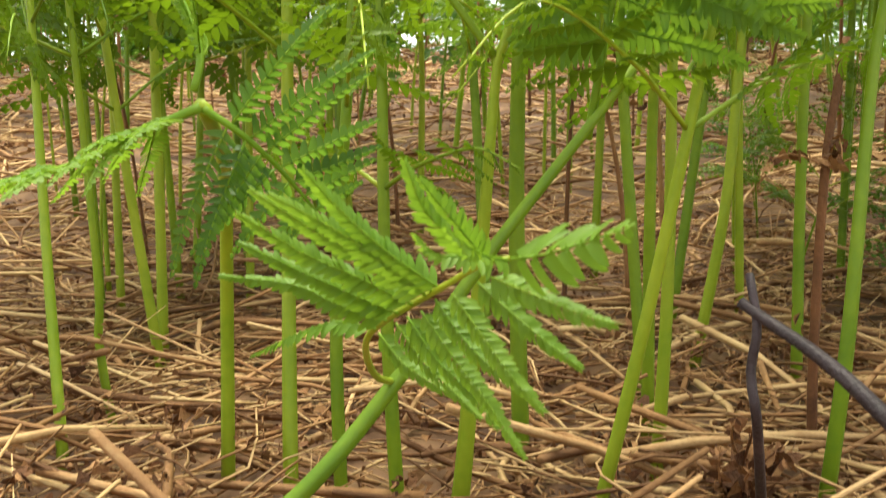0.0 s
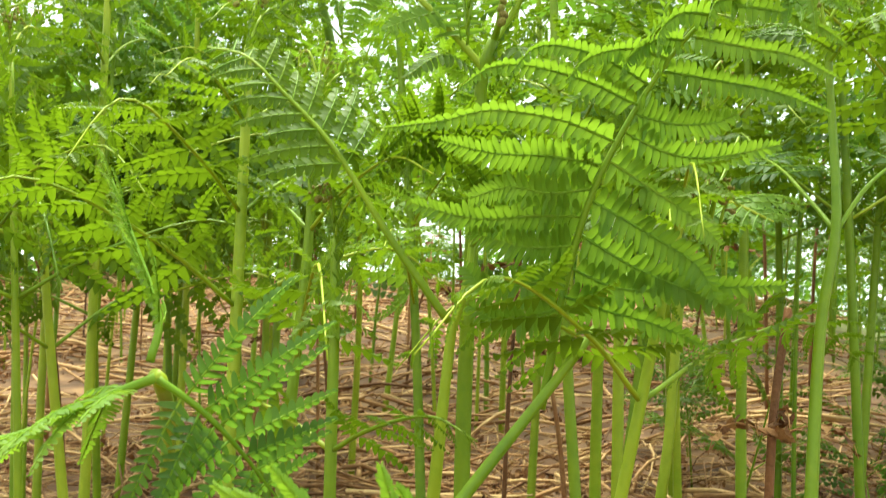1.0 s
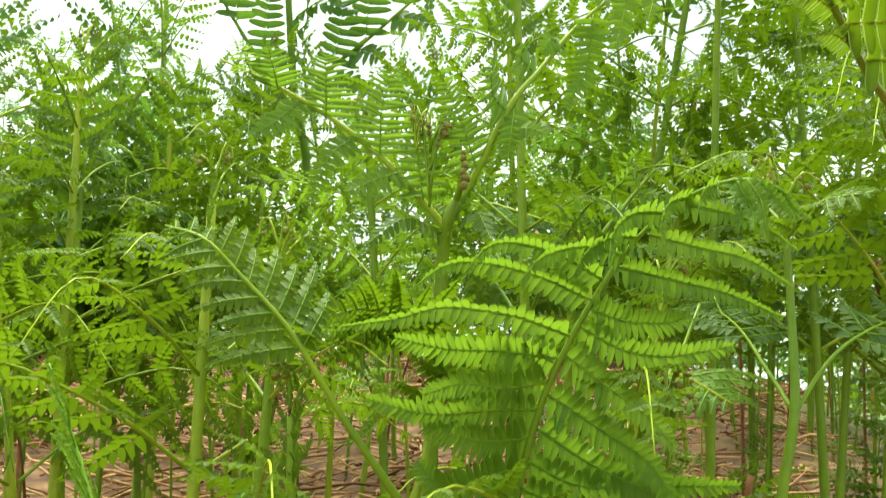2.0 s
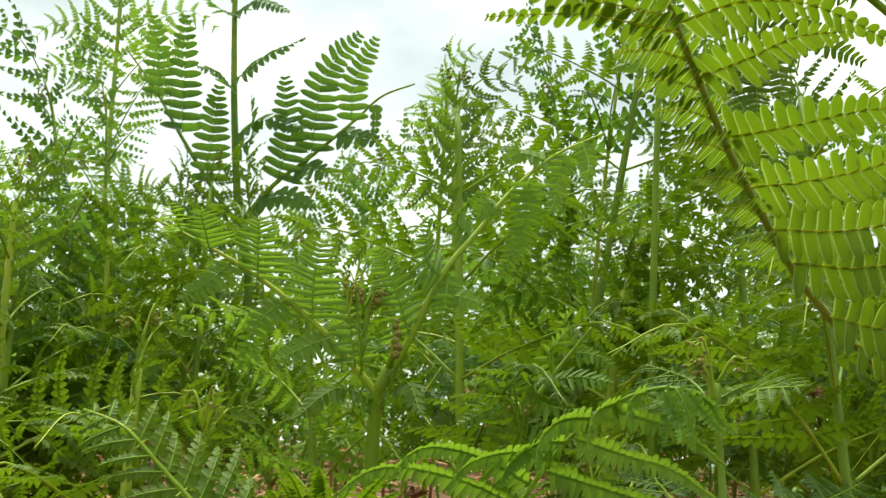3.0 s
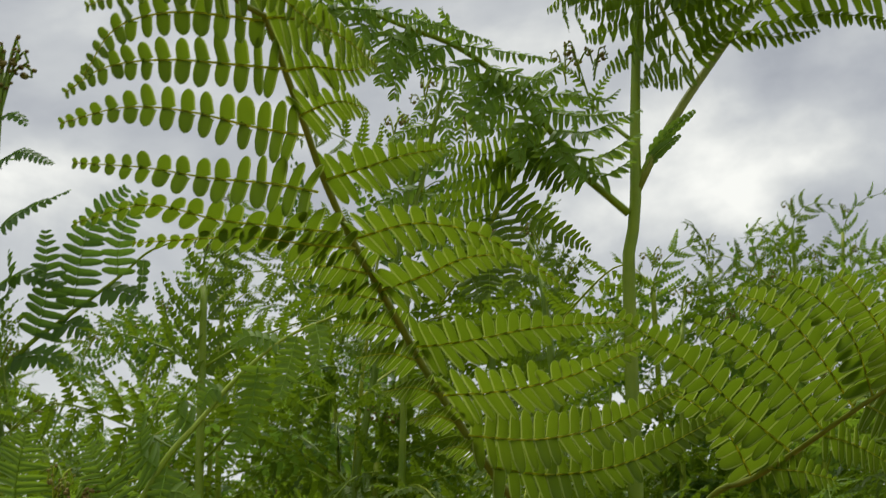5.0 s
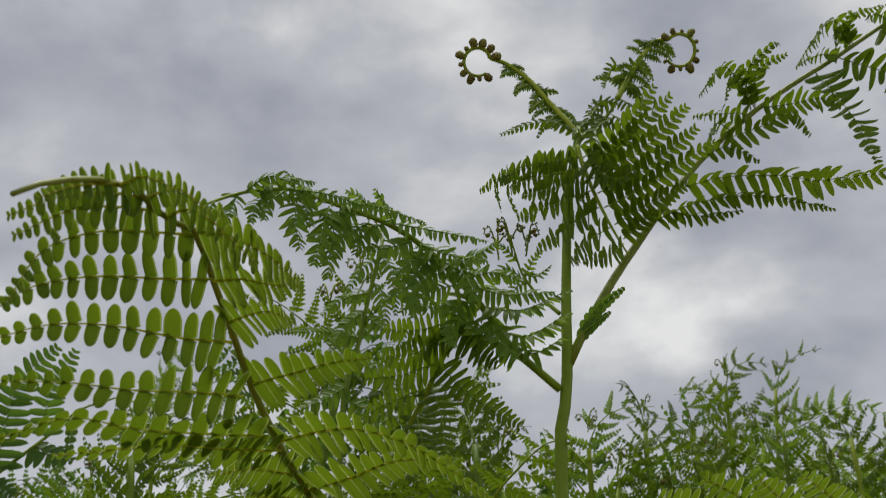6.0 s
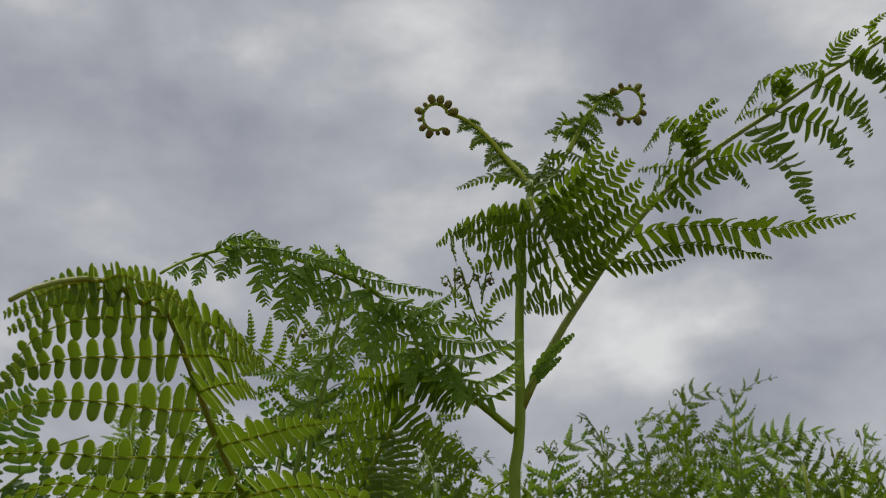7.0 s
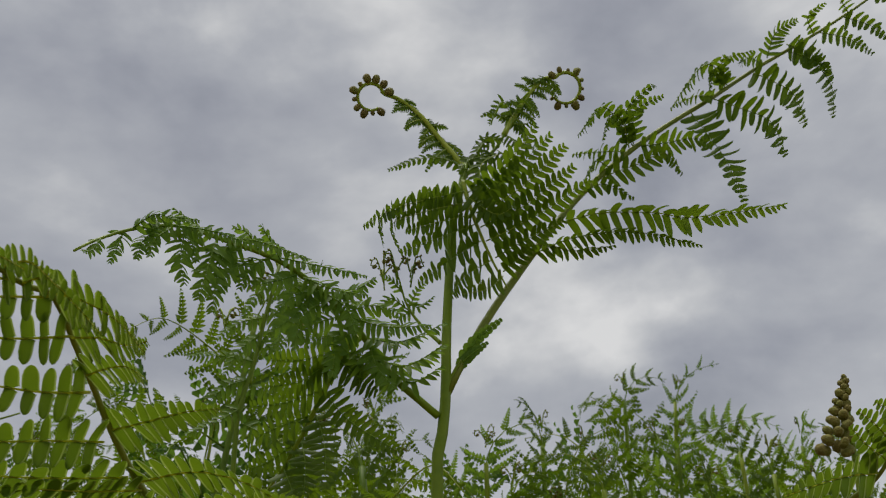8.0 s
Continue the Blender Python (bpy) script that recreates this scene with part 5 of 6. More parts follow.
leaflet([(0.3440, 0.7100, 0.7075), (0.3056, 0.6900, 0.6915), (0.2800, 0.6700, 0.6667), (0.2793, 0.6600, 0.6451)], 20, 0.0088)
leaflet([(0.3476, 0.7100, 0.7036), (0.3125, 0.6900, 0.6840), (0.2869, 0.6700, 0.6634), (0.2894, 0.6600, 0.6414)], 20, 0.0094)
leaflet([(0.3496, 0.7100, 0.6942), (0.3194, 0.6900, 0.6766), (0.2982, 0.6800, 0.6652)], 14, 0.0121)
leaflet([(0.3522, 0.7100, 0.6873), (0.3206, 0.6900, 0.6656), (0.2946, 0.6800, 0.6497)], 15, 0.0121)
leaflet([(0.3541, 0.7050, 0.6729), (0.3269, 0.6900, 0.6498), (0.3052, 0.6800, 0.6298)], 13, 0.0116)
leaflet([(0.3588, 0.7000, 0.6570), (0.3371, 0.6900, 0.6397), (0.3259, 0.6800, 0.6228)], 11, 0.0116)
leaflet([(0.3666, 0.7000, 0.6465), (0.3530, 0.6900, 0.6330), (0.3331, 0.6800, 0.6240)], 10, 0.0099)
leaflet([(0.3445, 0.7000, 0.7024), (0.3611, 0.6900, 0.6863), (0.3711, 0.6800, 0.6880)], 9, 0.0132)
leaflet = set_pinna(tall_fern, [(0.3499, 0.7250, 0.7309), (0.3632, 0.7260, 0.7435), (0.3758, 0.7300, 0.7580), (0.3838, 0.7320, 0.7713), (0.3925, 0.7350, 0.7879)], 0.0020, (0.0, -0.96, 0.15), LEAF, STEM, STEM, lean=0.35, taper=0.45, fill=0.7, cup=0.3, arc=0.25)
leaflet([(0.3543, 0.7250, 0.7356), (0.3337, 0.7150, 0.7380), (0.3165, 0.7100, 0.7338), (0.2917, 0.7000, 0.7178)], 15, 0.0058)
leaflet([(0.3778, 0.7250, 0.7518), (0.3596, 0.7100, 0.7344), (0.3542, 0.7000, 0.7136), (0.3522, 0.6900, 0.6925)], 13, 0.0115)
leaflet([(0.3760, 0.7250, 0.7543), (0.3817, 0.7100, 0.7362), (0.3828, 0.7000, 0.7200)], 9, 0.0090)
leaflet([(0.3737, 0.7250, 0.7514), (0.3499, 0.7100, 0.7357), (0.3401, 0.7000, 0.7209)], 8, 0.0080)
leaflet([(0.3613, 0.7250, 0.7495), (0.3667, 0.7200, 0.7605), (0.3770, 0.7150, 0.7563)], 8, 0.0075)
leaflet([(0.3851, 0.7300, 0.7703), (0.3911, 0.7200, 0.7582), (0.3998, 0.7100, 0.7576)], 8, 0.0080)
leaflet([(0.3807, 0.7300, 0.7676), (0.3643, 0.7200, 0.7558), (0.3495, 0.7100, 0.7314)], 10, 0.0075)
leaflet([(0.3925, 0.7350, 0.7879), (0.3833, 0.7300, 0.7981), (0.3697, 0.7200, 0.7721)], 10, 0.0070)
leaflet([(0.3936, 0.7350, 0.7903), (0.3985, 0.7300, 0.8020), (0.4042, 0.7200, 0.7869)], 9, 0.0070)
leaflet([(0.3912, 0.7350, 0.7831), (0.4007, 0.7300, 0.7810), (0.4037, 0.7200, 0.7822)], 8, 0.0070)
# drooping left arm: paler leaf colour stands in for sky reflected off its blades
leaflet = set_pinna(tall_fern, [(0.3199, 0.7000, 0.5513), (0.3054, 0.6950, 0.5611), (0.2900, 0.6900, 0.5720), (0.2726, 0.6800, 0.5904), (0.2553, 0.6750, 0.6077), (0.2380, 0.6700, 0.6217), (0.2152, 0.6600, 0.6313), (0.1867, 0.6500, 0.6362), (0.1590, 0.6350, 0.6369), (0.1349, 0.6200, 0.6263), (0.1169, 0.6100, 0.6138), (0.1080, 0.6000, 0.6030)], 0.0024, (0.1, -0.94, 0.2), LEAF_NEW_OR_SKYLIT, STEM, RIB_GREEN, lean=0.28, taper=0.45, fill=0.9, cup=0.15, arc=0.35, jitter=0.18)
leaflet([(0.1627, 0.6350, 0.6361), (0.1610, 0.6250, 0.6145), (0.1636, 0.6200, 0.5963)], 12, 0.0106)
leaflet([(0.1800, 0.6450, 0.6334), (0.1756, 0.6350, 0.6116), (0.1715, 0.6300, 0.5919)], 12, 0.0137)
leaflet([(0.1867, 0.6500, 0.6344), (0.1815, 0.6400, 0.6125), (0.1795, 0.6350, 0.5866)], 13, 0.0112)
leaflet([(0.2023, 0.6550, 0.6289), (0.1881, 0.6450, 0.6150), (0.1824, 0.6400, 0.6009)], 10, 0.0106)
leaflet([(0.1483, 0.6300, 0.6334), (0.1406, 0.6200, 0.6191), (0.1387, 0.6150, 0.6070)], 10, 0.0075)
leaflet([(0.1306, 0.6200, 0.6250), (0.1276, 0.6120, 0.6097), (0.1252, 0.6100, 0.6017)], 9, 0.0069)
leaflet([(0.1558, 0.6300, 0.6339), (0.1469, 0.6220, 0.6221), (0.1450, 0.6180, 0.6103)], 9, 0.0075)
leaflet([(0.1197, 0.6100, 0.6147), (0.1160, 0.6050, 0.6058), (0.1121, 0.6000, 0.6032)], 7, 0.0050)
leaflet([(0.2185, 0.6600, 0.6322), (0.2428, 0.6500, 0.6239), (0.2659, 0.6400, 0.6154)], 18, 0.0075, (0.0, -0.85, 0.5))
leaflet([(0.1851, 0.6500, 0.6378), (0.2046, 0.6400, 0.6327), (0.2306, 0.6350, 0.6217)], 18, 0.0077, (0.0, -0.85, 0.5))
leaflet([(0.1558, 0.6300, 0.6349), (0.1767, 0.6250, 0.6305), (0.1960, 0.6200, 0.6227)], 16, 0.0077, (0.0, -0.85, 0.5))
leaflet([(0.1407, 0.6250, 0.6314), (0.1550, 0.6150, 0.6325), (0.1695, 0.6100, 0.6294)], 12, 0.0069, (0.0, -0.85, 0.5))
leaflet([(0.1349, 0.6200, 0.6269), (0.1460, 0.6100, 0.6311), (0.1576, 0.6050, 0.6261)], 9, 0.0063)
leaflet([(0.1784, 0.6450, 0.6357), (0.1654, 0.6400, 0.6404), (0.1556, 0.6350, 0.6477)], 9, 0.0063)
leaflet([(0.2048, 0.6550, 0.6344), (0.1977, 0.6500, 0.6422), (0.1892, 0.6450, 0.6427)], 8, 0.0060)
leaflet([(0.2185, 0.6600, 0.6304), (0.2106, 0.6500, 0.6395), (0.2045, 0.6400, 0.6431)], 8, 0.0060)
leaflet([(0.2323, 0.6650, 0.6228), (0.2500, 0.6550, 0.6119), (0.2672, 0.6450, 0.6059)], 14, 0.0100, (0.0, -0.9, 0.4))
leaflet([(0.2446, 0.6700, 0.6168), (0.2572, 0.6600, 0.6029), (0.2611, 0.6500, 0.5839)], 12, 0.0112)
leaflet([(0.2429, 0.6700, 0.6167), (0.2281, 0.6600, 0.6100), (0.2170, 0.6500, 0.5968)], 9, 0.0094)
leaflet([(0.2569, 0.6750, 0.6036), (0.2384, 0.6650, 0.5936), (0.2215, 0.6600, 0.5792)], 12, 0.0112)
leaflet([(0.2677, 0.6800, 0.5955), (0.2457, 0.6700, 0.5873), (0.2279, 0.6600, 0.5828)], 12, 0.0112)
leaflet([(0.2602, 0.6750, 0.6037), (0.2799, 0.6600, 0.5927), (0.3038, 0.6450, 0.5891)], 16, 0.0112, (0.0, -0.9, 0.4))
leaflet([(0.2726, 0.6800, 0.5922), (0.2894, 0.6600, 0.5839), (0.3128, 0.6450, 0.5913)], 15, 0.0137, (0.0, -0.6, 0.8))
leaflet([(0.2817, 0.6850, 0.5804), (0.2946, 0.6700, 0.5724), (0.3144, 0.6550, 0.5815)], 12, 0.0156, (0.0, -0.7, 0.7))
leaflet([(0.2895, 0.6900, 0.5755), (0.3001, 0.6800, 0.5657), (0.3164, 0.6700, 0.5732)], 9, 0.0144, (0.0, -0.7, 0.7))
leaflet([(0.2742, 0.6800, 0.5888), (0.2764, 0.6700, 0.5716), (0.2848, 0.6600, 0.5554)], 10, 0.0131)
leaflet([(0.2926, 0.6900, 0.5687), (0.2801, 0.6800, 0.5684), (0.2716, 0.6700, 0.5748)], 8, 0.0112)
leaflet([(0.2290, 0.6650, 0.6244), (0.2145, 0.6550, 0.6151), (0.1975, 0.6500, 0.6092)], 11, 0.0095)
leaflet([(0.2397, 0.6700, 0.6200), (0.2280, 0.6600, 0.5980), (0.2114, 0.6550, 0.5828)], 11, 0.0110)
leaflet([(0.2482, 0.6720, 0.6125), (0.2608, 0.6600, 0.6135), (0.2727, 0.6500, 0.6180)], 10, 0.0090)
leaflet([(0.2569, 0.6750, 0.6053), (0.2738, 0.6600, 0.6055), (0.2882, 0.6500, 0.5967)], 11, 0.0095)
leaflet([(0.2647, 0.6780, 0.5988), (0.2527, 0.6700, 0.5801), (0.2491, 0.6600, 0.5612)], 10, 0.0115)
leaflet([(0.1949, 0.6520, 0.6331), (0.1848, 0.6450, 0.6251), (0.1751, 0.6400, 0.6256)], 8, 0.0085)
leaflet([(0.2117, 0.6580, 0.6309), (0.2011, 0.6500, 0.6214), (0.1945, 0.6450, 0.6053)], 9, 0.0090)
leaflet([(0.1702, 0.6400, 0.6362), (0.1670, 0.6350, 0.6262), (0.1700, 0.6300, 0.6140)], 8, 0.0070)
leaflet([(0.2840, 0.6880, 0.5781), (0.2661, 0.6750, 0.5763), (0.2513, 0.6650, 0.5857)], 10, 0.0110)
leaflet([(0.2482, 0.6720, 0.6125), (0.2312, 0.6600, 0.5964), (0.2263, 0.6500, 0.5725)], 11, 0.0105)
leaflet = set_pinna(tall_fern, [(0.2687, 0.6850, 0.5938), (0.2613, 0.7000, 0.5883), (0.2526, 0.7100, 0.5702), (0.2420, 0.7200, 0.5469), (0.2283, 0.7300, 0.5220), (0.2163, 0.7400, 0.5057)], 0.0024, (-0.1, 0.8, 0.58), LEAF, STEM, RIB_GREEN, lean=0.2, taper=0.4, fill=0.9, cup=0.12)
leaflet([(0.2585, 0.7000, 0.5847), (0.2690, 0.6900, 0.5712), (0.2781, 0.6800, 0.5582)], 9, 0.0137)
leaflet([(0.2596, 0.7000, 0.5882), (0.2693, 0.6900, 0.5816), (0.2683, 0.6800, 0.5612)], 8, 0.0137)
leaflet([(0.2508, 0.7100, 0.5684), (0.2653, 0.7000, 0.5470), (0.2923, 0.6900, 0.5267)], 15, 0.0119)
leaflet([(0.2473, 0.7200, 0.5574), (0.2519, 0.7100, 0.5342), (0.2512, 0.7000, 0.5056)], 12, 0.0131)
leaflet([(0.2402, 0.7300, 0.5427), (0.2418, 0.7200, 0.5249), (0.2400, 0.7100, 0.5045)], 9, 0.0137)
leaflet([(0.2299, 0.7300, 0.5237), (0.2334, 0.7200, 0.5115), (0.2350, 0.7100, 0.4996)], 6, 0.0125)
leaflet([(0.2597, 0.7000, 0.5918), (0.2359, 0.6900, 0.5803), (0.2148, 0.6800, 0.5759)], 12, 0.0131)
leaflet([(0.2543, 0.7000, 0.5775), (0.2324, 0.6900, 0.5664), (0.2116, 0.6800, 0.5591)], 12, 0.0137)
leaflet([(0.2508, 0.7100, 0.5684), (0.2273, 0.7000, 0.5566), (0.2059, 0.6900, 0.5505)], 12, 0.0137)
leaflet([(0.2455, 0.7200, 0.5556), (0.2221, 0.7100, 0.5435), (0.2041, 0.7000, 0.5304)], 12, 0.0137)
leaflet([(0.2392, 0.7300, 0.5427), (0.2202, 0.7200, 0.5261), (0.2060, 0.7100, 0.5184)], 10, 0.0131)
leaflet([(0.2594, 0.7000, 0.5812), (0.2441, 0.6900, 0.5737), (0.2341, 0.6800, 0.5599)], 8, 0.0112)
leaflet = set_pinna(tall_fern, [(0.3272, 0.7000, 0.5732), (0.3348, 0.6950, 0.5861)], 0.0014, (0.25, -0.85, 0.4), LEAF_NEW_OR_SKYLIT, STEM, lean=0.7, taper=0.5, fill=1.3, cup=0.05, arc=0.05, jitter=0.04)
leaflet([(0.3362, 0.7000, 0.5850), (0.3446, 0.6950, 0.5992), (0.3607, 0.6900, 0.6124)], 9, 0.0062)
leaflet([(0.3324, 0.7000, 0.5823), (0.3403, 0.6950, 0.5892), (0.3507, 0.6900, 0.5965)], 7, 0.0050)
leaflet = set_pinna(tall_fern, [(0.3243, 0.7050, 0.6001), (0.3135, 0.7150, 0.6163), (0.3063, 0.7200, 0.6313), (0.3025, 0.7200, 0.6447), (0.3000, 0.7200, 0.6551)], 0.0014, (0.1, -0.95, 0.2), LEAF_NEW_OR_SKYLIT, STEM, lean=0.35, fill=0.7, cup=0.3)
leaflet([(0.3081, 0.7200, 0.6294), (0.3128, 0.7150, 0.6392), (0.3173, 0.7100, 0.6432)], 7, 0.0050)
leaflet([(0.3069, 0.7200, 0.6275), (0.2942, 0.7150, 0.6325), (0.2853, 0.7100, 0.6186)], 9, 0.0060)
leaflet([(0.3063, 0.7200, 0.6313), (0.3141, 0.7150, 0.6278), (0.3223, 0.7100, 0.6338)], 8, 0.0060)
leaflet([(0.3037, 0.7200, 0.6389), (0.2948, 0.7150, 0.6460), (0.2881, 0.7100, 0.6454)], 7, 0.0050)
leaflet([(0.3097, 0.7200, 0.6257), (0.3009, 0.7150, 0.6195), (0.2919, 0.7100, 0.6041)], 8, 0.0060)
for spot in [(0.3008, 0.7200, 0.6552), (0.3079, 0.7150, 0.6518), (0.2917, 0.7200, 0.6507)]:
    furled_tip(tall_fern, spot, 4, 0.6)



def crook(fern, pts, ring, radius, turn, r=0.0022):
    """A furled tip: a rib that runs into a ring set with buds."""
    g = Geo()
    c = np.asarray(ring, float)
    loop = [c + radius * np.array((math.cos(a), -0.48 * math.sin(a), 0.87 * math.sin(a))) for a in np.linspace(turn[0], turn[1], 14)]
    p = spline(list(pts) + loop, 60)
    tube(g, p, r, r * 0.5, 8, 1)
    holder = part("crook", g.mesh("crook", [BUD, STEM], fern.location), fern, "curled green fiddlehead ring")
    for a in np.linspace(turn[0], turn[1], 11):
        h = Geo()
        o = np.array((math.cos(a), -0.48 * math.sin(a), 0.87 * math.sin(a)))
        size = rng.uniform(0.0022, 0.0034) if rng.uniform() < 0.55 else rng.uniform(0.0013, 0.002)
        bud(h, c + o * (radius + size * 1.1), size, o, 0)
        part("bud", h.mesh("bud", [BUD], fern.location), holder, "brown furled bud")
    for s in np.linspace(0.12, 0.55, 9):
        b = at_fraction(p, [s])[0]
        for side in (1, -1):
            h = Geo()
            way = unit((side * 0.6, -0.3, -0.35 + rng.normal(0, 0.4)))
            q = arm(b, way, (0, -1, 0), rng.uniform(0.016, 0.034) * (1.1 - s), 0.6, 0.8, (0, 0, -1), 7)
            blade(h, q, (0, -1, 0.2), 9, 0.006, 1, rib=0.0005)
            part("leaflet", h.mesh("leaflet", [LEAF, STEM], fern.location), holder)
    return holder


crook(tall_fern, [(0.3524, 0.7280, 0.7371), (0.3464, 0.7320, 0.7499), (0.3376, 0.7380, 0.7661), (0.3245, 0.7420, 0.7867), (0.3102, 0.7450, 0.8004)], [(0.2887, 0.7450, 0.8007)][0], 0.0098, (0.35, 5.4))
crook(tall_fern, [(0.3838, 0.7320, 0.7713), (0.3947, 0.7380, 0.7923), (0.4094, 0.7420, 0.8154), (0.4225, 0.7450, 0.8310)], [(0.4397, 0.7450, 0.8253)][0], 0.0118, (2.5, -2.4))

# ---- the slender fern behind the drooping arm ----
slender = thing("bracken_fern", (0.20, 0.86, 0.0), "slender yellow-green bracken fern with furled side tips", "fern")
add_stem(slender, [(0.20, 0.86, -0.01), (0.20, 0.86, 0.2)] + [(0.2078, 0.8500, 0.5683), (0.2163, 0.8500, 0.6095), (0.2227, 0.8500, 0.6481), (0.2336, 0.8500, 0.6978), (0.2361, 0.8500, 0.7095)], 0.0040, 0.0014, STEM)
leaflet = set_pinna(slender, [(0.2170, 0.8500, 0.6137), (0.2227, 0.8500, 0.6481), (0.2336, 0.8500, 0.6978), (0.2361, 0.8500, 0.7118)], 0.0012, (0.0, -0.95, 0.2), LEAF_NEW_OR_SKYLIT, STEM, lean=0.3, taper=0.5, fill=0.75, cup=0.3, arc=0.25)
leaflet([(0.2328, 0.8500, 0.6978), (0.2420, 0.8400, 0.6761), (0.2426, 0.8300, 0.6418)], 12, 0.0085)
leaflet([(0.2336, 0.8500, 0.7024), (0.2462, 0.8400, 0.6943), (0.2530, 0.8300, 0.6815)], 9, 0.0080)
leaflet([(0.2320, 0.8500, 0.6931), (0.2192, 0.8400, 0.6793), (0.2082, 0.8300, 0.6573)], 10, 0.0080)
leaflet([(0.2287, 0.8500, 0.6749), (0.2358, 0.8400, 0.6537), (0.2346, 0.8300, 0.6287)], 11, 0.0095)
leaflet([(0.2267, 0.8500, 0.6659), (0.2072, 0.8400, 0.6567), (0.1906, 0.8300, 0.6394)], 11, 0.0095)
leaflet([(0.2239, 0.8500, 0.6525), (0.2076, 0.8400, 0.6353), (0.1972, 0.8300, 0.6127)], 11, 0.0100)
leaflet([(0.2227, 0.8500, 0.6481), (0.2400, 0.8400, 0.6324), (0.2547, 0.8300, 0.6295)], 10, 0.0100)
leaflet([(0.2200, 0.8500, 0.6307), (0.1957, 0.8400, 0.6306), (0.1709, 0.8200, 0.6226)], 13, 0.0105)
leaflet([(0.2178, 0.8500, 0.6179), (0.1962, 0.8400, 0.6056), (0.1806, 0.8300, 0.5819)], 12, 0.0110)
leaflet([(0.2170, 0.8500, 0.6137), (0.2360, 0.8400, 0.5988), (0.2425, 0.8300, 0.5758)], 11, 0.0110)
leaflet([(0.2132, 0.8500, 0.5969), (0.1929, 0.8400, 0.5812), (0.1734, 0.8300, 0.5700)], 11, 0.0120)
leaflet([(0.2114, 0.8500, 0.5846), (0.2321, 0.8400, 0.5703), (0.2464, 0.8300, 0.5484)], 11, 0.0120)
for spot in [(0.2183, 0.8400, 0.6873), (0.1970, 0.8400, 0.6584), (0.2490, 0.8400, 0.6565), (0.2353, 0.8500, 0.7118)]:
    furled_tip(slender, spot, 3, 0.7)

# ---- the pinna that hangs over the camera ----
over_fern = thing("bracken_fern", (0.42, 0.74, 0.0), "bracken fern with a broad pinna reaching out overhead", "fern")
add_stem(over_fern, [(0.42, 0.74, -0.01), (0.40, 0.735, 0.15)] + [(0.3428, 0.7000, 0.3047), (0.3002, 0.6500, 0.3350), (0.2613, 0.6000, 0.3555)], 0.005, 0.0024, STEM)
over_rib = [(0.2613, 0.6000, 0.3555), (0.2350, 0.5700, 0.3696), (0.2175, 0.5500, 0.3809)] + [(0.2109, 0.5450, 0.3881), (0.1872, 0.5150, 0.4129), (0.1751, 0.5000, 0.4277), (0.1632, 0.4800, 0.4413), (0.1500, 0.4550, 0.4547), (0.1399, 0.4350, 0.4686), (0.1342, 0.4200, 0.4784), (0.1272, 0.4000, 0.4891), (0.1223, 0.3850, 0.4962)] + [(0.1150, 0.3700, 0.4924), (0.1095, 0.3550, 0.4922), (0.1014, 0.3350, 0.4855), (0.0927, 0.3200, 0.4765), (0.0881, 0.3100, 0.4684)]
leaflet = set_pinna(over_fern, over_rib, 0.0019, (0.05, 0.75, 0.66), LEAF, RACHIS, RIB, 5, "broad green pinna seen from below", lean=0.14, taper=0.58, fill=1.03, cup=0.06, arc=0.08, rib=0.0005, jitter=0.1, thin=0.35, crowd=1.45)
leaflet([(0.1235, 0.3880, 0.4962), (0.1123, 0.3750, 0.4906), (0.0987, 0.3650, 0.4854), (0.0875, 0.3550, 0.4750), (0.0819, 0.3500, 0.4595)], 14, 0.0083, (0.0, 0.92, 0.38), 0.84)
leaflet([(0.1277, 0.4000, 0.4878), (0.1152, 0.3850, 0.4812), (0.0983, 0.3750, 0.4769), (0.0844, 0.3650, 0.4693), (0.0759, 0.3600, 0.4594)], 15, 0.0091, (0.0, 0.92, 0.38), 0.84)
leaflet([(0.1337, 0.4200, 0.4756), (0.1198, 0.4000, 0.4693), (0.1024, 0.3850, 0.4668), (0.0877, 0.3750, 0.4628), (0.0733, 0.3700, 0.4556)], 15, 0.0099, (0.0, 0.92, 0.38), 0.84)
leaflet([(0.1386, 0.4350, 0.4629), (0.1248, 0.4150, 0.4579), (0.1080, 0.4000, 0.4534), (0.0923, 0.3900, 0.4520), (0.0752, 0.3800, 0.4489)], 15, 0.0095, (0.0, 0.92, 0.38), 0.84)
leaflet([(0.1470, 0.4500, 0.4545), (0.1282, 0.4300, 0.4494), (0.1090, 0.4150, 0.4463), (0.0916, 0.4000, 0.4450), (0.0746, 0.3900, 0.4356)], 16, 0.0091, (0.0, 0.75, 0.66), 0.84)
leaflet([(0.1517, 0.4580, 0.4517), (0.1352, 0.4400, 0.4473), (0.1167, 0.4250, 0.4442), (0.0871, 0.4100, 0.4369)], 16, 0.0085, (0.0, 0.65, 0.76), 0.84)
leaflet([(0.1576, 0.4700, 0.4465), (0.1429, 0.4580, 0.4454), (0.1293, 0.4480, 0.4407)], 12, 0.0105, (0.1, 0.8, 0.6))
leaflet([(0.1643, 0.4820, 0.4398), (0.1502, 0.4700, 0.4392), (0.1371, 0.4600, 0.4347)], 12, 0.0101, (0.1, 0.8, 0.6))
leaflet([(0.1715, 0.4950, 0.4328), (0.1580, 0.4830, 0.4326), (0.1454, 0.4730, 0.4284)], 12, 0.0097, (0.1, 0.8, 0.6))
leaflet([(0.1787, 0.5050, 0.4236), (0.1659, 0.4930, 0.4238), (0.1540, 0.4830, 0.4199)], 12, 0.0093, (0.1, 0.8, 0.6))
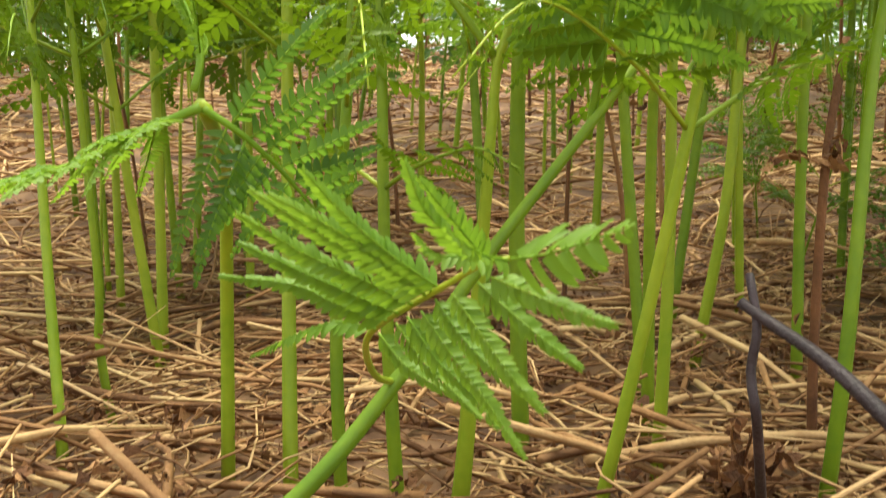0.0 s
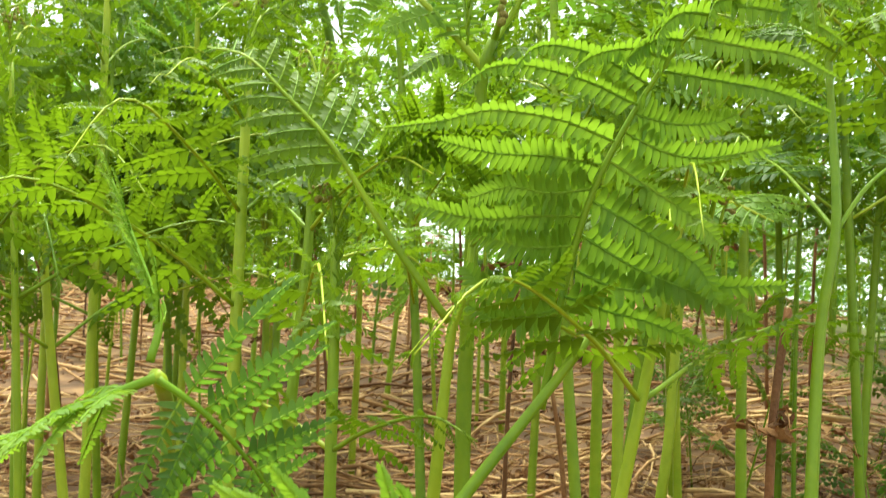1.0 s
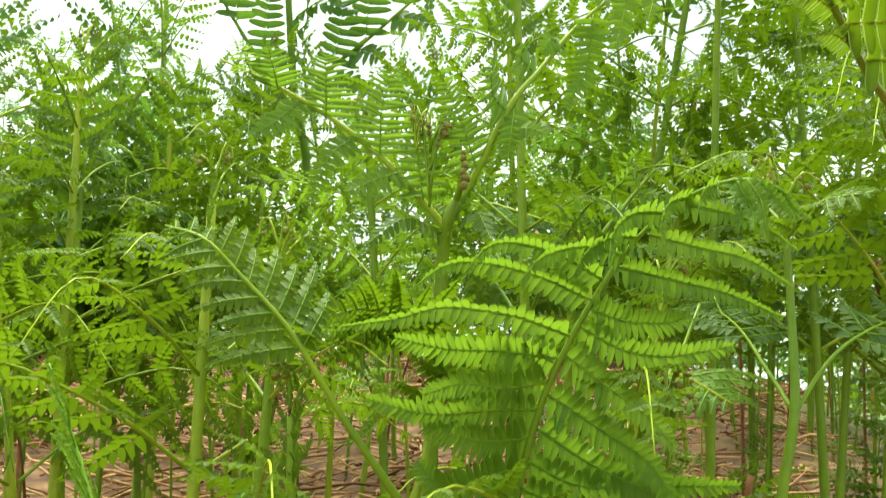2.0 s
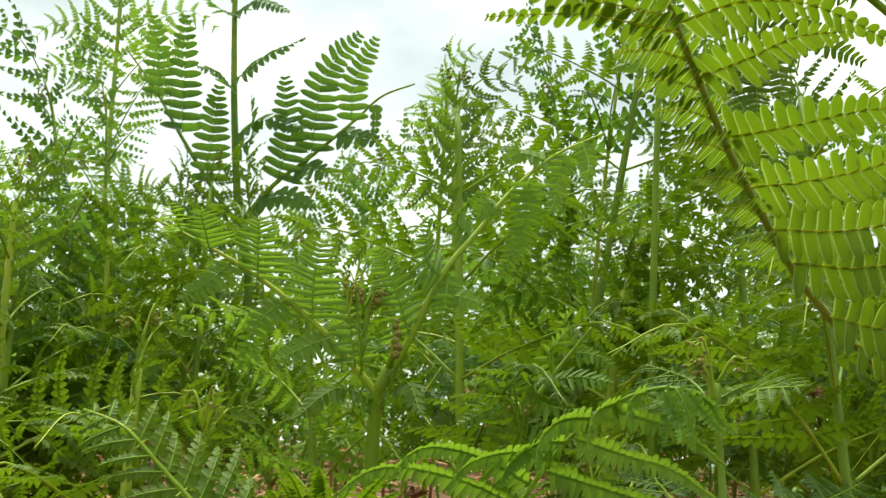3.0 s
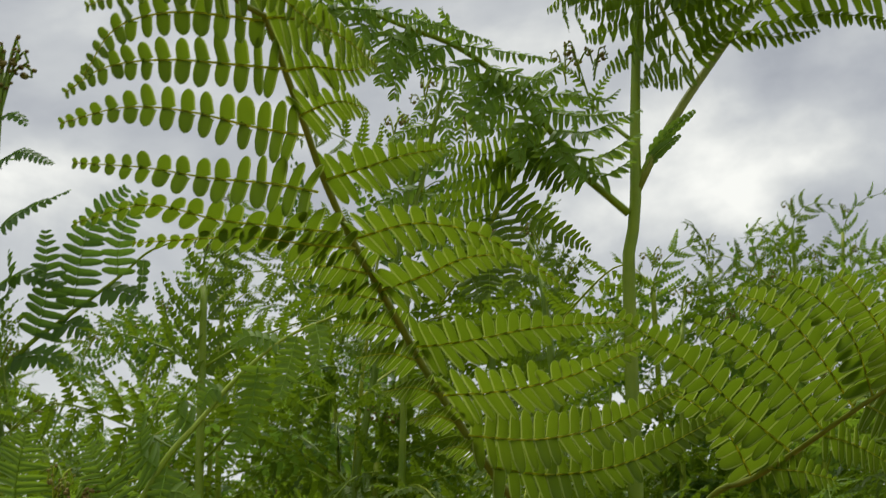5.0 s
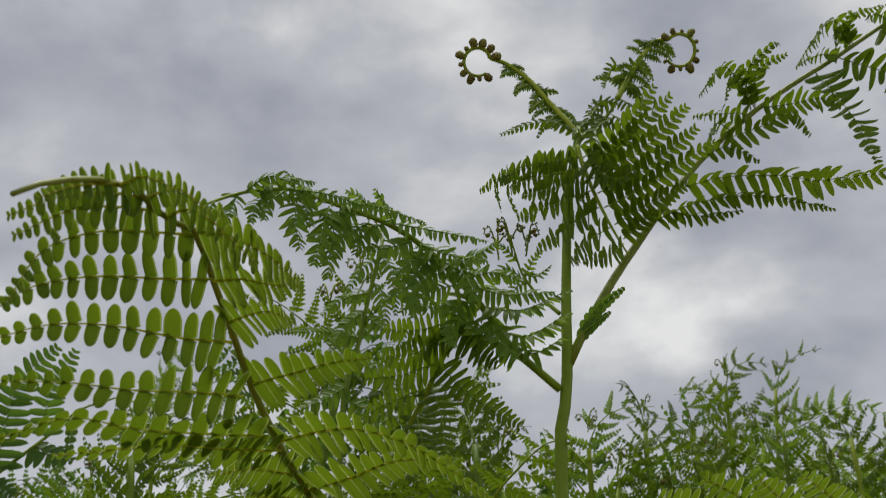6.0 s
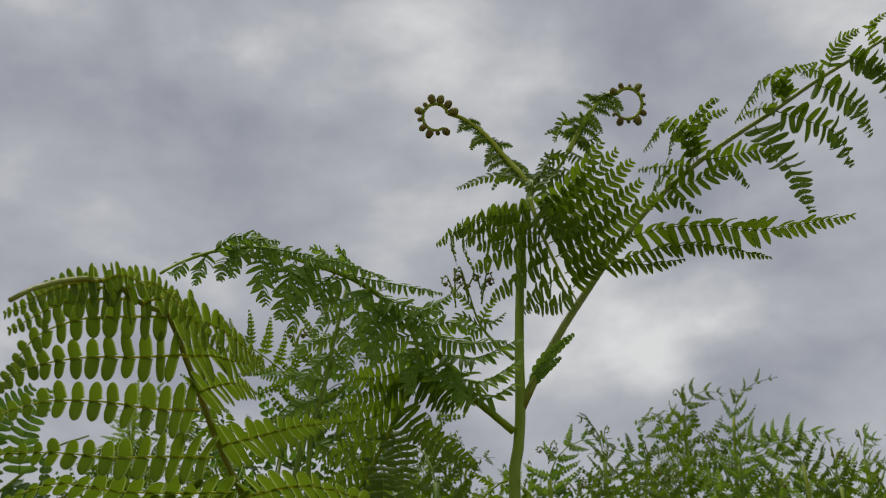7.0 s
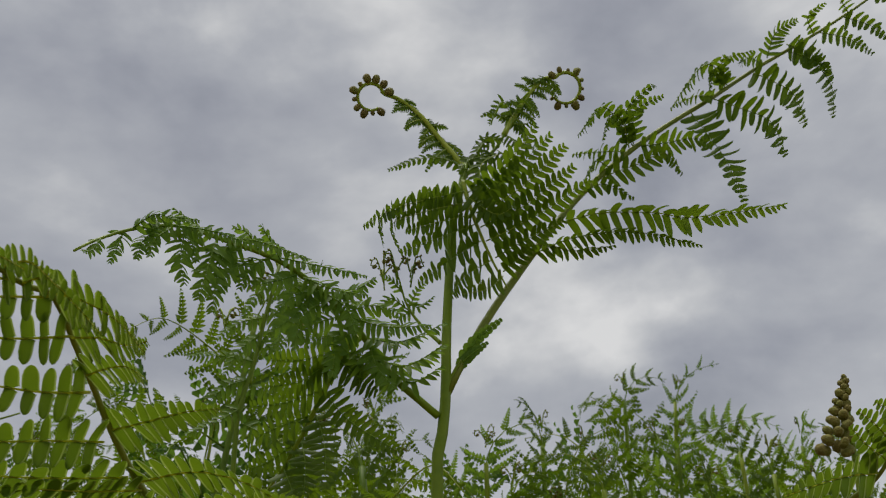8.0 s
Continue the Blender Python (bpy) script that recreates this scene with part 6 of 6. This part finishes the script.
leaflet([(0.1872, 0.5150, 0.4129), (0.1752, 0.5030, 0.4136), (0.1640, 0.4930, 0.4101)], 12, 0.0089, (0.1, 0.8, 0.6))
leaflet([(0.1962, 0.5270, 0.4042), (0.1850, 0.5150, 0.4053), (0.1746, 0.5050, 0.4020)], 12, 0.0085, (0.1, 0.8, 0.6))
leaflet([(0.2057, 0.5400, 0.3940), (0.1954, 0.5280, 0.3955), (0.1857, 0.5180, 0.3926)], 12, 0.0081, (0.1, 0.8, 0.6))
leaflet([(0.1223, 0.3850, 0.4962), (0.1318, 0.3750, 0.4906), (0.1430, 0.3650, 0.4810), (0.1516, 0.3550, 0.4681)], 17, 0.0105)
leaflet([(0.1280, 0.4000, 0.4873), (0.1368, 0.3900, 0.4842), (0.1459, 0.3800, 0.4787), (0.1516, 0.3720, 0.4776)], 14, 0.0095)
leaflet([(0.1321, 0.4150, 0.4798), (0.1397, 0.4050, 0.4794), (0.1453, 0.4000, 0.4784), (0.1514, 0.3920, 0.4725)], 13, 0.0098)
leaflet([(0.1400, 0.4370, 0.4674), (0.1518, 0.4250, 0.4675), (0.1639, 0.4150, 0.4684), (0.1752, 0.4050, 0.4673)], 14, 0.0112)
leaflet([(0.1505, 0.4570, 0.4543), (0.1627, 0.4400, 0.4537), (0.1733, 0.4300, 0.4521), (0.1893, 0.4200, 0.4449), (0.2110, 0.4100, 0.4273)], 21, 0.0108)
leaflet([(0.1614, 0.4770, 0.4425), (0.1748, 0.4600, 0.4436), (0.1879, 0.4450, 0.4460), (0.2044, 0.4350, 0.4445)], 17, 0.0122)
leaflet([(0.1751, 0.5000, 0.4277), (0.1928, 0.4800, 0.4262), (0.2137, 0.4650, 0.4278), (0.2384, 0.4500, 0.4268)], 21, 0.0140)
leaflet([(0.1872, 0.5150, 0.4129), (0.2070, 0.4950, 0.4114), (0.2272, 0.4750, 0.4135), (0.2476, 0.4550, 0.4205)], 21, 0.0147)
leaflet([(0.1981, 0.5300, 0.4003), (0.2220, 0.5100, 0.3962), (0.2445, 0.4900, 0.3993), (0.2633, 0.4700, 0.4082)], 22, 0.0147, (0.0, 0.92, 0.4))
leaflet([(0.2088, 0.5430, 0.3900), (0.2313, 0.5250, 0.3850), (0.2549, 0.5000, 0.3876), (0.2825, 0.4800, 0.4012)], 24, 0.0145, (0.0, 0.92, 0.4))
leaflet([(0.2302, 0.5650, 0.3718), (0.2501, 0.5450, 0.3640), (0.2684, 0.5200, 0.3631), (0.2869, 0.5000, 0.3738)], 21, 0.0147, (0.0, 0.92, 0.4))
leaflet([(0.2459, 0.5800, 0.3623), (0.2636, 0.5600, 0.3530), (0.2796, 0.5400, 0.3519), (0.3010, 0.5200, 0.3594)], 21, 0.0138, (0.0, 0.92, 0.4))
leaflet([(0.1133, 0.3660, 0.4926), (0.1064, 0.3550, 0.4881), (0.0955, 0.3450, 0.4822), (0.0842, 0.3350, 0.4698)], 13, 0.0072, (0.0, 0.92, 0.38), 0.84)
leaflet([(0.1108, 0.3580, 0.4924), (0.1041, 0.3480, 0.4885), (0.0949, 0.3380, 0.4827), (0.0838, 0.3280, 0.4716)], 13, 0.0061, (0.0, 0.92, 0.38), 0.84)
leaflet([(0.1048, 0.3400, 0.4873), (0.0969, 0.3320, 0.4820), (0.0899, 0.3250, 0.4749)], 10, 0.0047, (0.0, 0.92, 0.38), 0.84)
leaflet([(0.1146, 0.3700, 0.4929), (0.1231, 0.3600, 0.4909), (0.1325, 0.3520, 0.4799), (0.1399, 0.3450, 0.4697)], 13, 0.0061, (0.0, 0.92, 0.38), 0.84)
leaflet([(0.1105, 0.3600, 0.4937), (0.1190, 0.3500, 0.4916), (0.1283, 0.3400, 0.4805)], 11, 0.0054, (0.0, 0.92, 0.38), 0.84)
leaflet([(0.1058, 0.3430, 0.4885), (0.1118, 0.3350, 0.4870), (0.1205, 0.3280, 0.4805)], 10, 0.0043, (0.0, 0.92, 0.38), 0.84)
leaflet = set_pinna(over_fern, [(0.3002, 0.6500, 0.3350)] + [(0.3085, 0.5750, 0.3785), (0.3193, 0.5500, 0.3861), (0.3284, 0.5300, 0.3937), (0.3386, 0.5000, 0.4049), (0.3473, 0.4850, 0.4120), (0.3566, 0.4650, 0.4186)], 0.0022, (-0.05, 0.88, 0.47), LEAF, RACHIS, RIB, 5, "broad green pinna above the camera", lean=0.1, taper=0.4, fill=0.95, cup=0.06, arc=0.08, rib=0.0005)
leaflet([(0.3194, 0.5500, 0.3868), (0.3035, 0.5300, 0.4012), (0.2833, 0.5100, 0.4101), (0.2650, 0.5000, 0.4134)], 12, 0.0107)
leaflet([(0.3285, 0.5300, 0.3948), (0.3009, 0.5100, 0.4081), (0.2730, 0.4900, 0.4222), (0.2438, 0.4700, 0.4336)], 19, 0.0119)
leaflet([(0.3352, 0.5150, 0.4017), (0.3123, 0.4950, 0.4174), (0.2870, 0.4750, 0.4275), (0.2674, 0.4600, 0.4297)], 15, 0.0123)
leaflet([(0.3412, 0.5000, 0.4077), (0.3203, 0.4800, 0.4230), (0.3003, 0.4650, 0.4356), (0.2782, 0.4500, 0.4373)], 15, 0.0123)
leaflet([(0.3442, 0.4900, 0.4103), (0.3313, 0.4750, 0.4284), (0.3128, 0.4600, 0.4387), (0.2947, 0.4500, 0.4436)], 15, 0.0119)
leaflet([(0.3470, 0.4800, 0.4127), (0.3385, 0.4650, 0.4243), (0.3238, 0.4500, 0.4345), (0.3102, 0.4400, 0.4417)], 14, 0.0111)
leaflet([(0.3528, 0.4700, 0.4165), (0.3479, 0.4550, 0.4263), (0.3366, 0.4400, 0.4342), (0.3203, 0.4300, 0.4407)], 14, 0.0107)
leaflet([(0.3227, 0.5400, 0.3892), (0.3324, 0.5300, 0.3871), (0.3412, 0.5200, 0.3829)], 9, 0.0090)
leaflet([(0.3362, 0.5200, 0.4006), (0.3442, 0.5050, 0.3940), (0.3507, 0.4900, 0.3840)], 12, 0.0103)
leaflet([(0.3432, 0.4950, 0.4084), (0.3473, 0.4800, 0.3989), (0.3509, 0.4700, 0.3877)], 12, 0.0098)

# ---- close stems ----
rng = np.random.default_rng(33)
for tp, bs, r, crown, spread, pairs in [
    ((-0.2539, 0.9000, 0.2656), (-0.2547, 0.8959, 0.0000), 0.0042, 0.22, 0.20, 4), ((-0.0838, 0.6600, 0.2511), (-0.0776, 0.6200, -0.0109), 0.0040, 0.10, 0.16, 3),
    ((-0.0433, 0.6300, 0.2364), (-0.0517, 0.6208, 0.0000), 0.0035, 0.07, 0.14, 2), ((-0.0240, 0.6000, 0.2134), (-0.0182, 0.6000, 0.0015), 0.0036, 0.03, 0.10, 1), ((0.1191, 0.5850, 0.2192), (0.0673, 0.6000, 0.0024), 0.0034, 0.07, 0.14, 2),
    ((0.1665, 0.9100, 0.2336), (0.1358, 0.9071, 0.0000), 0.0042, 0.20, 0.20, 4), ((0.1088, 0.7000, 0.2133), (0.1027, 0.6992, 0.0000), 0.0038, 0.10, 0.15, 3), ((-0.2428, 0.7000, 0.2163), (-0.1988, 0.6258, 0.0000), 0.0032, 0.12, 0.18, 4), ((-0.2211, 0.7200, 0.1021), (-0.2138, 0.7203, 0.0000), 0.0028, 0.25, 0.16, 4),
]:
    close_fern(tp, bs, r, crown, spread, pairs)

def crest_fern(tp, leaf, spread, pairs, first):
    """A fern whose crown shows at tp."""
    tp = (tp[0], tp[1], tp[2] - 0.05)
    close_fern(tp, (tp[0] + rng.normal(0, 0.03), tp[1] + rng.normal(0, 0.03)), 0.004, 0.0, spread, pairs, leaf, first, (0.35, 0.8))


crest_fern((0.2290, 0.9800, 0.7600), LEAF, 0.20, 6, 0.5)
crest_fern((0.2787, 0.9500, 0.6369), LEAF, 0.22, 4, 0.5)
crest_fern((0.7016, 1.2000, 0.6238), LEAF, 0.2, 5, 0.5)
crest_fern((0.8582, 1.3000, 0.6620), LEAF_NEW_OR_SKYLIT, 0.22, 5, 0.5)
crest_fern((0.5440, 1.0000, 0.6241), LEAF, 0.18, 4, 0.5)
crest_fern((0.8226, 1.1000, 0.6399), LEAF, 0.2, 4, 0.5)
crest_fern((0.4881, 1.1000, 0.6317), LEAF, 0.2, 4, 0.5)
crest_fern((-0.3125, 1.2000, 0.5741), LEAF_DARK, 0.22, 5, 0.5)
crest_fern((-0.3514, 1.1000, 0.5292), LEAF, 0.22, 5, 0.5)
crest_fern((-0.2404, 1.3000, 0.6220), LEAF, 0.22, 5, 0.5)
crest_fern((-0.2664, 0.9500, 0.4862), LEAF, 0.22, 5, 0.5)
crest_fern((-0.2461, 1.1000, 0.5474), LEAF, 0.22, 5, 0.5)
crest_fern((-0.2865, 0.8500, 0.4318), LEAF, 0.2, 4, 0.5)
crest_fern((-0.3701, 1.1000, 0.5587), LEAF_DARK, 0.22, 5, 0.5)
crest_fern((-0.1964, 1.2000, 0.5847), LEAF, 0.22, 5, 0.5)
crest_fern((-0.1708, 1.1500, 0.6061), LEAF, 0.2, 4, 0.55)
crest_fern((0.0611, 1.1500, 0.6333), LEAF, 0.2, 5, 0.5)
crest_fern((0.2717, 1.1500, 0.6156), LEAF, 0.2, 4, 0.5)
crest_fern((0.5076, 1.0000, 0.5223), LEAF, 0.2, 5, 0.5)
crest_fern((0.5433, 0.9500, 0.5219), LEAF_NEW_OR_SKYLIT, 0.2, 5, 0.5)


# ---- dead stems and twigs ----
def dead_stem(x, y, h, r):
    z = float(ground_height(x, y))
    ob = thing("dead_fern_stem", (x, y, z), "thin reddish-brown dead bracken stem standing in litter", "dead stem", "dead brown stems")
    lean = rng.normal(0, 0.10, 2) * h
    g = Geo()
    tube(g, spline([(x, y, z - 0.01), (x + lean[0] * 0.3, y + lean[1] * 0.3, z + h * 0.5), (x + lean[0], y + lean[1], z + h)], 12), r, r * 0.55, 6, 0, 0.15)
    part("stalk", g.mesh("stalk", [DEADSTEM], ob.location), ob)
    g = Geo()
    for k in range(3):
        b = np.array((x + lean[0], y + lean[1], z + h * (0.98 - 0.1 * k)))
        a = rng.uniform(0, 6.28)
        q = arm(b, unit((math.cos(a), math.sin(a), 0.1)), (0, 0, 1), rng.uniform(0.03, 0.08), 1.3, 0.2, (0, 0, -1), 6)
        blade(g, q, (0, 0, 1), 6, 0.009, 0, rib=0.0006, jitter=0.4)
    part("withered_leaf", g.mesh("withered_leaf", [DEADLEAF, DEADSTEM], ob.location), ob)


for k in range(60):
    yy = 0.95 + 1.9 * rng.uniform()
    dead_stem(rng.uniform(-0.5, 0.5) * (yy + 0.2), yy, rng.uniform(0.15, 0.45), rng.uniform(0.0015, 0.0032))

fiddle = thing("young_fern", (0.4853, 0.5500, 0.4730), "young bracken with a knobbly brown furled head", "fern")
fiddle.location = (*fiddle.location[:2], 0.0)
add_stem(fiddle, [tuple(fiddle.location), (0.5085, 0.5600, 0.5360)], 0.0032, 0.0014, STEM)
g = Geo()
low_end, top_end = np.array((0.4918, 0.5520, 0.4970)), np.array((0.5096, 0.5600, 0.5398))
for k in range(34):
    q = low_end + (top_end - low_end) * (k / 33)
    a = k * 2.4
    w = 0.0062 * (1.1 - k / 33)
    bud(g, q + np.array((math.cos(a), math.sin(a), 0.1)) * w, rng.uniform(0.0020, 0.0034) * (1.15 - 0.5 * k / 33), (math.cos(a), math.sin(a), 0.5))
part("furled_tip", g.mesh("furled_tip", [BUD], fiddle.location), fiddle, "knobbly brown furled head")

leaflet = set_pinna(fiddle, [(0.4919, 0.5500, 0.4708), (0.4934, 0.5200, 0.4796), (0.4970, 0.5000, 0.5006)], 0.0016, (0.0, 0.85, 0.5), LEAF, RACHIS, RIB, 5, "broad green pinna", cup=0.06, arc=0.08)
leaflet([(0.4983, 0.5200, 0.4852), (0.4815, 0.5100, 0.4897), (0.4676, 0.5000, 0.4956)], 8, 0.0100)
leaflet([(0.5002, 0.5150, 0.4909), (0.4842, 0.5050, 0.4988), (0.4729, 0.5000, 0.5031)], 8, 0.0100)
leaflet([(0.4954, 0.5000, 0.4978), (0.4858, 0.4950, 0.5029), (0.4758, 0.4900, 0.5046)], 6, 0.0080)
leaflet([(0.4917, 0.5200, 0.4787), (0.4650, 0.5100, 0.4741), (0.4271, 0.5000, 0.4623)], 12, 0.0120)
leaflet([(0.4991, 0.5100, 0.4937), (0.5000, 0.5000, 0.4871), (0.4990, 0.4900, 0.4741)], 8, 0.0110)

brown = thing("dead_fern_stem", (0.1802, 0.6788, -0.0000), "rusty brown dead bracken stem standing upright", "dead stem")
brown.location = (*brown.location[:2], 0.0)
add_stem(brown, [tuple(brown.location), (0.1782, 0.6700, 0.0694), (0.1815, 0.6700, 0.1590), (0.1912, 0.6800, 0.2173)], 0.0027, 0.0020, DEADSTEM, "stalk")
g = Geo()
for k in range(3):
    q = arm(np.array((0.1822, 0.6700, 0.1535)), unit((0.5 - 0.5 * k, -0.3, 0.3)), (0, 0, 1), 0.05, 1.4, 0.3, (0, 0, -1), 6)
    blade(g, q, (0, 0, 1), 7, 0.008, 1, rib=0.0007, jitter=0.4)
part("withered_leaf", g.mesh("withered_leaf", [DEADLEAF, DEADSTEM], brown.location), brown)

twig = thing("dead_twig", (0.1433, 0.5737, 0.0000), "dark purple-brown forked dead twig in the litter", "twig")
twig.location = (*twig.location[:2], 0.0)
add_stem(twig, [tuple(twig.location), (0.1306, 0.5000, 0.0700), (0.1278, 0.5000, 0.0906), (0.1297, 0.5000, 0.1069), (0.1278, 0.5100, 0.1246)], 0.0024, 0.0016, TWIG, "shoot")
add_stem(twig, [(0.1243, 0.5050, 0.1151), (0.1306, 0.5000, 0.1110), (0.1495, 0.4800, 0.0996), (0.1654, 0.4600, 0.0858), (0.1859, 0.4400, 0.0645)], 0.0020, 0.0034, TWIG, "branch")

dry = thing("withered_frond", (0.1447, 0.6158, 0.0000), "curled rust-red withered fern frond on the litter", "dead fern")
dry.location = (*dry.location[:2], 0.0)
for tip in [(0.1236, 0.5600, 0.0456), (0.1301, 0.5700, 0.0538), (0.1380, 0.5600, 0.0580), (0.1469, 0.5500, 0.0494), (0.1520, 0.5600, 0.0370), (0.1338, 0.5400, 0.0428)]:
    tip = np.array(tip)
    b = np.array(tuple(dry.location)) + np.array((0, 0, 0.004))
    g = Geo()
    p = spline([b, (b + tip) / 2 + rng.normal(0, 0.006, 3), tip], 8)
    blade(g, p, rng.normal(0, 1, 3), 10, 0.016, 1, rib=0.0014, jitter=0.6, cup=0.5)
    part("leaflet", g.mesh("leaflet", [DEADLEAF, DEADSTEM], dry.location), dry)


# ---- unopened young ferns: slim stems with a hooked head ----
def young_fern(x, y, h, r):
    z = float(ground_height(x, y))
    ob = thing("young_fern", (x, y, z), "slim young green bracken with a hooked unopened head", "fern", "unopened young ferns")
    lean = rng.normal(0, 0.07, 2) * h
    top = np.array((x + lean[0], y + lean[1], z + h))
    g = Geo()
    tube(g, spline([(x, y, z - 0.01), (x + lean[0] * 0.3, y + lean[1] * 0.3, z + h * 0.5), top], 12), r, r * 0.6, 7)
    part("stem", g.mesh("stem", [STEM], ob.location), ob)
    furled_tip(ob, top, 3, 1.0)


for k in range(48):
    yy = 1.05 + 1.6 * rng.uniform()
    young_fern(rng.uniform(-0.5, 0.52) * (yy + 0.2), yy, rng.uniform(0.26, 0.40), rng.uniform(0.0016, 0.0028))
crest_fern((0.2903, 0.8000, 0.5929), LEAF, 0.2, 5, 0.55)
crest_fern((0.0701, 0.8500, 0.5916), LEAF, 0.2, 4, 0.55)
crest_fern((0.3652, 1.0500, 0.6374), LEAF, 0.2, 4, 0.5)
crest_fern((0.7230, 1.3500, 0.8128), LEAF, 0.20, 5, 0.55)
crest_fern((0.5580, 1.2000, 0.7142), LEAF, 0.20, 5, 0.55)
crest_fern((0.7651, 1.3000, 0.7411), LEAF_NEW_OR_SKYLIT, 0.20, 5, 0.55)
crest_fern((0.8656, 1.5000, 0.8613), LEAF_NEW_OR_SKYLIT, 0.22, 4, 0.55)
crest_fern((0.8199, 1.2500, 0.7267), LEAF, 0.20, 5, 0.55)
crest_fern((0.9952, 1.4000, 0.7756), LEAF_NEW_OR_SKYLIT, 0.22, 5, 0.55)
crest_fern((0.5695, 1.1000, 0.6723), LEAF, 0.18, 5, 0.55)
crest_fern((0.7437, 1.0500, 0.6531), LEAF, 0.20, 5, 0.55)
crest_fern((0.8726, 1.1000, 0.6730), LEAF, 0.20, 5, 0.55)
crest_fern((0.4790, 1.1500, 0.6821), LEAF_NEW_OR_SKYLIT, 0.20, 5, 0.55)
crest_fern((-0.3730, 1.4500, 0.9325), LEAF_NEW_OR_SKYLIT, 0.24, 5, 0.55)
crest_fern((0.0430, 1.5000, 0.8507), LEAF_NEW_OR_SKYLIT, 0.20, 5, 0.55)
crest_fern((0.6361, 1.3500, 0.6689), LEAF_DARK, 0.2, 5, 0.5)
crest_fern((0.6237, 0.9500, 0.6032), LEAF, 0.18, 4, 0.5)
crest_fern((-0.0435, 0.9500, 0.4950), LEAF_NEW_OR_SKYLIT, 0.18, 4, 0.5)
